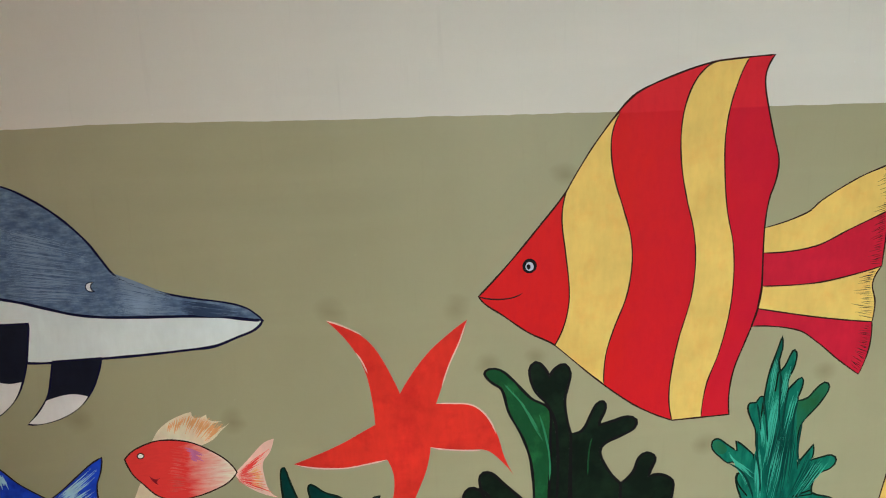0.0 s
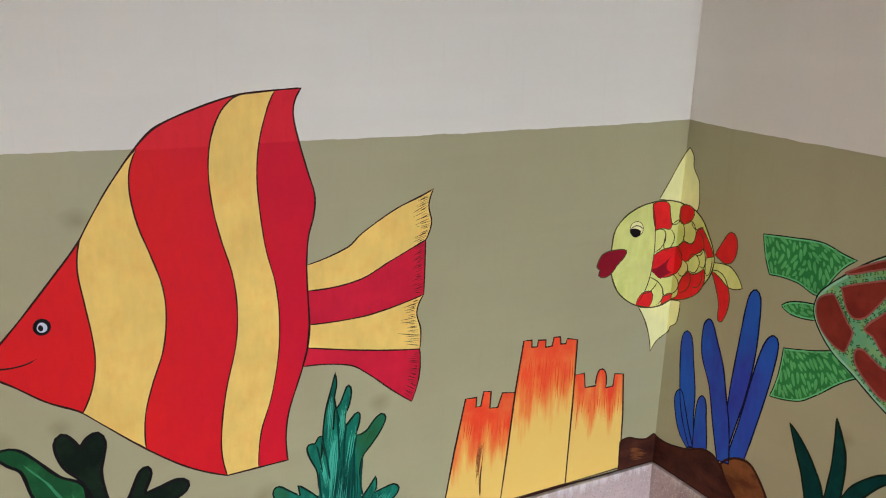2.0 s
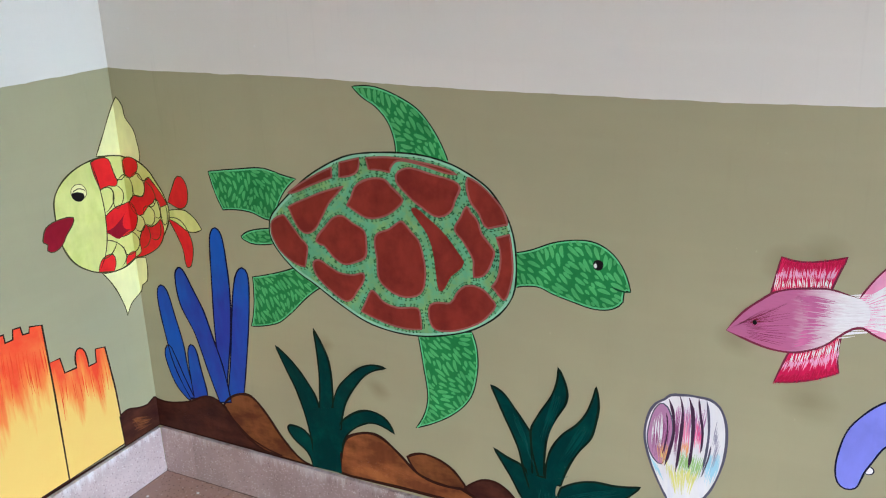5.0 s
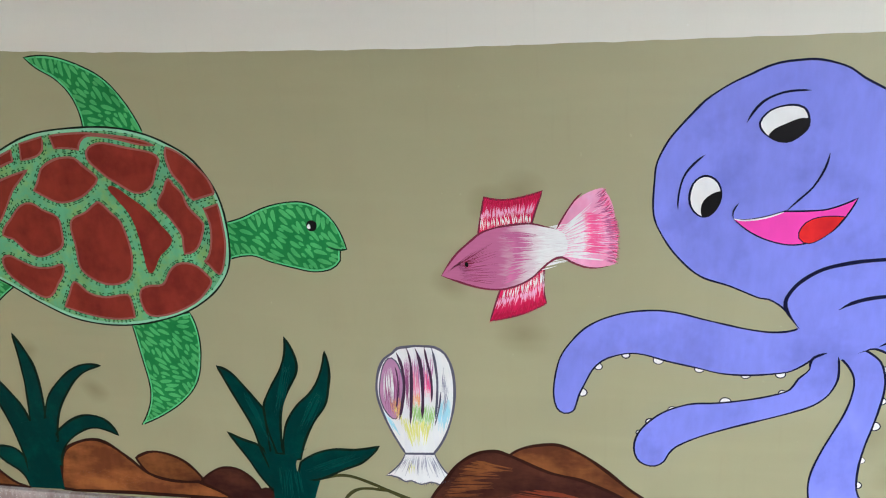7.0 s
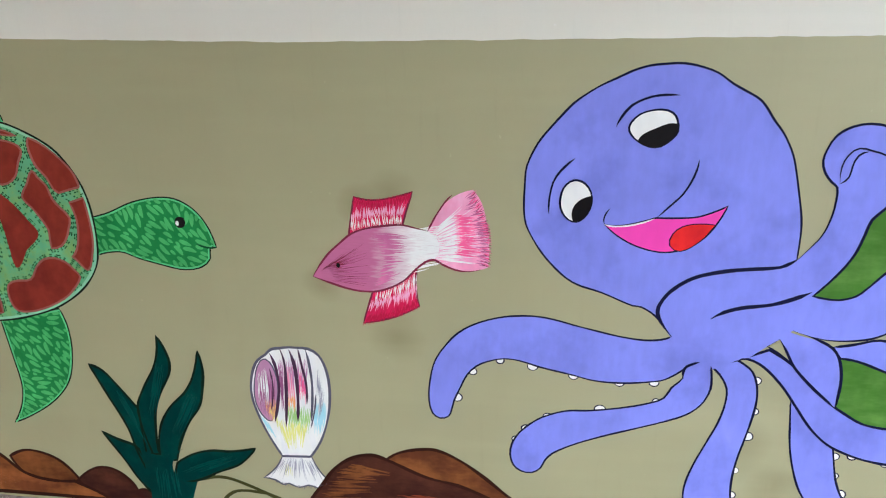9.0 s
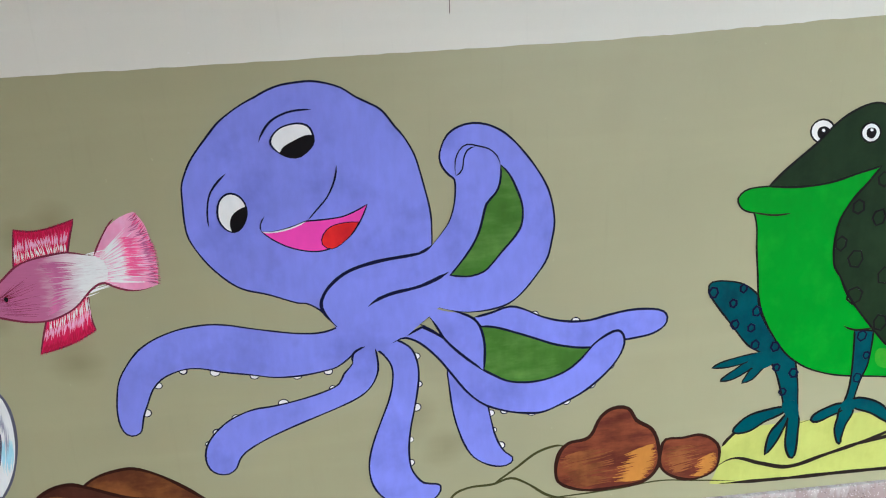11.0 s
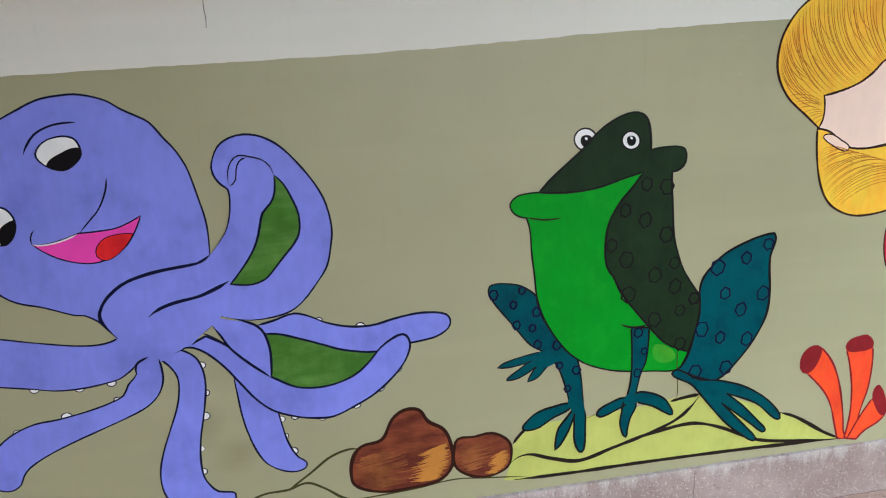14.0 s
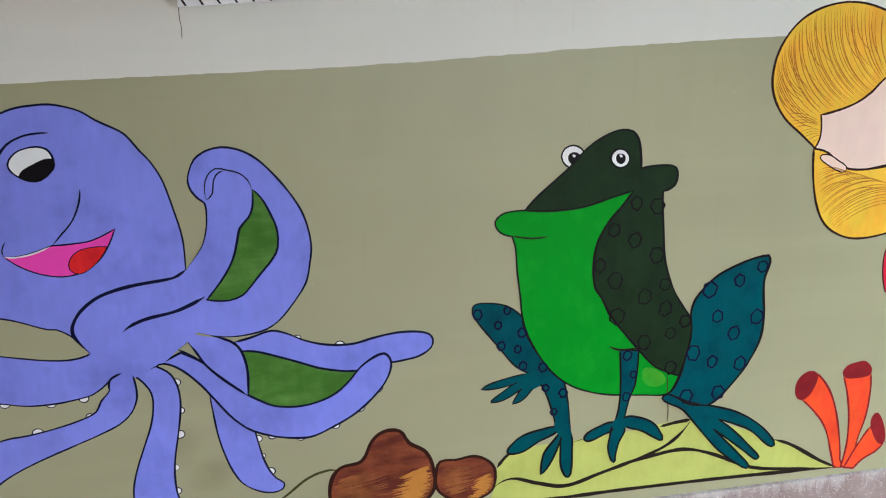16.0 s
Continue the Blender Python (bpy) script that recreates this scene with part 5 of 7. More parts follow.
turtle = painting("painted_turtle", "green turtle with red-brown plated shell painted on wall", blackgreen)
leaf_marks(turtle, fill(turtle, "flipper", green, 1, 2.5, [(75.1, 114.7, 1), (80.5, 114.9), (86.0, 113.3), (91.3, 110.4), (95.1, 105.8), (97.5, 101.1), (97.9, 99.5, 1), (85.1, 100.3, 1), (84.9, 104.0), (83.5, 107.6), (80.9, 110.5), (77.5, 112.5)]))
leaf_marks(turtle, fill(turtle, "flipper", green, 1, 2.9, [(31.0, 92.4, 1), (40.4, 93.7), (48.2, 94.5), (53.9, 93.3), (57.7, 92.7, 1), (53.3, 88.5), (49.9, 81.8, 1), (47.4, 81.8), (42.4, 83.2), (34.3, 82.8, 1), (32.3, 87.2)]))
leaf_marks(turtle, fill(turtle, "tail", green, 1, 3.5, [(39.1, 76.5), (42.6, 78.4), (49.1, 79.6, 1), (49.0, 75.7, 1), (43.0, 74.9), (39.9, 75.6)]))
leaf_marks(turtle, fill(turtle, "flipper", green, 1, 3.1, [(41.2, 66.0, 1), (49.1, 68.2), (55.3, 70.5, 1), (62.7, 66.6, 1), (57.9, 63.2), (52.1, 57.8), (47.3, 54.3), (38.9, 52.2, 1), (40.6, 58.3)]))
leaf_marks(turtle, fill(turtle, "flipper", green, 1, 2.9, [(88.3, 58.2, 1), (102.1, 61.5, 1), (103.3, 57.3), (103.2, 51.7), (101.6, 45.6), (98.5, 41.3), (93.1, 37.1), (86.4, 33.7, 1), (89.0, 38.4), (90.0, 43.1), (89.3, 50.3)]))
leaf_marks(turtle, fill(turtle, "head", green, 1, 2.5, [(112.6, 81.4, 1), (116.4, 82.5), (121.4, 84.7), (126.2, 85.8), (130.3, 85.7), (133.8, 83.8), (136.2, 80.6), (137.6, 76.3, 1), (136.3, 76.0), (136.1, 73.9), (134.1, 72.1), (130.5, 71.4), (126.3, 72.1), (121.4, 73.3), (117.6, 74.5), (112.5, 73.5, 1)]))
fill(turtle, "shell", mint, 3, 3.8, [(48.7, 81.7), (50.2, 84.0), (55.0, 88.6), (61.2, 93.6), (68.7, 97.8), (74.2, 99.7), (82.3, 100.7), (90.7, 100.8), (97.5, 99.6), (102.7, 97.5), (107.1, 94.7), (110.2, 90.7), (112.1, 86.6), (113.0, 81.2), (112.9, 74.8), (111.8, 70.8), (108.4, 66.3), (102.8, 62.3), (97.1, 60.0), (89.8, 58.3), (82.2, 58.0), (74.6, 59.3), (67.7, 62.5), (60.7, 66.6), (54.4, 70.1), (49.9, 74.6), (48.3, 78.0)])
for outline in ([(54.9, 89.1), (61.9, 93.5), (68.1, 96.4, 1), (68.0, 93.9, 1), (61.8, 91.4), (56.8, 89.2)],
              [(70.2, 97.6, 1), (75.6, 99.1, 1), (75.2, 96.1), (73.2, 94.7), (69.8, 94.1, 1)],
              [(77.3, 99.2, 1), (84.0, 99.8), (91.0, 99.3), (97.2, 98.3), (100.1, 97.1, 1), (97.2, 97.2), (92.3, 98.3), (88.8, 98.9), (85.7, 99.0), (84.2, 98.0), (83.4, 96.2, 1), (81.0, 96.5), (77.9, 96.5, 1)],
              [(54.7, 85.7), (61.0, 88.7), (65.7, 90.6), (71.0, 92.2, 1), (69.0, 90.1), (66.7, 87.8), (64.4, 84.3), (61.9, 80.7), (59.5, 79.5), (57.5, 80.2), (55.8, 82.7), (55.0, 84.7)],
              [(71.3, 87.7, 1), (72.7, 89.9), (73.9, 92.3), (75.8, 93.7), (78.6, 94.7), (82.0, 94.7), (83.6, 93.2), (85.9, 91.2), (86.4, 90.1), (85.0, 88.5), (82.3, 86.5), (79.0, 85.3), (76.3, 85.2), (74.0, 86.2)],
              [(84.9, 96.0), (86.4, 97.3), (88.9, 97.8), (94.0, 96.8), (99.3, 95.7), (100.6, 94.4), (99.5, 91.9), (98.3, 89.1), (96.3, 87.6), (94.0, 87.4), (90.9, 89.1), (88.7, 90.5), (86.2, 92.7), (84.9, 94.2)],
              [(102.4, 96.9, 1), (104.6, 96.0), (107.7, 93.5), (110.3, 90.6), (111.3, 88.0), (111.2, 87.3, 1), (109.1, 86.7), (106.8, 86.0, 1), (105.7, 86.8), (104.7, 89.0), (102.9, 91.2), (102.2, 93.2), (101.9, 95.5)],
              [(49.2, 81.5), (52.9, 83.6), (54.0, 82.6), (55.5, 80.8), (57.7, 78.0), (59.3, 76.5), (58.8, 73.5), (58.0, 70.9, 1), (54.9, 71.5), (51.2, 73.9), (49.1, 77.1), (48.7, 79.2)],
              [(61.8, 77.9), (65.1, 82.2), (67.7, 84.6), (70.1, 85.1), (72.7, 83.6), (75.7, 82.1), (76.1, 79.2), (75.6, 75.8), (73.0, 74.1), (69.3, 73.1), (66.4, 74.6), (64.1, 77.0)],
              [(60.5, 72.6), (62.2, 73.4), (64.7, 72.3), (67.9, 70.9), (71.8, 70.9), (74.7, 71.6), (74.5, 69.5), (72.8, 67.1), (70.8, 64.4), (68.9, 63.7), (65.7, 65.3), (61.8, 68.3), (60.5, 70.3)],
              [(78.5, 81.2), (82.3, 83.3), (85.4, 85.5), (86.5, 85.0), (88.1, 83.2), (89.8, 81.5), (90.9, 77.6), (91.2, 73.8), (90.3, 69.7), (88.6, 68.0), (85.0, 67.2), (81.3, 68.3), (78.7, 70.8), (78.5, 75.4)],
              [(88.4, 88.5), (89.7, 88.7), (92.1, 87.0), (95.2, 84.6), (97.3, 82.5), (99.1, 80.1), (100.7, 77.7), (99.5, 75.8), (97.5, 74.1), (95.7, 71.0), (94.5, 70.2), (93.9, 74.1), (93.3, 79.3), (92.2, 83.0), (90.1, 85.9)],
              [(98.8, 85.6), (100.3, 87.9), (101.9, 90.5), (102.9, 89.2), (104.4, 87.6), (105.3, 84.8), (106.6, 83.2), (108.2, 81.1), (107.6, 78.8), (106.8, 76.9), (105.3, 75.1), (103.0, 74.5, 1), (102.9, 76.6), (103.0, 78.4), (102.0, 80.4), (100.4, 82.8), (98.9, 84.4)],
              [(108.5, 84.3, 1), (111.7, 85.4, 1), (112.2, 81.7), (112.3, 76.6), (111.3, 72.3), (110.3, 70.3), (109.4, 70.6), (107.9, 72.3), (107.1, 73.0, 1), (108.4, 74.8), (109.2, 77.7), (109.4, 80.7), (109.1, 82.4)],
              [(73.1, 61.8, 1), (74.8, 64.9), (76.4, 67.7), (77.7, 67.2), (79.7, 65.3), (83.3, 64.5), (88.7, 65.1), (89.3, 63.4), (89.4, 59.9, 1), (84.9, 59.3), (79.6, 59.9)],
              [(91.8, 66.4), (94.0, 67.4), (97.0, 67.8), (98.9, 70.6), (100.8, 72.3), (103.2, 72.7), (105.6, 71.9), (107.2, 70.3), (108.2, 68.8), (106.5, 66.2), (103.9, 63.8), (98.3, 61.1), (93.9, 60.3), (92.2, 61.0), (91.3, 63.9)]):
    plate_marks(turtle, fill(turtle, "plate", plate, 4, 0.0, outline, grow=0.001))
fill(turtle, "eye", black, 3, 0.0, [(129.8, 80.9), (130.1, 81.9), (131.0, 82.2), (131.8, 81.8), (131.9, 80.9), (131.4, 80.1), (130.3, 80.0)])
fill(turtle, "glint", white, 4, 0.0, [(129.9, 80.8), (130.3, 81.4), (130.6, 81.0), (130.4, 80.4)])
stroke(turtle, "mouth", deepgreen, 3, 3.8, [(137.6, 76.2), (135.7, 76.2), (133.6, 76.8)])

tuft = painting("painted_seaweed", "dark teal seaweed tuft with broad pointed leaves on wall", blackgreen)
fill(tuft, "leaf", darkteal, 4, 5.2, [(106.5, 49.2, 1), (109.3, 48.0), (112.0, 44.8), (114.7, 41.2), (116.0, 39.4, 1), (116.4, 34.2), (118.6, 25.9, 1), (115.8, 24.2, 1), (114.4, 28.4), (112.7, 35.3), (109.7, 42.0)])
fill(tuft, "leaf", darkteal, 4, 5.0, [(122.4, 56.7, 1), (123.8, 53.9), (124.5, 50.8), (124.0, 48.1), (121.7, 44.0), (120.0, 39.9), (119.2, 34.3), (119.2, 28.7, 1), (116.3, 28.5, 1), (116.0, 36.2), (116.0, 40.3), (117.9, 44.5), (120.7, 49.3), (122.1, 53.2)])
fill(tuft, "leaf", darkteal, 4, 5.0, [(130.8, 53.9, 1), (131.5, 49.8), (130.9, 45.2), (129.8, 41.2), (126.8, 36.9), (124.4, 31.9), (123.1, 27.6, 1), (119.4, 27.3, 1), (119.5, 31.6), (120.8, 36.5), (123.5, 40.8), (127.0, 44.3), (129.3, 48.4)])
fill(tuft, "leaf", darkteal, 4, 5.4, [(140.9, 32.1, 1), (135.6, 30.9), (130.6, 30.6), (126.7, 29.3), (123.0, 26.9, 1), (121.4, 21.8, 1), (127.3, 23.0), (132.7, 25.8), (137.2, 28.0)])
fill(tuft, "leaf", darkteal, 4, 5.6, [(106.8, 33.2, 1), (110.2, 31.6), (114.0, 30.2), (116.1, 26.8), (118.2, 22.2, 1), (116.4, 18.4, 1), (113.6, 21.9), (110.9, 26.7)])
fill(tuft, "trunk", darkteal, 5, 0.0, [(114.9, 29.6, 1), (119.6, 28.5), (124.8, 30.6, 1), (121.9, 24.4), (127.0, 22.5, 1), (125.6, 18.5), (124.4, 14.6, 1), (115.5, 14.6, 1), (115.9, 19.9)])
brush(tuft, "leaf_brushwork", tuftteal, 6, 2.2, 6, 0, [(121.6, 51.3), (123.4, 50.1)], [(117.4, 37.0), (119.1, 36.4)])
brush(tuft, "leaf_brushwork", tuftteal, 6, 2.2, 6, 0, [(128.6, 45.7), (130.2, 44.5)], [(121.8, 33.1), (123.3, 31.1)])
brush(tuft, "leaf_brushwork", tuftteal, 6, 2, 5, 0, [(111.2, 43.4), (112.4, 44.0)], [(116.2, 31.3), (117.3, 30.3)])
brush(tuft, "leaf_brushwork", tuftteal, 6, 2, 6, 0, [(135.6, 30.2), (136.7, 29.2)], [(123.7, 25.4), (124.1, 23.1)])
brush(tuft, "leaf_brushwork", tuftteal, 6, 2.2, 8, 0, [(117.6, 25.8), (122.8, 26.2)], [(117.1, 15.5), (123.4, 16.1)])

vine = painting("painted_vine", "thin dark olive vine line painted along the wall", darkline)
stroke(vine, "stem", oliveline, 1, 7.9, [(125.9, 22.1), (130.0, 23.9), (133.8, 24.2), (138.7, 22.7), (143.5, 20.7), (149.6, 18.4)])
stroke(vine, "stem", oliveline, 1, 6.9, [(131.9, 17.4), (134.7, 20.6), (137.9, 21.4), (142.3, 20.9)])

shell = painting("painted_seashell", "white seashell with purple, green and yellow streaks painted", greyline)
fill(shell, "base", shellwhite, 1, 3.2, [(146.7, 31.0, 1), (152.8, 31.5, 1), (154.4, 27.9), (156.3, 25.7, 1), (154.8, 23.6), (151.8, 24.2), (149.6, 23.4), (147.5, 24.2), (146.2, 23.8), (144.6, 24.8), (142.1, 25.1, 1), (145.0, 27.9)])
fill(shell, "bowl", shellwhite, 2, 5.1, [(141.4, 45.1), (142.0, 49.7), (143.4, 52.7), (145.2, 54.1), (146.4, 55.3), (148.3, 55.7), (150.1, 56.0), (151.8, 56.0), (154.1, 55.9), (156.1, 54.6), (157.5, 51.1), (157.8, 46.1), (157.1, 40.9), (155.3, 35.4), (152.7, 31.2, 1), (146.7, 30.8, 1), (144.0, 36.0), (142.3, 40.6)])
fill(shell, "lobe", soft_lilac, 3, 2.5, [(142.0, 45.2), (142.8, 50.1), (143.9, 52.5), (145.1, 53.1), (146.4, 51.6), (147.1, 48.3), (146.9, 44.8), (146.0, 41.7), (145.1, 39.0), (143.7, 39.7), (142.4, 42.1)])
stroke(shell, "rib", plumline, 5, 5.9, [(146.1, 54.4), (147.1, 51.2), (147.4, 46.8), (146.7, 42.6), (145.8, 38.8)])
stroke(shell, "rib", plumline, 5, 5.9, [(148.3, 55.5), (149.0, 52.0), (148.8, 45.6), (148.1, 37.9)])
stroke(shell, "rib", plumline, 5, 6.8, [(150.1, 55.5), (151.0, 52.1), (151.2, 46.4), (150.7, 39.4)])
stroke(shell, "rib", plumline, 5, 4.9, [(152.0, 55.8), (152.5, 52.2), (153.1, 48.4), (152.9, 43.5)])
stroke(shell, "rib", greyline, 5, 4.9, [(153.5, 55.8), (154.1, 52.2), (154.3, 47.2), (153.5, 39.6)])
stroke(shell, "rib", greyline, 5, 3.0, [(154.9, 45.9), (154.5, 42.7), (153.3, 38.0)])
stroke(shell, "rib", plumline, 5, 3.0, [(145.7, 51.2), (146.1, 46.7), (145.2, 41.4)])
brush(shell, "bowl_brushwork", plum, 4, 1.6, 12, 0, [(143.3, 50.4), (146.8, 50.6)], [(143.2, 40.2), (145.7, 38.5)])
brush(shell, "bowl_brushwork", plum, 4, 1.6, 7, 0, [(147.6, 51.9), (148.8, 52.0)], [(147.2, 42.2), (148.2, 41.0)])
brush(shell, "bowl_brushwork", soft_pink, 4, 2, 7, 0, [(149.3, 52.0), (150.6, 52.1)], [(149.0, 42.7), (150.6, 42.4)])
brush(shell, "bowl_brushwork", soft_rose, 4, 1.8, 7, 0, [(151.8, 51.5), (153.0, 50.3)], [(151.5, 43.7), (152.8, 42.9)])
brush(shell, "bowl_brushwork", apricot, 4, 1.8, 9, 0, [(144.1, 45.3), (146.6, 44.1)], [(144.4, 39.4), (145.8, 38.2)])
brush(shell, "bowl_brushwork", apricot, 4, 1.8, 6, 0, [(148.8, 45.6), (150.7, 45.7)], [(148.8, 40.9), (150.4, 41.0)])
brush(shell, "bowl_brushwork", fresh_green, 4, 2, 16, 0, [(148.7, 43.5), (154.1, 43.0)], [(147.5, 36.3), (152.8, 36.6)])
brush(shell, "bowl_brushwork", lemon, 4, 2.2, 16, 0, [(146.3, 39.5), (153.0, 39.9)], [(148.0, 32.5), (151.2, 33.0)])
brush(shell, "bowl_brushwork", lemon, 4, 1.6, 7, 0, [(144.6, 43.4), (146.3, 43.1)], [(145.5, 38.1), (146.8, 36.2)])
brush(shell, "bowl_brushwork", skyblue, 4, 2.2, 10, 0, [(154.9, 44.6), (157.1, 44.8)], [(153.6, 36.4), (155.3, 35.4)])
brush(shell, "bowl_brushwork", skyblue, 4, 1.8, 4, 0, [(142.5, 40.6), (144.3, 38.7)], [(144.4, 36.0), (146.0, 34.5)])
brush(shell, "bowl_brushwork", shellwhite, 4, 2.2, 5, 0, [(143.6, 39.3), (147.2, 38.2)], [(147.0, 31.5), (147.9, 31.1)])
brush(shell, "bowl_brushwork", soft_grey, 4, 1.2, 6, 0, [(155.7, 52.3), (156.8, 46.0)], [(154.9, 44.6), (155.0, 38.1)])
brush(shell, "base_brushwork", soft_grey, 3, 1.3, 16, 0, [(146.7, 30.5), (152.7, 30.9)], [(142.9, 25.2), (155.8, 24.8)])
brush(shell, "base_brushwork", lemon, 3, 1.3, 3, 0, [(147.1, 29.1), (148.5, 28.8)], [(146.6, 25.5), (148.5, 25.7)])
brush(shell, "base_brushwork", greyline, 3, 1.0, 12, 0, [(143.1, 25.5), (149.7, 24.1), (155.8, 25.1)], [(143.5, 24.4), (149.4, 22.9), (155.0, 23.7)])
brush(shell, "bowl_brushwork", shellwhite, 4, 1.6, 7, 0, [(143.0, 49.8), (145.0, 51.5)], [(142.6, 42.3), (144.7, 40.3)])
brush(shell, "bowl_brushwork", soft_lilac, 4, 1.8, 14, 0, [(147.5, 53.8), (154.0, 53.7)], [(147.6, 45.5), (152.9, 45.8)])

pinkfish = painting("painted_pink_fish", "pink and white fish with crimson fins painted on wall", wineline)
fill(pinkfish, "tail", rosepink, 1, 0.0, [(178.0, 80.9, 1), (179.8, 83.9), (181.8, 86.6), (184.3, 88.4), (186.8, 89.2, 1), (188.4, 86.7), (189.1, 83.5), (189.6, 80.3), (189.6, 77.0), (189.3, 74.6, 1), (186.0, 73.8), (182.9, 74.2), (179.2, 75.7, 1)])
fill(pinkfish, "top_fin", crimsonpink, 1, 3.5, [(163.7, 79.6, 1), (164.3, 83.1), (165.1, 87.2, 1), (168.5, 86.7), (172.6, 87.4), (175.9, 88.5, 1), (174.7, 84.9), (173.8, 81.7, 1), (169.4, 81.2)])
fill(pinkfish, "bottom_fin", crimsonpink, 1, 3.6, [(167.8, 69.0, 1), (166.8, 66.1), (165.6, 62.2, 1), (168.9, 62.9), (172.7, 64.2), (176.5, 66.3, 1), (176.0, 69.9), (176.3, 73.8, 1), (172.9, 71.2)])
fill(pinkfish, "body", pinkbody, 2, 0.0, [(156.3, 71.3, 1), (159.2, 75.6), (162.1, 78.4), (164.3, 80.2), (167.2, 81.3), (171.1, 82.0), (173.8, 82.2), (176.2, 81.7), (178.5, 81.2, 1), (180.2, 79.8), (180.5, 77.4), (179.5, 75.7), (177.9, 75.2), (176.0, 73.6), (173.6, 71.2), (170.7, 69.6), (167.8, 68.8), (163.8, 69.0), (158.9, 70.4)])
stroke(pinkfish, "edge_line", wineline, 4, 3.6, [(156.3, 71.3), (159.2, 75.6), (162.1, 78.4), (164.3, 80.2), (167.2, 81.3), (171.1, 82.0), (173.8, 82.2), (176.2, 81.7), (178.5, 81.2)])
stroke(pinkfish, "edge_line", wineline, 4, 3.0, [(178.5, 81.2), (179.9, 83.9), (181.7, 86.7), (183.1, 88.2)])
stroke(pinkfish, "edge_line", wineline, 4, 3.6, [(156.3, 71.3), (158.9, 70.4), (163.8, 69.0), (167.8, 68.8), (170.7, 69.6), (173.6, 71.2), (176.0, 73.6), (177.9, 75.2), (179.5, 75.7), (181.2, 74.8), (183.5, 73.9), (185.8, 73.7), (188.1, 74.2)])
brush(pinkfish, "body_brushwork", pinkwhite, 4, 2.0, 16, 0, [(173.9, 81.0), (174.9, 78.0), (173.7, 72.5)], [(182.8, 82.6), (183.6, 78.9), (182.3, 75.0)])
fill(pinkfish, "eye", darkred, 4, 0.0, [(160.5, 73.9), (160.9, 74.6), (161.6, 74.7), (162.2, 74.3), (162.2, 73.5), (161.5, 73.1), (160.8, 73.3)])
fill(pinkfish, "pupil", black, 5, 0.0, [(161.0, 74.0), (161.3, 74.3), (161.7, 74.0), (161.6, 73.4), (161.1, 73.4)])
brush(pinkfish, "fin_brushwork", pinkwhite, 3, 1.5, 17, 0, [(164.0, 80.4), (169.4, 81.5), (173.7, 82.0)], [(164.5, 84.0), (168.9, 84.5), (174.1, 85.0)])
brush(pinkfish, "fin_brushwork", wine_red, 3, 2, 28, 0, [(165.2, 87.0), (169.0, 86.6), (172.6, 87.3), (175.7, 88.3)], [(164.9, 85.1), (168.9, 84.5), (172.6, 85.2), (175.1, 86.0)])
brush(pinkfish, "fin_brushwork", pinkwhite, 3, 1.5, 17, 0, [(168.2, 68.9), (172.9, 71.0), (176.2, 73.4)], [(167.3, 65.9), (172.2, 67.0), (176.0, 69.1)])
brush(pinkfish, "fin_brushwork", wine_red, 3, 2, 26, 0, [(165.8, 62.3), (168.9, 63.0), (172.7, 64.2), (176.3, 66.2)], [(166.8, 64.4), (170.1, 65.7), (173.3, 66.6), (176.0, 68.2)])
brush(pinkfish, "tail_brushwork", pinkwhite, 2, 1.5, 40, 0, [(178.5, 80.6), (179.2, 78.5), (179.3, 75.9)], [(186.3, 87.7), (188.5, 81.4), (188.0, 74.8)])
brush(pinkfish, "tail_brushwork", soft_rose, 3, 2.2, 26, 0, [(182.8, 84.3), (183.4, 80.7), (182.9, 76.9)], [(187.9, 84.6), (189.0, 80.3), (188.6, 76.5)])
brush(pinkfish, "tail_brushwork", soft_mauve, 3, 1.6, 30, 0, [(187.0, 89.0), (189.1, 83.5), (189.7, 80.3), (189.5, 74.8)], [(183.8, 87.2), (186.4, 82.9), (186.7, 80.2), (186.5, 75.3)])
brush(pinkfish, "body_brushwork", mauvepink, 4, 2.4, 26, 0, [(167.2, 80.4), (169.2, 76.6), (168.0, 69.7)], [(175.1, 80.2), (174.5, 76.7), (172.9, 71.9)])
brush(pinkfish, "body_brushwork", soft_mauve, 4, 1.1, 16, 0, [(158.0, 72.2), (158.9, 72.9), (160.4, 70.6)], [(167.2, 79.2), (169.2, 74.9), (166.9, 70.0)])
brush(pinkfish, "fin_brushwork", fin_pink, 3, 2, 24, 0, [(164.3, 82.6), (169.4, 83.4), (173.9, 83.9)], [(164.8, 85.3), (169.1, 85.8), (174.7, 86.5)])
brush(pinkfish, "fin_brushwork", fin_pink, 3, 2, 22, 0, [(167.5, 67.3), (172.3, 68.9), (176.2, 70.9)], [(166.5, 64.4), (171.7, 65.4), (176.1, 67.6)])
brush(pinkfish, "tail_brushwork", soft_rose, 3, 1.5, 26, 0, [(187.4, 89.2), (189.5, 83.5), (190.2, 80.3), (189.9, 74.6)], [(185.3, 87.2), (187.5, 83.0), (187.9, 80.3), (187.6, 75.3)])
brush(pinkfish, "fin_brushwork", wine_red, 3, 1.4, 22, 0, [(164.9, 87.5), (169.0, 87.1), (172.6, 87.8), (175.9, 88.7)], [(165.1, 85.8), (169.0, 85.4), (172.6, 86.0), (175.3, 87.0)])
brush(pinkfish, "fin_brushwork", wine_red, 3, 1.4, 22, 0, [(165.3, 61.6), (168.9, 62.4), (172.7, 63.7), (176.7, 65.8)], [(166.3, 63.8), (170.0, 64.8), (173.3, 65.9), (176.1, 67.6)])
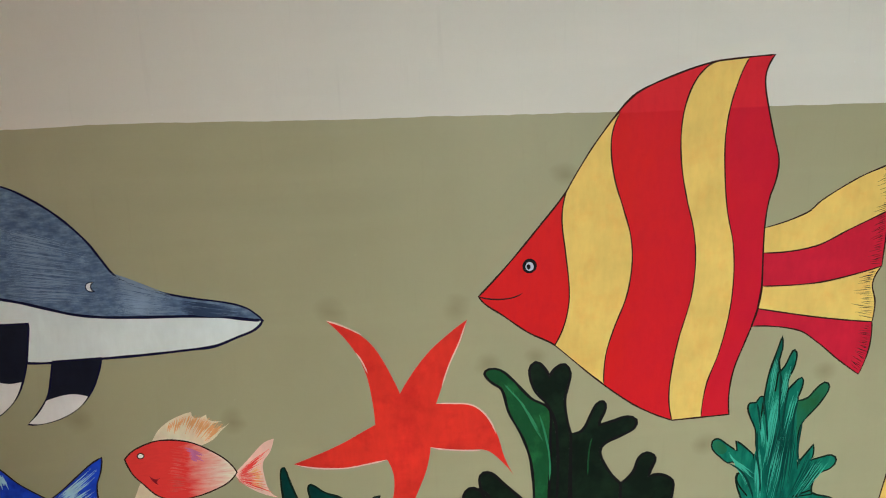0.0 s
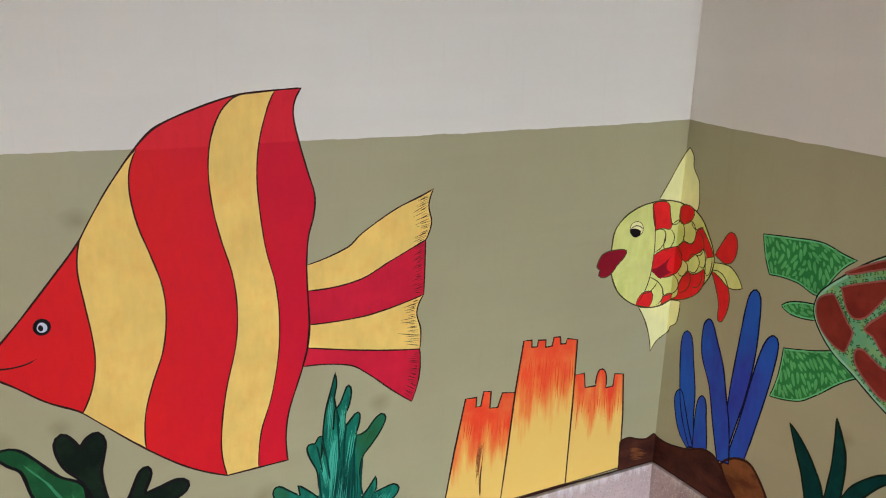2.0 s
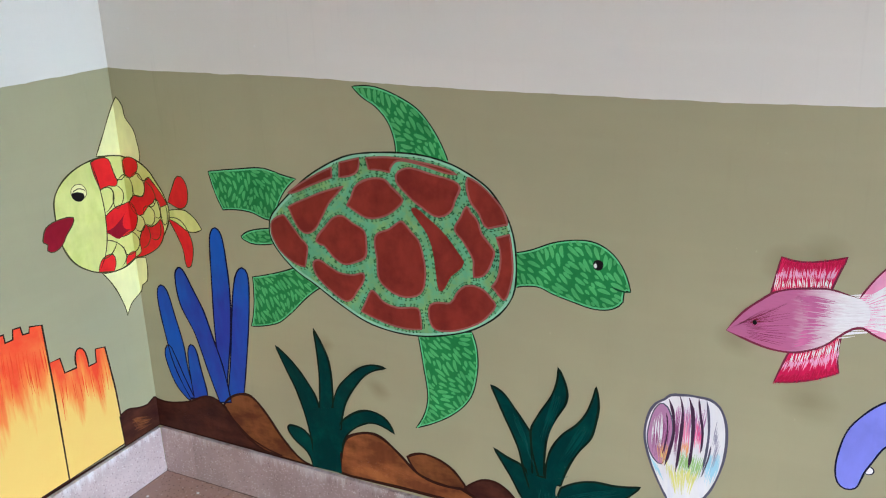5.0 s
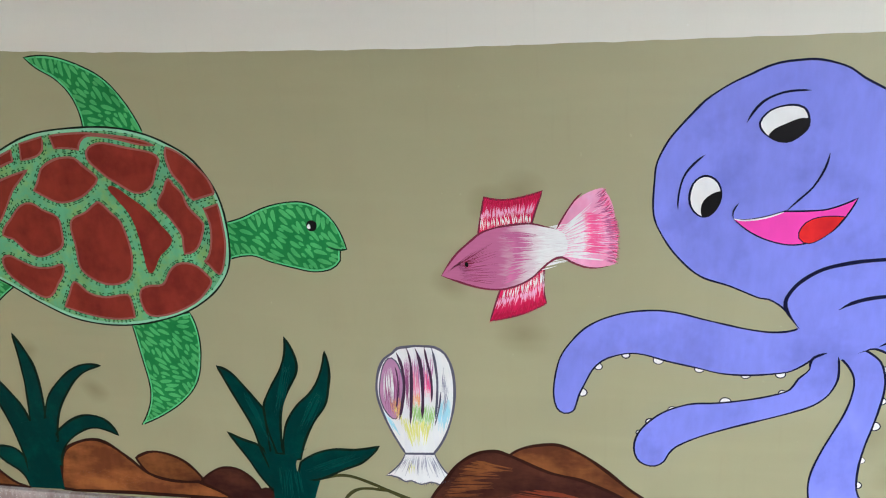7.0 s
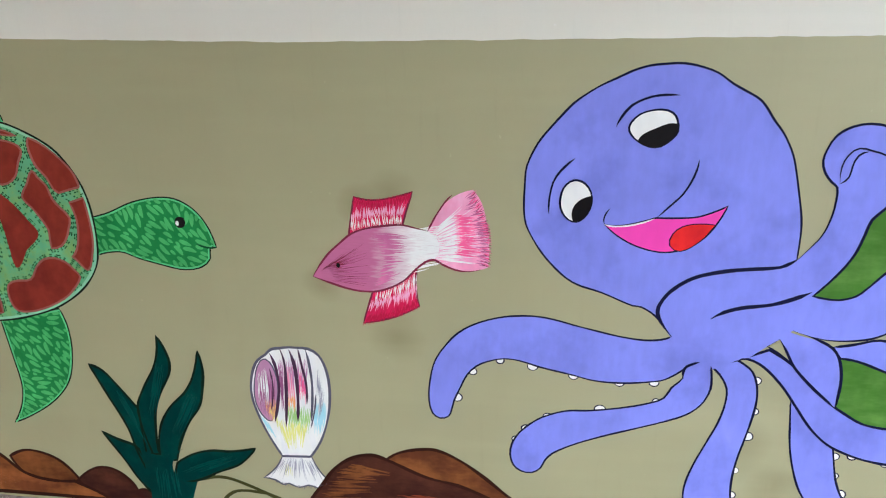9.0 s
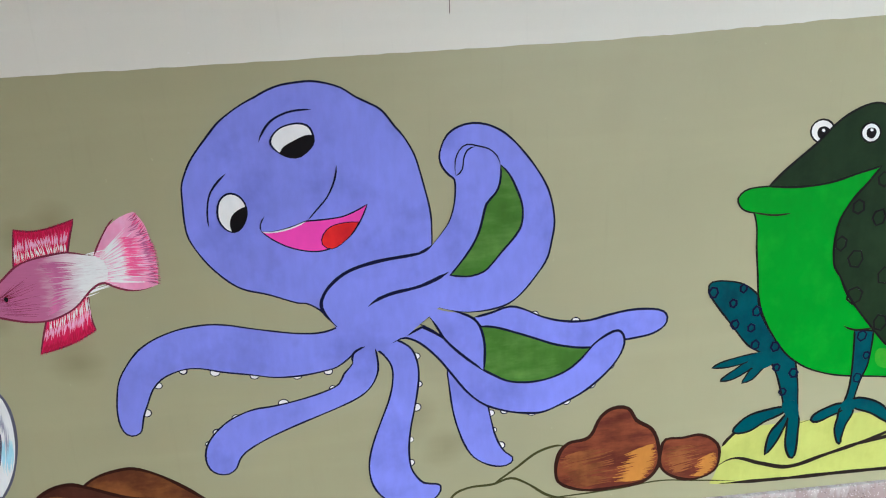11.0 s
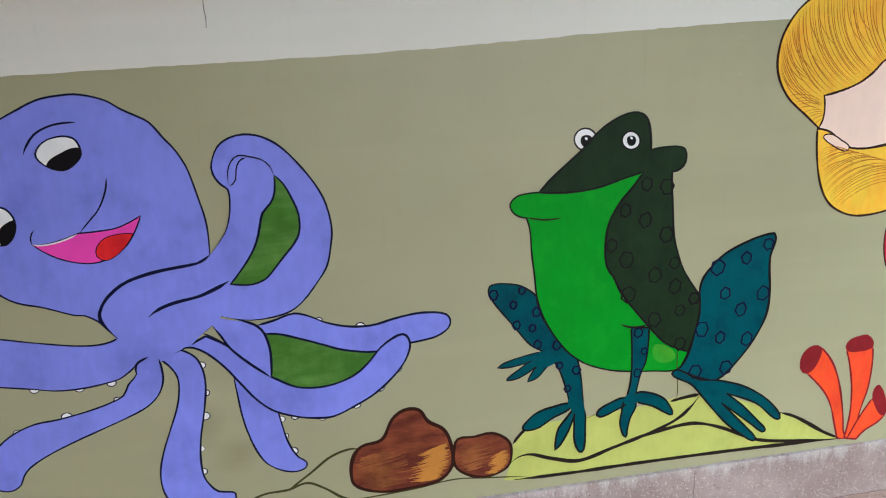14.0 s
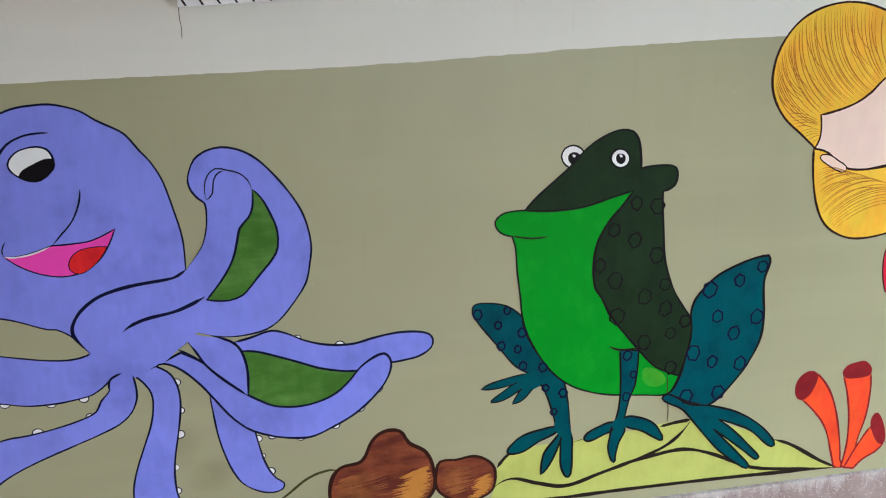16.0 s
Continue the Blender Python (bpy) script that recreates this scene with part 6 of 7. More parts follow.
brush(pinkfish, "tail_brushwork", wineline, 3, 0.8, 20, 0, [(187.4, 89.2), (189.5, 83.5), (190.2, 80.3), (189.9, 74.6)], [(185.9, 87.2), (187.9, 83.0), (188.4, 80.3), (188.0, 75.3)])
brush(pinkfish, "body_brushwork", wineline, 4, 0.7, 14, 0, [(157.1, 71.7), (158.9, 73.1), (159.8, 70.6)], [(166.1, 79.6), (168.1, 75.4), (166.4, 69.9)])

mound = painting("painted_rocks", "dark brown rounded rock mound painted along the skirting", umber)
fill(mound, "rock", ochrebrown, 1, 6.5, [(168.5, 31.8, 1), (171.2, 33.8), (175.5, 35.0), (179.1, 35.1), (183.7, 33.1), (188.3, 29.8), (194.0, 25.1), (201.0, 21.0), (208.1, 19.1), (216.5, 17.4, 1), (205.7, 17.6), (199.7, 19.7), (195.0, 21.6), (189.1, 24.7), (183.2, 26.9), (177.3, 28.1)])
fill(mound, "rock", brown, 2, 7.0, [(150.7, 16.0, 1), (151.8, 20.2), (154.7, 24.6), (157.8, 29.0), (161.8, 31.9), (165.6, 32.8), (169.1, 31.8), (173.8, 29.7), (177.3, 28.4), (183.3, 27.2), (189.1, 24.9), (195.0, 21.9), (199.7, 20.0), (205.7, 18.2), (208.1, 17.1, 1)])
stroke(mound, "ground_line", darkline, 1, 4.7, [(133.1, 16.3), (142.1, 16.6), (151.0, 16.3)])
brush(mound, "grain", ochrebrown, 3, 4, 16, 0, [(153.5, 20.2), (156.9, 26.8), (161.0, 30.5)], [(164.3, 22.0), (168.0, 27.1), (170.1, 29.0)])
brush(mound, "grain", rust, 3, 3, 12, 0, [(161.5, 19.0), (170.7, 23.7), (179.3, 23.9)], [(172.7, 19.1), (181.7, 22.6), (188.9, 21.4)])

octopus = painting("painted_octopus", "smiling periwinkle blue octopus painted large on olive wall", navyline)
fill(octopus, "head", periwinkle, 1, 3.4, [(195.9, 91.6), (196.2, 93.9), (197.5, 96.9), (198.6, 98.7), (200.9, 101.5), (203.8, 104.7), (205.6, 106.1), (208.3, 107.8), (211.0, 109.1), (213.5, 110.3), (215.8, 111.0), (218.3, 111.3), (221.3, 111.4), (224.2, 110.8), (226.6, 109.9), (229.0, 108.2), (231.0, 107.1), (233.6, 105.5), (236.0, 102.2), (237.5, 100.3), (239.3, 96.8), (240.2, 93.6), (240.9, 90.5), (241.7, 86.7), (242.0, 84.0), (242.0, 80.8), (241.9, 78.5, 1), (232.7, 73.7, 1), (225.0, 68.7, 1), (220.6, 65.2, 1), (219.2, 66.9), (216.8, 68.4), (215.2, 68.6), (209.8, 70.8), (204.5, 72.6), (200.4, 76.2), (197.5, 80.3), (195.9, 84.2)])
fill(octopus, "tentacle", periwinkle, 1, 3.6, [(243.9, 51.6, 1), (244.3, 46.9), (244.8, 42.1), (245.7, 37.8), (247.1, 33.5), (248.9, 30.4), (251.8, 28.3), (254.8, 27.5), (256.9, 28.1), (257.3, 29.5), (255.8, 30.8), (254.6, 32.7), (253.5, 35.7), (252.8, 39.1), (252.3, 42.0, 1), (249.3, 48.6, 1)])
fill(octopus, "tentacle", periwinkle, 1, 4.4, [(249.7, 62.6, 1), (253.0, 63.3), (257.2, 64.4), (260.2, 63.5), (263.8, 61.6), (268.6, 60.2), (273.5, 60.0), (277.7, 60.9), (282.6, 61.6), (286.9, 61.4), (289.2, 60.7), (290.1, 59.3), (289.6, 57.5), (287.1, 55.9), (284.1, 55.3), (281.2, 55.0, 1), (278.1, 54.8), (274.2, 53.9, 1), (271.1, 54.1), (266.2, 55.3), (261.9, 57.1), (257.7, 58.8), (254.1, 60.1), (251.1, 60.5, 1)])
fill(octopus, "tentacle", periwinkle, 1, 3.2, [(222.4, 62.9, 1), (220.6, 62.2), (217.8, 61.9), (213.7, 62.3), (209.2, 63.2), (205.2, 64.1), (201.1, 65.1), (197.5, 65.5), (193.3, 65.2), (190.2, 64.5), (186.8, 63.2), (183.8, 61.3), (181.2, 58.4), (179.1, 54.9), (178.0, 50.1), (177.8, 46.3), (178.4, 43.7), (179.8, 42.6), (181.5, 43.1), (182.1, 44.3), (182.7, 46.7), (183.9, 49.5), (185.3, 52.5), (187.1, 54.5), (189.2, 55.6), (192.2, 56.4), (195.2, 56.2), (199.2, 55.1), (205.1, 53.9), (209.2, 53.0), (214.4, 52.9), (219.1, 53.5), (221.8, 54.2), (225.1, 56.7, 1), (229.3, 60.2, 1)])
fill(octopus, "tentacle", periwinkle, 1, 3.4, [(227.6, 58.0, 1), (225.1, 56.7), (224.9, 54.7), (223.0, 52.5), (221.8, 50.3), (218.8, 48.9), (214.0, 47.6), (208.5, 46.6), (204.3, 46.2), (200.6, 44.9), (198.0, 43.3), (195.3, 40.6), (193.9, 38.0), (193.6, 35.5), (194.2, 33.3), (195.7, 32.0), (197.8, 31.8), (199.5, 33.0), (200.3, 34.8), (201.7, 36.5), (205.7, 38.9), (211.3, 41.3), (216.7, 43.3), (222.3, 45.4), (226.1, 47.2), (228.4, 49.3), (229.7, 51.9), (230.0, 53.9), (229.7, 57.4, 1)])
fill(octopus, "tentacle", periwinkle, 1, 3.8, [(229.6, 57.4, 1), (231.2, 56.0), (232.7, 53.2), (232.7, 49.9), (231.8, 46.0), (230.0, 41.4), (228.2, 36.8), (227.0, 32.7), (226.7, 29.3), (227.3, 25.7), (229.3, 22.5), (234.0, 19.5), (238.1, 19.9), (241.1, 22.0), (241.6, 24.1), (240.5, 24.7), (238.1, 25.2), (236.6, 26.9), (235.5, 29.3), (235.3, 34.0), (235.9, 38.8), (236.8, 42.9), (237.6, 46.9), (238.1, 50.8), (237.9, 54.0), (236.9, 56.8), (235.4, 58.2), (234.0, 59.0, 1)])
fill(octopus, "web", leafgreen, 2, 4.7, [(251.1, 60.5, 1), (254.1, 60.1), (257.7, 58.8), (261.9, 57.1), (266.2, 55.3), (271.1, 54.1), (274.2, 53.9, 1), (271.8, 51.3), (268.7, 48.9), (264.4, 47.4), (260.1, 47.1), (256.4, 47.8), (253.4, 49.5), (251.4, 50.7, 1), (251.8, 54.8)])
fill(octopus, "curled_arm", periwinkle, 3, 0.0, [(220.4, 65.6, 1), (219.7, 67.2), (219.8, 68.8), (221.1, 71.1), (223.2, 73.1), (225.5, 74.5), (228.2, 75.4), (231.4, 76.1), (234.5, 76.5), (238.2, 76.9), (240.4, 77.4), (241.8, 78.4, 1), (243.7, 80.7), (245.4, 83.1), (246.4, 86.0), (246.8, 88.8), (246.7, 91.5, 1), (245.7, 92.4), (244.5, 94.0), (244.0, 95.9), (244.4, 97.8), (245.6, 100.1), (247.9, 101.6), (250.5, 102.1), (253.1, 101.7), (255.7, 100.5), (257.9, 98.7), (260.1, 96.2), (262.3, 93.2), (264.3, 89.8), (265.5, 86.6), (266.2, 81.8), (265.7, 78.0), (264.8, 74.3), (263.1, 71.5), (259.4, 67.0), (256.6, 65.0), (253.1, 64.1), (248.9, 63.9), (246.0, 64.4), (242.8, 65.4, 1), (232.6, 58.9, 1), (222.3, 62.6, 1)])
fill(octopus, "web", leafgreen, 4, 4.1, [(255.7, 93.7, 1), (257.3, 91.9), (258.7, 88.9), (259.8, 85.5), (259.7, 81.8), (258.6, 79.6), (255.8, 76.4), (253.5, 73.7), (252.1, 72.4), (249.6, 71.6), (247.3, 71.7), (245.3, 72.1, 1), (248.0, 75.3), (249.9, 78.0), (251.2, 80.6), (252.1, 83.7), (252.8, 86.2), (254.6, 88.2), (255.5, 90.2)])
fill(octopus, "tentacle", periwinkle, 3, 4.6, [(234.0, 59.0, 1), (235.7, 59.4), (238.6, 58.0), (242.1, 54.4), (244.9, 50.4), (247.9, 46.1), (251.3, 42.9), (255.7, 40.9), (260.1, 39.9), (263.8, 39.8), (268.2, 41.5), (273.1, 44.1), (277.4, 47.8), (279.9, 51.0), (281.1, 54.1), (280.8, 56.2), (279.7, 57.2), (277.8, 56.7), (274.8, 54.7), (271.8, 51.3), (268.7, 48.9), (264.4, 47.4), (260.1, 47.1), (256.4, 47.8), (253.4, 49.5), (250.4, 51.6), (246.8, 54.9), (243.7, 58.4), (239.2, 61.4, 1)])
fill(octopus, "body", periwinkle, 4, 0.0, [(220.4, 65.8, 1), (227.8, 71.3, 1), (242.8, 64.9), (247.9, 63.5), (249.7, 62.4), (250.9, 60.7), (251.7, 57.5), (251.8, 54.2), (251.4, 50.7, 1), (250.4, 51.6), (246.8, 54.9), (243.7, 58.4, 1), (240.8, 63.6, 1), (238.8, 62.1, 1), (235.7, 59.4, 1), (234.0, 59.0, 1), (230.0, 56.9, 1), (226.9, 57.2, 1), (222.8, 62.9, 1)])
stroke(octopus, "neck_line", navyline, 5, 6.6, [(222.4, 62.9), (220.4, 65.6), (219.7, 67.2), (219.8, 68.8), (221.1, 71.1), (223.2, 73.1), (225.5, 74.5), (228.2, 75.4), (231.4, 76.1), (234.5, 76.5), (238.2, 76.9), (240.4, 77.4), (241.8, 78.4)])
stroke(octopus, "arm_line", navyline, 5, 3.5, [(241.8, 78.4), (243.7, 80.7), (245.4, 83.1), (246.4, 86.0), (246.8, 88.8), (246.7, 91.5), (245.7, 92.4), (244.5, 94.0), (244.0, 95.9), (244.4, 97.8), (245.6, 100.1), (247.9, 101.6), (250.5, 102.1), (253.1, 101.7), (255.7, 100.5), (257.9, 98.7), (260.1, 96.2), (262.3, 93.2), (264.3, 89.8), (265.5, 86.6), (266.2, 81.8), (265.7, 78.0), (264.8, 74.3), (263.1, 71.5), (259.4, 67.0), (256.6, 65.0), (253.1, 64.1), (248.9, 63.9), (246.0, 64.4), (242.8, 65.4)])
stroke(octopus, "arm_line", navyline, 5, 6.5, [(228.8, 66.8), (230.9, 68.2), (233.8, 69.2), (239.4, 70.3), (245.0, 72.8)])
stroke(octopus, "arm_line", navyline, 5, 2.5, [(247.0, 92.3), (247.0, 95.0), (247.8, 97.0), (249.3, 98.1), (251.3, 97.7), (253.5, 97.0), (255.0, 95.6), (255.6, 93.8)])
stroke(octopus, "arm_line", navyline, 5, 2.5, [(247.0, 92.1), (248.3, 93.3), (248.6, 95.2), (249.3, 96.9), (250.8, 97.6)])
stroke(octopus, "body_line", navyline, 5, 4.7, [(245.4, 64.5), (247.9, 63.5), (249.7, 62.4), (250.9, 60.7), (251.7, 57.5), (251.8, 54.2), (251.4, 50.7)])
stroke(octopus, "body_line", navyline, 5, 4.9, [(251.4, 50.7), (250.4, 51.6), (246.8, 54.9), (243.7, 58.4), (242.1, 61.4), (240.8, 63.6)])
stroke(octopus, "body_line", navyline, 5, 3.8, [(240.8, 63.6), (238.8, 62.1)])
stroke(octopus, "body_line", navyline, 5, 3.8, [(238.8, 62.1), (241.3, 60.5), (243.7, 58.4)])
fill(octopus, "gap", olive_wall, 4.3, 0.0, [(240.8, 63.1, 1), (239.3, 62.2, 1), (242.8, 59.4, 1)])
stroke(octopus, "body_line", navyline, 5, 3.8, [(234.0, 58.9), (235.7, 59.4), (238.6, 58.0), (242.1, 54.4)])
stroke(octopus, "body_line", navyline, 5, 3.9, [(227.6, 58.2), (226.0, 57.5), (225.1, 56.7), (224.9, 54.7)])
stroke(octopus, "body_line", navyline, 5, 3.9, [(229.6, 57.6), (230.0, 53.9), (229.7, 51.9)])
fill(octopus, "eye", white, 5, 3.2, [(213.0, 100.9), (213.9, 102.4), (215.4, 103.4), (218.1, 103.9), (219.9, 103.4), (220.7, 102.2), (220.9, 100.4), (220.2, 99.2), (218.3, 97.7), (216.4, 97.6), (214.7, 98.4), (213.4, 99.6)])
fill(octopus, "eye", white, 5, 3.4, [(202.0, 88.1), (202.5, 90.0), (203.6, 91.2), (204.8, 91.5), (206.2, 90.9), (207.2, 89.4), (207.4, 87.4), (206.7, 85.5), (205.5, 84.2), (204.2, 84.0), (202.9, 84.9), (202.1, 86.4)])
fill(octopus, "pupil", black, 6, 0.0, [(214.6, 98.8, 1), (215.4, 99.8), (217.4, 100.8), (219.3, 101.6), (220.8, 101.6, 1), (220.9, 100.4), (220.2, 99.2), (218.3, 97.7), (216.4, 97.6), (214.7, 98.4)])
fill(octopus, "pupil", black, 6, 0.0, [(204.3, 84.0, 1), (204.0, 85.5), (204.5, 87.1), (205.7, 88.2), (207.3, 88.8, 1), (207.4, 87.4), (206.7, 85.5), (205.5, 84.2)])
stroke(octopus, "brow", navyline, 5, 4.0, [(210.9, 100.9), (211.8, 102.7), (213.3, 104.5), (215.3, 105.6), (217.5, 106.2), (220.8, 106.3)])
stroke(octopus, "brow", navyline, 5, 3.3, [(204.3, 95.3), (201.9, 93.0), (200.7, 90.9), (200.1, 87.7), (200.1, 85.3)])
stroke(octopus, "cheek_line", navyline, 5, 3.3, [(224.7, 95.6), (224.1, 92.8), (222.5, 89.6), (220.3, 87.2), (218.5, 85.3)])
stroke(octopus, "cheek_line", navyline, 5, 2.6, [(210.5, 86.6), (209.6, 85.0), (209.7, 83.7)])
fill(octopus, "mouth", hotpink, 5, 2.6, [(209.7, 83.7, 1), (211.6, 83.5), (214.9, 84.1), (218.3, 85.2, 1), (222.3, 85.3), (225.5, 85.7), (229.9, 87.7, 1), (228.1, 84.0), (225.9, 81.3), (222.1, 79.3), (218.4, 79.1), (213.6, 80.7)])
stroke(octopus, "mouth_edge", white, 6, 2.6, [(209.7, 83.7), (211.6, 83.4), (214.9, 83.9), (218.1, 85.1)])
fill(octopus, "tongue", red, 6, 1.8, [(220.9, 80.3), (221.2, 82.3), (222.8, 83.8), (225.5, 84.4), (228.1, 84.3, 1), (225.9, 81.3), (222.7, 79.3)])

boulders = painting("painted_rocks", "pair of brown boulders with yellow sides painted on wall", umber)
fill(boulders, "rock", boulder, 2, 7.6, [(266.9, 23.1), (267.2, 28.6), (269.3, 31.5), (273.9, 32.6), (276.4, 37.2), (279.0, 39.1), (282.4, 38.8), (284.4, 35.7), (288.0, 33.0), (289.6, 28.3), (289.5, 23.5), (286.4, 20.3), (279.4, 19.4), (273.6, 19.4), (268.8, 21.0)])
fill(boulders, "rock", boulder, 2, 6.4, [(290.2, 28.3), (291.1, 30.3), (294.6, 30.3), (299.1, 30.6), (302.8, 28.1), (303.5, 24.7), (302.5, 21.3), (298.0, 19.6), (293.3, 20.7), (290.3, 23.5)])
stroke(boulders, "vine", oliveline, 1, 5.6, [(242.9, 17.1), (244.1, 21.2), (247.6, 22.9), (252.9, 23.2), (256.9, 24.3), (260.5, 22.5), (265.4, 18.9), (271.4, 17.7)])
stroke(boulders, "vine", oliveline, 1, 5.5, [(252.9, 23.2), (258.0, 26.7), (262.5, 30.0), (267.1, 31.3), (269.4, 30.5)])
stroke(boulders, "ground_line", oliveline, 1, 3.4, [(242.9, 17.6), (256.0, 18.0), (279.5, 18.9), (289.9, 20.0), (298.1, 19.2), (307.5, 18.1)])
brush(boulders, "grain", ochre, 3, 4, 26, 0, [(267.7, 28.6), (267.4, 24.5), (270.6, 20.5)], [(278.6, 30.5), (280.1, 26.4), (280.5, 20.8)])
brush(boulders, "grain", bronze, 3, 5, 30, 0, [(288.7, 29.7), (289.5, 25.6), (286.9, 20.9)], [(281.7, 27.7), (280.2, 24.3), (278.8, 20.4)])
brush(boulders, "grain", bronze, 3, 4, 16, 0, [(302.8, 26.1), (302.9, 22.6), (300.3, 20.3)], [(298.1, 24.4), (297.7, 22.4), (295.6, 20.4)])
brush(boulders, "grain", ochre, 3, 3, 16, 0, [(290.6, 28.3), (290.9, 24.2), (293.2, 21.4)], [(300.5, 28.4), (299.6, 25.7), (297.7, 22.4)])

meadow = painting("painted_ground", "yellow-green ground strip with dark contour lines painted", darkline)
fill(meadow, "ground", yellowgreen, 1, 0.0, [(301.6, 18.0, 1), (302.9, 20.9), (303.9, 26.8, 1), (307.2, 30.7), (322.9, 31.8), (335.6, 32.6), (349.2, 33.8), (360.6, 30.6), (371.1, 25.9), (378.8, 22.1), (388.2, 16.5, 1), (361.8, 17.0), (333.5, 17.2), (306.6, 17.3)])
stroke(meadow, "contour", darkline, 2, 7.2, [(303.9, 27.1), (307.2, 30.7), (309.7, 31.0)])
stroke(meadow, "contour", darkline, 2, 7.3, [(320.2, 31.0), (324.2, 32.0)])
stroke(meadow, "contour", darkline, 2, 7.4, [(342.1, 32.8), (345.8, 33.4), (349.5, 33.7)])
stroke(meadow, "contour", darkline, 2, 8.9, [(371.1, 25.9), (375.7, 24.0), (383.7, 18.8), (388.2, 16.5)])
stroke(meadow, "contour", darkline, 2, 8.5, [(303.3, 22.3), (307.2, 23.9), (313.1, 22.0), (319.8, 20.4), (327.9, 22.5), (340.0, 26.1), (345.4, 28.8), (349.5, 33.4)])
stroke(meadow, "contour", darkline, 2, 8.7, [(332.6, 23.7), (340.0, 25.4), (348.3, 26.2), (355.5, 24.1), (364.5, 19.7), (371.9, 18.0), (387.7, 16.4)])
stroke(meadow, "contour", darkline, 2, 8.6, [(303.9, 17.7), (319.9, 17.4), (333.5, 17.5), (361.8, 17.2), (387.0, 16.3)])

frog = painting("painted_frog", "dark green spotted frog with bright green belly painted", black)
fill(frog, "eye", white, 1, 3.7, [(322.3, 96.3), (321.6, 94.7), (319.8, 94.1), (318.1, 94.9), (317.3, 96.6), (318.0, 98.2), (319.7, 98.8), (321.5, 98.0)])
fill(frog, "pupil", black, 2, 0.0, [(321.4, 96.0), (321.0, 95.0), (320.1, 94.7), (319.1, 95.2), (318.7, 96.2), (319.0, 97.1), (320.0, 97.4), (321.0, 97.0)])
fill(frog, "arm", petrol, 1, 4.0, [(298.6, 65.4), (299.3, 66.3), (302.3, 66.3), (306.1, 65.3), (309.4, 62.6, 1), (310.2, 58.7), (313.1, 53.5), (316.3, 49.0), (319.0, 46.5, 1), (320.1, 40.7), (320.6, 35.1), (320.9, 32.1, 1), (318.6, 34.9), (317.2, 36.3, 1), (316.5, 39.1), (315.1, 43.5), (313.4, 46.8), (310.8, 49.4), (307.9, 51.4), (304.2, 56.2), (300.5, 61.1), (298.8, 63.9)])
fill(frog, "finger", petrol, 1, 3.2, [(310.8, 49.4, 1), (306.7, 48.8), (302.2, 47.7), (300.4, 46.6, 1), (304.1, 46.5), (308.3, 47.4, 1)])
fill(frog, "finger", petrol, 1, 3.2, [(308.3, 47.4), (305.4, 45.7), (302.8, 43.9), (302.5, 43.3, 1), (305.4, 43.6), (309.6, 46.1, 1)])
fill(frog, "finger", petrol, 1, 3.2, [(309.6, 46.0), (307.9, 43.7), (307.3, 42.4, 1), (309.6, 43.1), (312.1, 45.8), (313.7, 47.0, 1)])
fill(frog, "toe", petrol, 4, 4.5, [(317.9, 35.6), (313.3, 35.3), (309.3, 34.2), (306.7, 31.9), (306.2, 30.7), (307.4, 30.1), (310.0, 30.5), (313.3, 32.5), (317.2, 34.2)])
fill(frog, "toe", petrol, 4, 4.5, [(318.6, 34.6, 1), (316.6, 32.0), (314.7, 29.5), (314.1, 26.6), (314.0, 24.1, 1), (315.3, 25.4), (317.0, 28.4), (318.7, 33.2, 1)])
fill(frog, "toe", petrol, 4, 4.5, [(318.9, 33.9), (318.5, 29.5), (318.6, 26.0), (319.5, 23.3), (320.5, 22.6), (321.1, 24.1), (321.2, 28.6), (320.8, 33.6)])
fill(frog, "head", darkgreen, 3, 4.7, [(309.8, 85.9, 1), (312.5, 88.7), (316.0, 91.7), (319.0, 94.2), (323.1, 98.3), (327.2, 100.7), (330.2, 101.5), (332.4, 101.0), (333.6, 99.5), (334.2, 96.8), (334.5, 93.2, 1), (337.3, 93.6), (340.4, 93.6), (342.2, 93.0), (342.7, 91.2), (342.1, 89.2), (339.6, 88.1, 1), (339.7, 84.9), (340.2, 79.9), (340.8, 73.7), (342.2, 68.8), (344.1, 64.4), (347.6, 59.3, 1), (348.1, 55.2), (347.3, 49.8), (345.8, 45.2, 1), (342.4, 46.6), (339.6, 48.3), (336.7, 51.5), (335.7, 52.7), (332.8, 56.2), (329.0, 61.3), (326.9, 65.4), (325.5, 67.5), (324.9, 70.7), (325.0, 75.1), (325.8, 78.5), (327.9, 82.2), (330.8, 85.6), (333.0, 88.6, 1), (328.3, 87.4), (322.2, 85.8), (316.1, 85.4)])
fill(frog, "belly", brightgreen, 2, 3.8, [(333.0, 88.6, 1), (328.3, 87.4), (322.2, 85.8), (316.1, 85.4), (309.8, 85.9), (306.6, 85.8), (304.8, 85.3), (303.5, 83.9), (303.9, 82.3), (305.1, 81.2), (307.0, 80.6, 1), (307.8, 77.9), (308.2, 72.9), (308.9, 67.2), (309.4, 62.7), (310.5, 58.7), (313.1, 53.5), (316.3, 49.0), (320.4, 45.5), (325.0, 43.4), (329.7, 42.2), (337.2, 41.3), (343.4, 40.9), (345.0, 42.9), (345.8, 45.2, 1), (342.4, 46.6), (339.6, 48.3), (336.7, 51.5), (335.7, 52.7), (332.8, 56.2), (329.0, 61.3), (326.9, 65.4), (325.5, 67.5), (324.9, 70.7), (325.0, 75.1), (325.8, 78.5), (327.9, 82.2), (330.8, 85.6)])
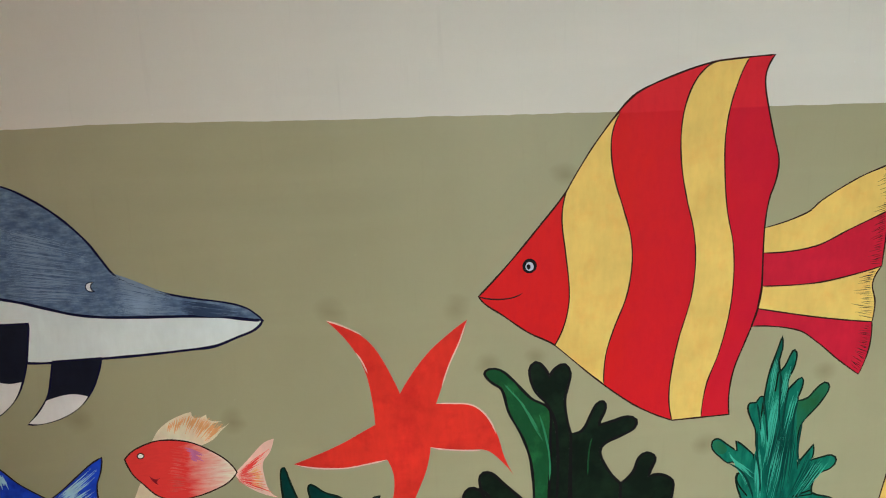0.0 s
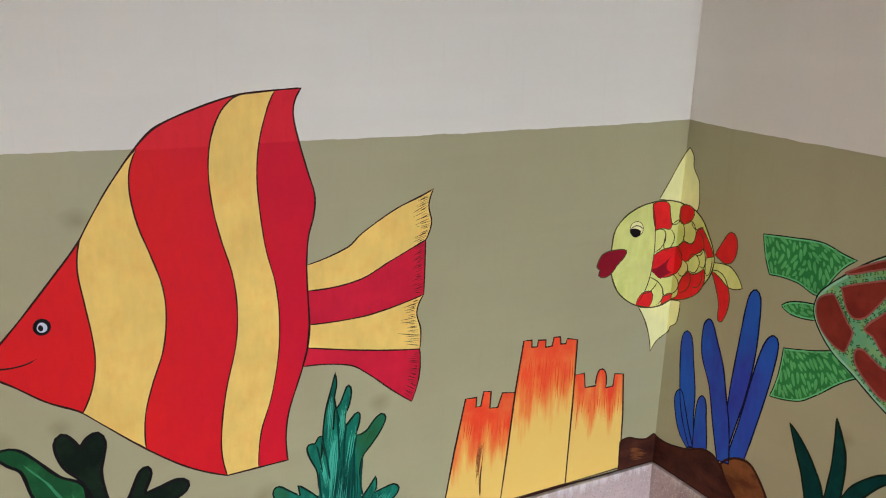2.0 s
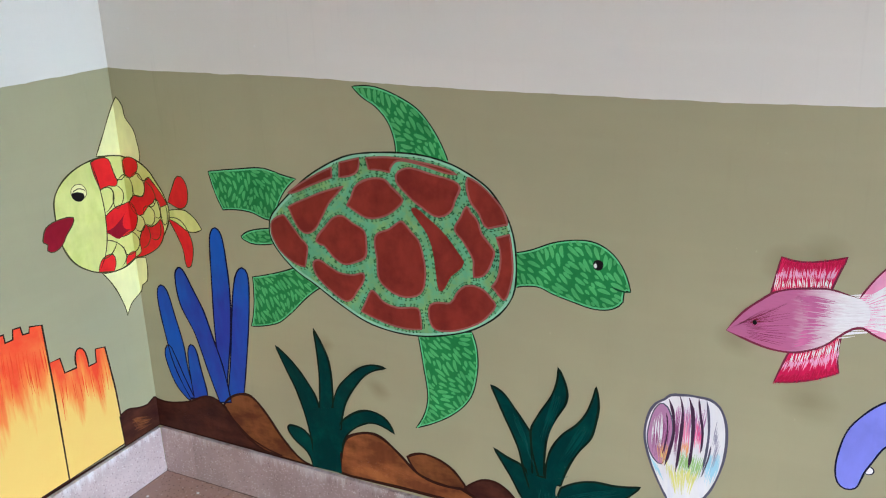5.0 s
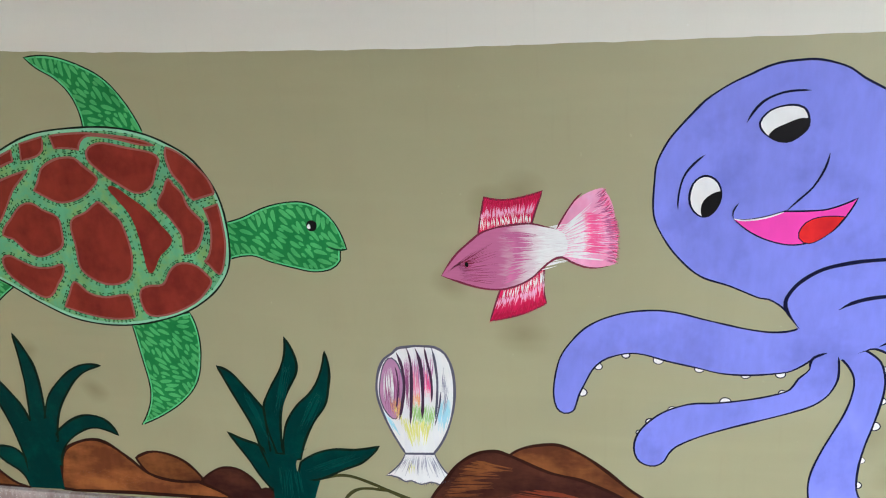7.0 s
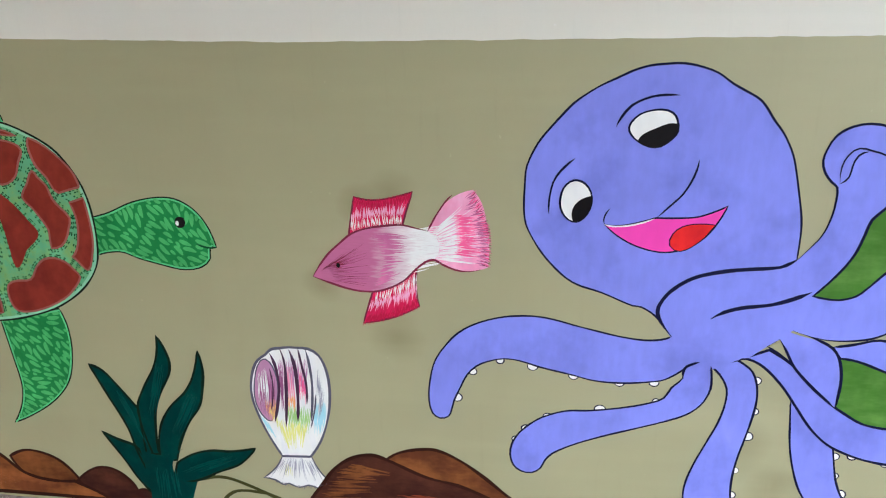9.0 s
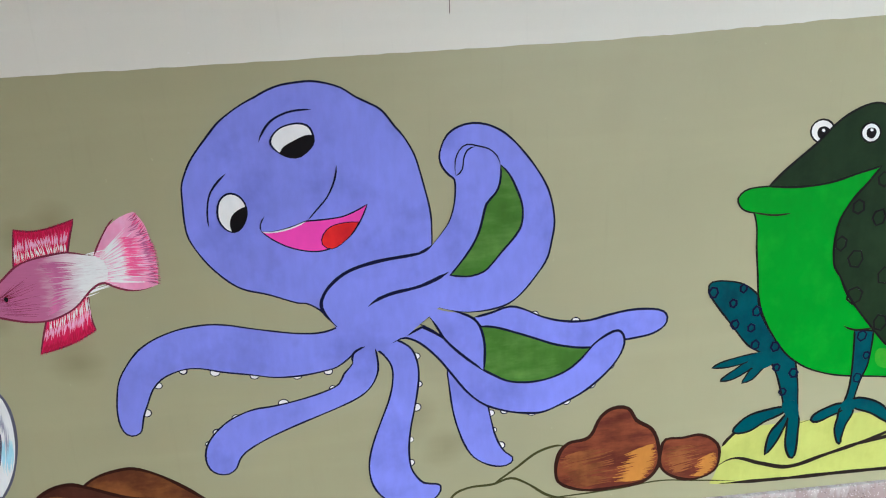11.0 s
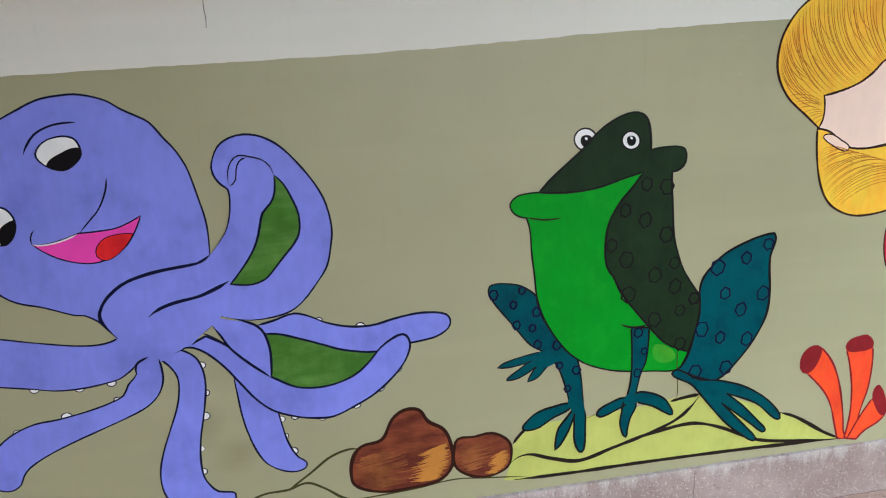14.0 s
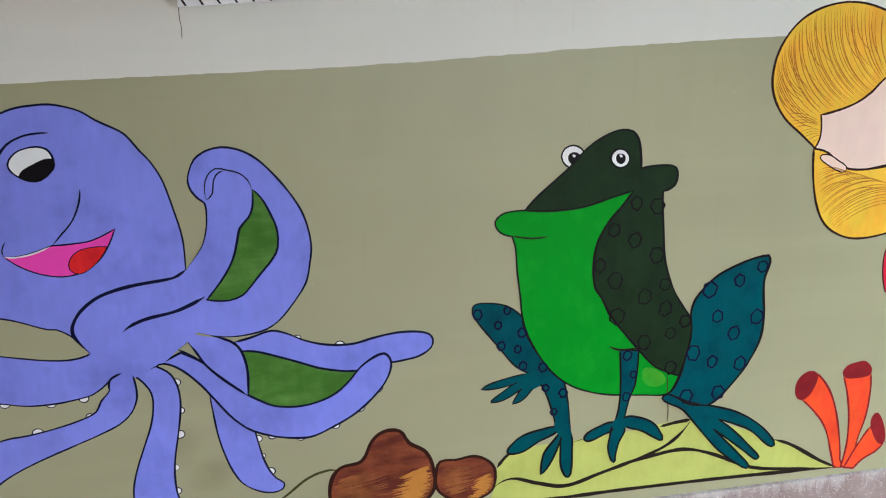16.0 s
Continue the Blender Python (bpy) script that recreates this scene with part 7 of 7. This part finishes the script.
fill(frog, "leg", petrol, 3, 4.3, [(331.6, 52.8, 1), (335.9, 52.3, 1), (335.9, 47.8), (335.4, 43.6), (334.4, 41.0), (333.4, 36.1, 1), (331.1, 35.4, 1), (331.9, 38.5), (332.1, 44.0)])
fill(frog, "toe", petrol, 4, 4.6, [(330.6, 35.3), (327.3, 34.5), (324.6, 33.1), (324.0, 31.7), (325.4, 31.2), (328.7, 32.5), (331.1, 33.7)])
fill(frog, "toe", petrol, 4, 4.6, [(330.7, 34.4), (330.1, 31.6), (329.7, 29.1), (330.3, 26.5), (331.3, 25.0), (331.5, 26.4), (332.2, 29.8), (333.5, 33.6)])
fill(frog, "toe", petrol, 4, 4.6, [(333.4, 36.1), (336.8, 35.8), (340.4, 33.9), (342.2, 31.4), (342.8, 29.3), (341.3, 29.9), (337.6, 32.3), (333.5, 34.1)])
fill(frog, "hind_leg", petrol, 4, 5.4, [(347.8, 59.4, 1), (348.4, 62.7), (350.6, 65.7), (353.7, 68.4), (358.9, 70.7), (362.8, 71.8), (365.2, 72.0, 1), (365.7, 70.5), (364.7, 66.7), (364.8, 63.0), (365.4, 57.7), (364.9, 52.1), (362.5, 46.7), (358.1, 40.8), (353.5, 37.0), (349.8, 37.9), (343.4, 40.9, 1), (345.4, 43.1), (347.1, 49.2), (348.1, 54.5)])
fill(frog, "hind_foot", petrol, 5, 4.5, [(343.4, 40.9), (342.2, 39.9), (343.5, 38.7), (347.2, 36.6), (350.1, 33.2), (353.3, 29.2), (357.1, 24.8), (361.9, 20.8), (364.6, 19.1), (365.0, 20.0), (362.5, 23.0), (358.4, 27.4), (355.2, 30.7, 1), (359.1, 27.6), (363.9, 23.6), (366.7, 21.3), (367.5, 21.8), (365.7, 24.1), (360.4, 29.7), (356.2, 33.1, 1), (361.1, 31.1), (364.8, 29.1), (369.7, 24.6), (371.2, 24.4), (370.2, 26.8), (366.1, 31.0), (360.8, 34.4), (356.3, 36.1), (353.5, 36.9), (349.1, 37.7)])
fill(frog, "eye", white, 5, 3.7, [(331.9, 95.5), (331.4, 94.1), (329.9, 93.6), (328.5, 94.3), (327.8, 95.7), (328.4, 97.1), (329.8, 97.6), (331.2, 96.9)])
fill(frog, "pupil", black, 6, 0.0, [(331.0, 95.5), (330.7, 94.7), (330.0, 94.4), (329.2, 94.8), (328.9, 95.6), (329.1, 96.4), (329.9, 96.6), (330.7, 96.3)])
fill(frog, "palm", petrol, 5, 0.0, [(316.9, 36.6), (318.4, 37.1), (320.0, 36.9), (320.8, 34.6), (320.8, 32.6), (318.9, 32.6), (317.4, 34.5)])
fill(frog, "palm", petrol, 5, 0.0, [(330.6, 35.2), (331.6, 36.1), (333.5, 36.0), (334.3, 34.8), (333.5, 33.5), (331.6, 33.3), (330.6, 34.0)])
fill(frog, "palm", petrol, 1.8, 0.0, [(310.5, 49.5), (312.4, 48.7), (314.0, 46.8), (312.4, 45.6), (309.7, 45.7), (308.2, 47.3)])
stroke(frog, "mouth_line", darkline, 4, 3.8, [(307.0, 80.7), (310.5, 79.9), (312.6, 79.8), (314.8, 80.0)])
stroke(frog, "belly_line", darkline, 4, 4.3, [(329.0, 54.0), (331.3, 52.9), (333.9, 52.8), (336.6, 53.2)])
fill(frog, "belly_patch", bellylime, 2.7, 0.0, [(337.0, 46.5), (337.7, 47.9), (340.2, 47.3), (342.3, 45.6), (342.7, 43.9), (340.7, 43.0), (337.9, 43.9)])
fill(frog, "glint", white, 7, 0.0, [(329.6, 96.3), (330.0, 96.4), (330.3, 96.0), (329.9, 95.8)])
fill(frog, "glint", white, 3, 0.0, [(319.6, 96.8), (320.0, 96.9), (320.3, 96.5), (319.9, 96.3)])
stroke(frog, "drip_line", oliveline, 4, 2.2, [(343.2, 46.1), (343.4, 40.0), (343.8, 36.8), (343.7, 33.6)])

headpiece = painting("painted_yellow_hair_shape", "plain yellow and pale shapes painted high on wall", umber)
fill(headpiece, "crown_shape", hairyellow, 2, 4.6, [(362.6, 108.1), (362.6, 113.8), (364.4, 118.3), (367.7, 122.1), (372.5, 124.5), (378.8, 125.3), (385.4, 123.9), (393.9, 119.7), (397.7, 112.5, 1), (392.6, 111.0, 1), (388.5, 109.6), (385.2, 106.5), (381.5, 104.3), (374.2, 102.4, 1), (374.6, 98.0), (373.6, 95.4, 1), (370.4, 98.2), (365.4, 102.7)])
fill(headpiece, "lower_shape", hairyellow, 2, 4.8, [(373.4, 95.2, 1), (376.8, 94.2), (380.6, 90.9), (386.1, 90.0), (394.2, 91.0, 1), (402.3, 83.9, 1), (401.8, 78.1), (393.7, 75.1), (385.4, 74.4), (379.6, 76.7), (376.4, 80.5), (374.3, 87.0)])
fill(headpiece, "pale_shape", skinpale, 1, 3.7, [(373.7, 102.6, 1), (381.5, 104.3), (388.5, 109.6), (395.2, 111.5, 1), (402.4, 91.6, 1), (392.8, 90.9), (386.1, 90.0), (382.0, 90.5), (376.9, 93.5), (373.9, 95.1), (373.4, 99.9)])
# the painted ear, as a plain peach oval
fill(headpiece, "ear_shape", skinpale, 3, 2.9, [(375.1, 93.1), (375.5, 93.8), (377.5, 93.6), (379.7, 92.2), (381.5, 91.0), (381.5, 89.9), (380.3, 89.8), (377.1, 91.5)])
fill(headpiece, "lower_patch", crimson, 1, 3.2, [(394.0, 71.4, 1), (393.7, 68.7), (394.1, 64.7), (395.2, 61.0, 1), (401.8, 59.2, 1), (400.0, 70.9, 1)])
strands(headpiece, strandbrown, 3, 1.35, 46, -0.13, [(363.2, 108.0), (363.1, 113.8), (365.6, 119.1), (370.1, 123.2), (375.1, 124.5), (380.1, 124.6)], [(374.1, 99.0), (373.6, 101.2), (374.6, 102.5), (380.2, 104.2), (384.5, 106.4), (387.6, 108.7)])
strands(headpiece, strandbrown, 3, 1.35, 14, -0.1, [(380.1, 124.6), (385.5, 123.3), (392.6, 119.7)], [(387.6, 108.7), (390.0, 110.2), (393.8, 111.3)])
strands(headpiece, strandbrown, 3, 1.35, 10, 0.1, [(365.3, 103.3), (368.9, 99.5), (373.3, 96.1)], [(373.7, 101.2), (374.3, 99.5), (374.4, 97.4)])
strands(headpiece, strandbrown, 3, 1.35, 24, 0.16, [(374.7, 90.7), (375.1, 86.9), (376.5, 81.8), (380.3, 77.0)], [(382.2, 88.7), (390.6, 87.0), (399.5, 83.5), (401.6, 79.4)])

tubecoral = painting("painted_tube_coral", "orange-red tube coral with dark openings painted on wall", maroon)
fill(tubecoral, "tube", orangered, 1, 4.5, [(380.2, 42.2, 1), (383.6, 38.2), (386.1, 32.8), (388.1, 25.1), (389.1, 18.5, 1), (390.0, 16.1, 1), (387.6, 16.4, 1), (386.4, 20.7), (384.6, 26.3), (382.3, 30.3), (377.3, 35.6, 1)])
fill(tubecoral, "tube", orangered, 2, 4.8, [(396.2, 26.4, 1), (400.3, 21.3, 1), (398.7, 19.6), (395.1, 17.6), (393.1, 15.5, 1), (390.5, 16.0, 1), (393.1, 21.4)])
fill(tubecoral, "tube", orangered, 1, 4.6, [(387.3, 40.7, 1), (394.4, 40.7, 1), (394.9, 36.3), (394.6, 29.6), (393.0, 22.2), (393.4, 15.8, 1), (389.5, 16.3, 1), (390.4, 22.5), (390.1, 29.4), (389.0, 35.4)])
fill(tubecoral, "opening", maroon, 3, 3.4, [(375.3, 38.4), (376.0, 41.2), (378.3, 42.7), (380.4, 41.9), (379.9, 38.6), (378.0, 35.9), (376.1, 36.1)])
fill(tubecoral, "opening", maroon, 3, 3.4, [(387.1, 41.5), (388.1, 43.1), (390.9, 43.8), (392.6, 43.8), (394.4, 41.7), (394.0, 40.3), (390.7, 39.9), (388.0, 40.2)])
fill(tubecoral, "opening", maroon, 3, 3.6, [(396.3, 27.1), (396.7, 29.3), (397.7, 29.8), (399.5, 26.8), (400.5, 22.8), (400.0, 21.3), (398.3, 22.6)])

discs(octopus, "sucker", white, 0.02, 0.78, [(191.6, 56.0), (197.7, 55.2), (205.3, 53.8), (213.7, 53.0), (219.9, 53.4), (186.4, 53.3), (183.3, 47.5), (220.5, 49.5), (210.4, 47.0), (200.7, 44.6), (196.6, 41.7), (194.6, 39.2), (237.9, 48.8), (237.2, 43.5), (235.4, 30.5), (235.6, 36.0), (237.7, 55.1), (278.2, 49.3), (274.1, 45.3), (268.9, 41.8), (261.5, 40.0), (255.7, 40.9), (262.2, 62.3), (270.7, 60.0), (252.7, 40.6), (253.2, 36.5), (254.6, 32.6)])
rings(frog, "spot", black, 4.5, 1.75, [(333.9, 85.8), (329.1, 80.4), (333.9, 77.8), (326.3, 72.7), (329.9, 69.1), (336.8, 64.8), (341.7, 61.6), (339.0, 74.1), (338.6, 85.0), (341.3, 67.3), (330.6, 60.8), (343.2, 55.7), (337.0, 54.1), (346.5, 58.3), (343.7, 47.4)])
rings(frog, "spot", navyline, 5.5, 1.7, [(358.8, 66.7), (354.1, 58.7), (358.4, 54.3), (353.7, 47.8), (349.0, 50.4), (363.7, 57.7), (360.5, 46.6), (355.7, 39.9), (348.0, 39.9), (364.0, 69.6), (351.9, 65.1)])
rings(frog, "spot", navyline, 5.6, 1.05, [(304.1, 61.2), (308.4, 55.3), (304.8, 56.4), (306.1, 64.4), (299.7, 64.0), (309.4, 59.0), (309.6, 51.2), (314.1, 50.5), (318.8, 43.9), (314.8, 45.5), (333.4, 51.3), (335.0, 46.6), (333.5, 41.3), (316.7, 39.5)])


# ---- a card with a barred border hung high on the east wall ----
def hung_card():
    root = tagged(new("wall_card"), "white card with black slanted bars along its border, hung on wall", "card")
    root.location = (-0.05, -2.46, 1.277)
    bm = bmesh.new()
    block(bm, (-0.008, -0.46, 0), (0.004, 0, 0.36))
    bmesh.ops.bevel(bm, geom=bm.edges[:], offset=0.0015, segments=1, affect="EDGES")
    link("panel", bm, card, root)
    for i in range(16):
        bm = bmesh.new()
        for v in block(bm, (-0.0095, -0.012 - i * 0.029 - 0.004, 0.002), (-0.0082, -0.012 - i * 0.029, 0.028)):
            v.co.y += 0.55 * (v.co.z - 0.002)
        link("border_bar", bm, black, root)
    bm = bmesh.new()
    line = [Vector((0.0, 0.0)), Vector((0.0008, -0.02)), Vector((-0.0006, -0.035)), Vector((0.001, -0.052))]
    for k, q in enumerate(line[:-1]):
        w = line[k + 1]
        for v in block(bm, (-0.0006, -0.0006, 0), (0.0006, 0.0006, 1)):
            f = w if v.co.z > 0.5 else q
            v.co = Vector((v.co.x - 0.006, v.co.y + f.x - 0.001, f.y))
    link("cord", bm, cord, root)
    for y in (-0.05, -0.41):
        bm = bmesh.new()
        bmesh.ops.create_cone(bm, cap_ends=True, segments=10, radius1=0.004, radius2=0.004, depth=0.05,
                              matrix=Matrix.Translation((0.026, y, 0.33)) @ Euler((0, radians(90), 0)).to_matrix().to_4x4())
        link("peg", bm, steel, root)
    root.rotation_euler = (radians(-2.0), 0, 0)


hung_card()


# ---- terrazzo skirting and floor, slab by slab ----
SK_H, SK_D, SLAB = 0.144, 0.012, 0.56


def slab_mesh(name, size, bevel, material):
    bm = bmesh.new()
    block(bm, (0, 0, 0), size)
    bmesh.ops.bevel(bm, geom=bm.edges[:], offset=bevel, segments=1, affect="EDGES")
    me = bpy.data.meshes.new(name)
    bm.to_mesh(me)
    bm.free()
    me.materials.append(material)
    return me


def skirting(name, cuts, place, stone):
    root = tagged(new(name), "speckled pale terrazzo skirting slabs along the wall", kind="structure")
    shared = {}
    for a, b in zip(cuts, cuts[1:]):
        key = round(b - a, 3)
        if key not in shared:
            shared[key] = slab_mesh("slab", (key - 0.0006, SK_D, SK_H), 0.0009, stone)
        ob = new("slab", shared[key])
        ob.parent = root
        ob.matrix_basis = place(a, b)


cuts_n = [0.012] + [0.543 + SLAB * k for k in range(8)]
cuts_e = [0.012, 0.13] + [0.13 + SLAB * k for k in range(1, 12)]
skirting("baseboard_north", cuts_n, lambda a, b: pose(-a, 0, 0, 0, 0, 180), skirting_stone)
skirting("baseboard_east", cuts_e, lambda a, b: pose(0, -b, 0, 0, 0, 90), skirting_darker)

TILE, GAP = 0.56, 0.0022
tile_mesh = slab_mesh("floor_tile", (TILE - GAP, TILE - GAP, 0.02), 0.0012, floor_stone)
xs = [-0.543 - TILE * k for k in range(8)]
ys = [-0.26 - TILE * k for k in range(12)]
edge_x = slab_mesh("floor_tile", (0.529, TILE - GAP, 0.02), 0.0012, floor_stone)
edge_y = slab_mesh("floor_tile", (TILE - GAP, 0.246, 0.02), 0.0012, floor_stone)
edge_xy = slab_mesh("floor_tile", (0.529, 0.246, 0.02), 0.0012, floor_stone)
rng = random.Random(4)
for i in range(-1, 8):
    for j in range(-1, 11):
        me = tile_mesh if i >= 0 and j >= 0 else edge_x if j >= 0 else edge_y if i >= 0 else edge_xy
        x = -0.543 if i < 0 else xs[i] - TILE
        y = -0.26 if j < 0 else ys[j] - TILE
        if x < -ROOM_W - T or y < -ROOM_L - T:
            continue
        ob = new("floor_tile", me)
        ob.parent = floor
        ob.location = (x + GAP, y + GAP, -0.02 + rng.uniform(-0.0006, 0.0006))


# dried drops and crumbs of white paint on the floor near the corner
bm = bmesh.new()
for k in range(26):
    x, y = -rng.uniform(0.03, 0.8), -rng.uniform(0.03, 0.9)
    r = rng.uniform(0.002, 0.006)
    made = bmesh.ops.create_icosphere(bm, subdivisions=1, radius=r)["verts"]
    for v in made:
        v.co = Vector((x + v.co.x * rng.uniform(0.8, 1.4), y + v.co.y * rng.uniform(0.8, 1.4), 0.0004 + max(v.co.z, 0) * 0.35))
tagged(link("paint_drops", bm, card), "dried white paint drops scattered on the terrazzo floor", "paint drops", kind="stuff")
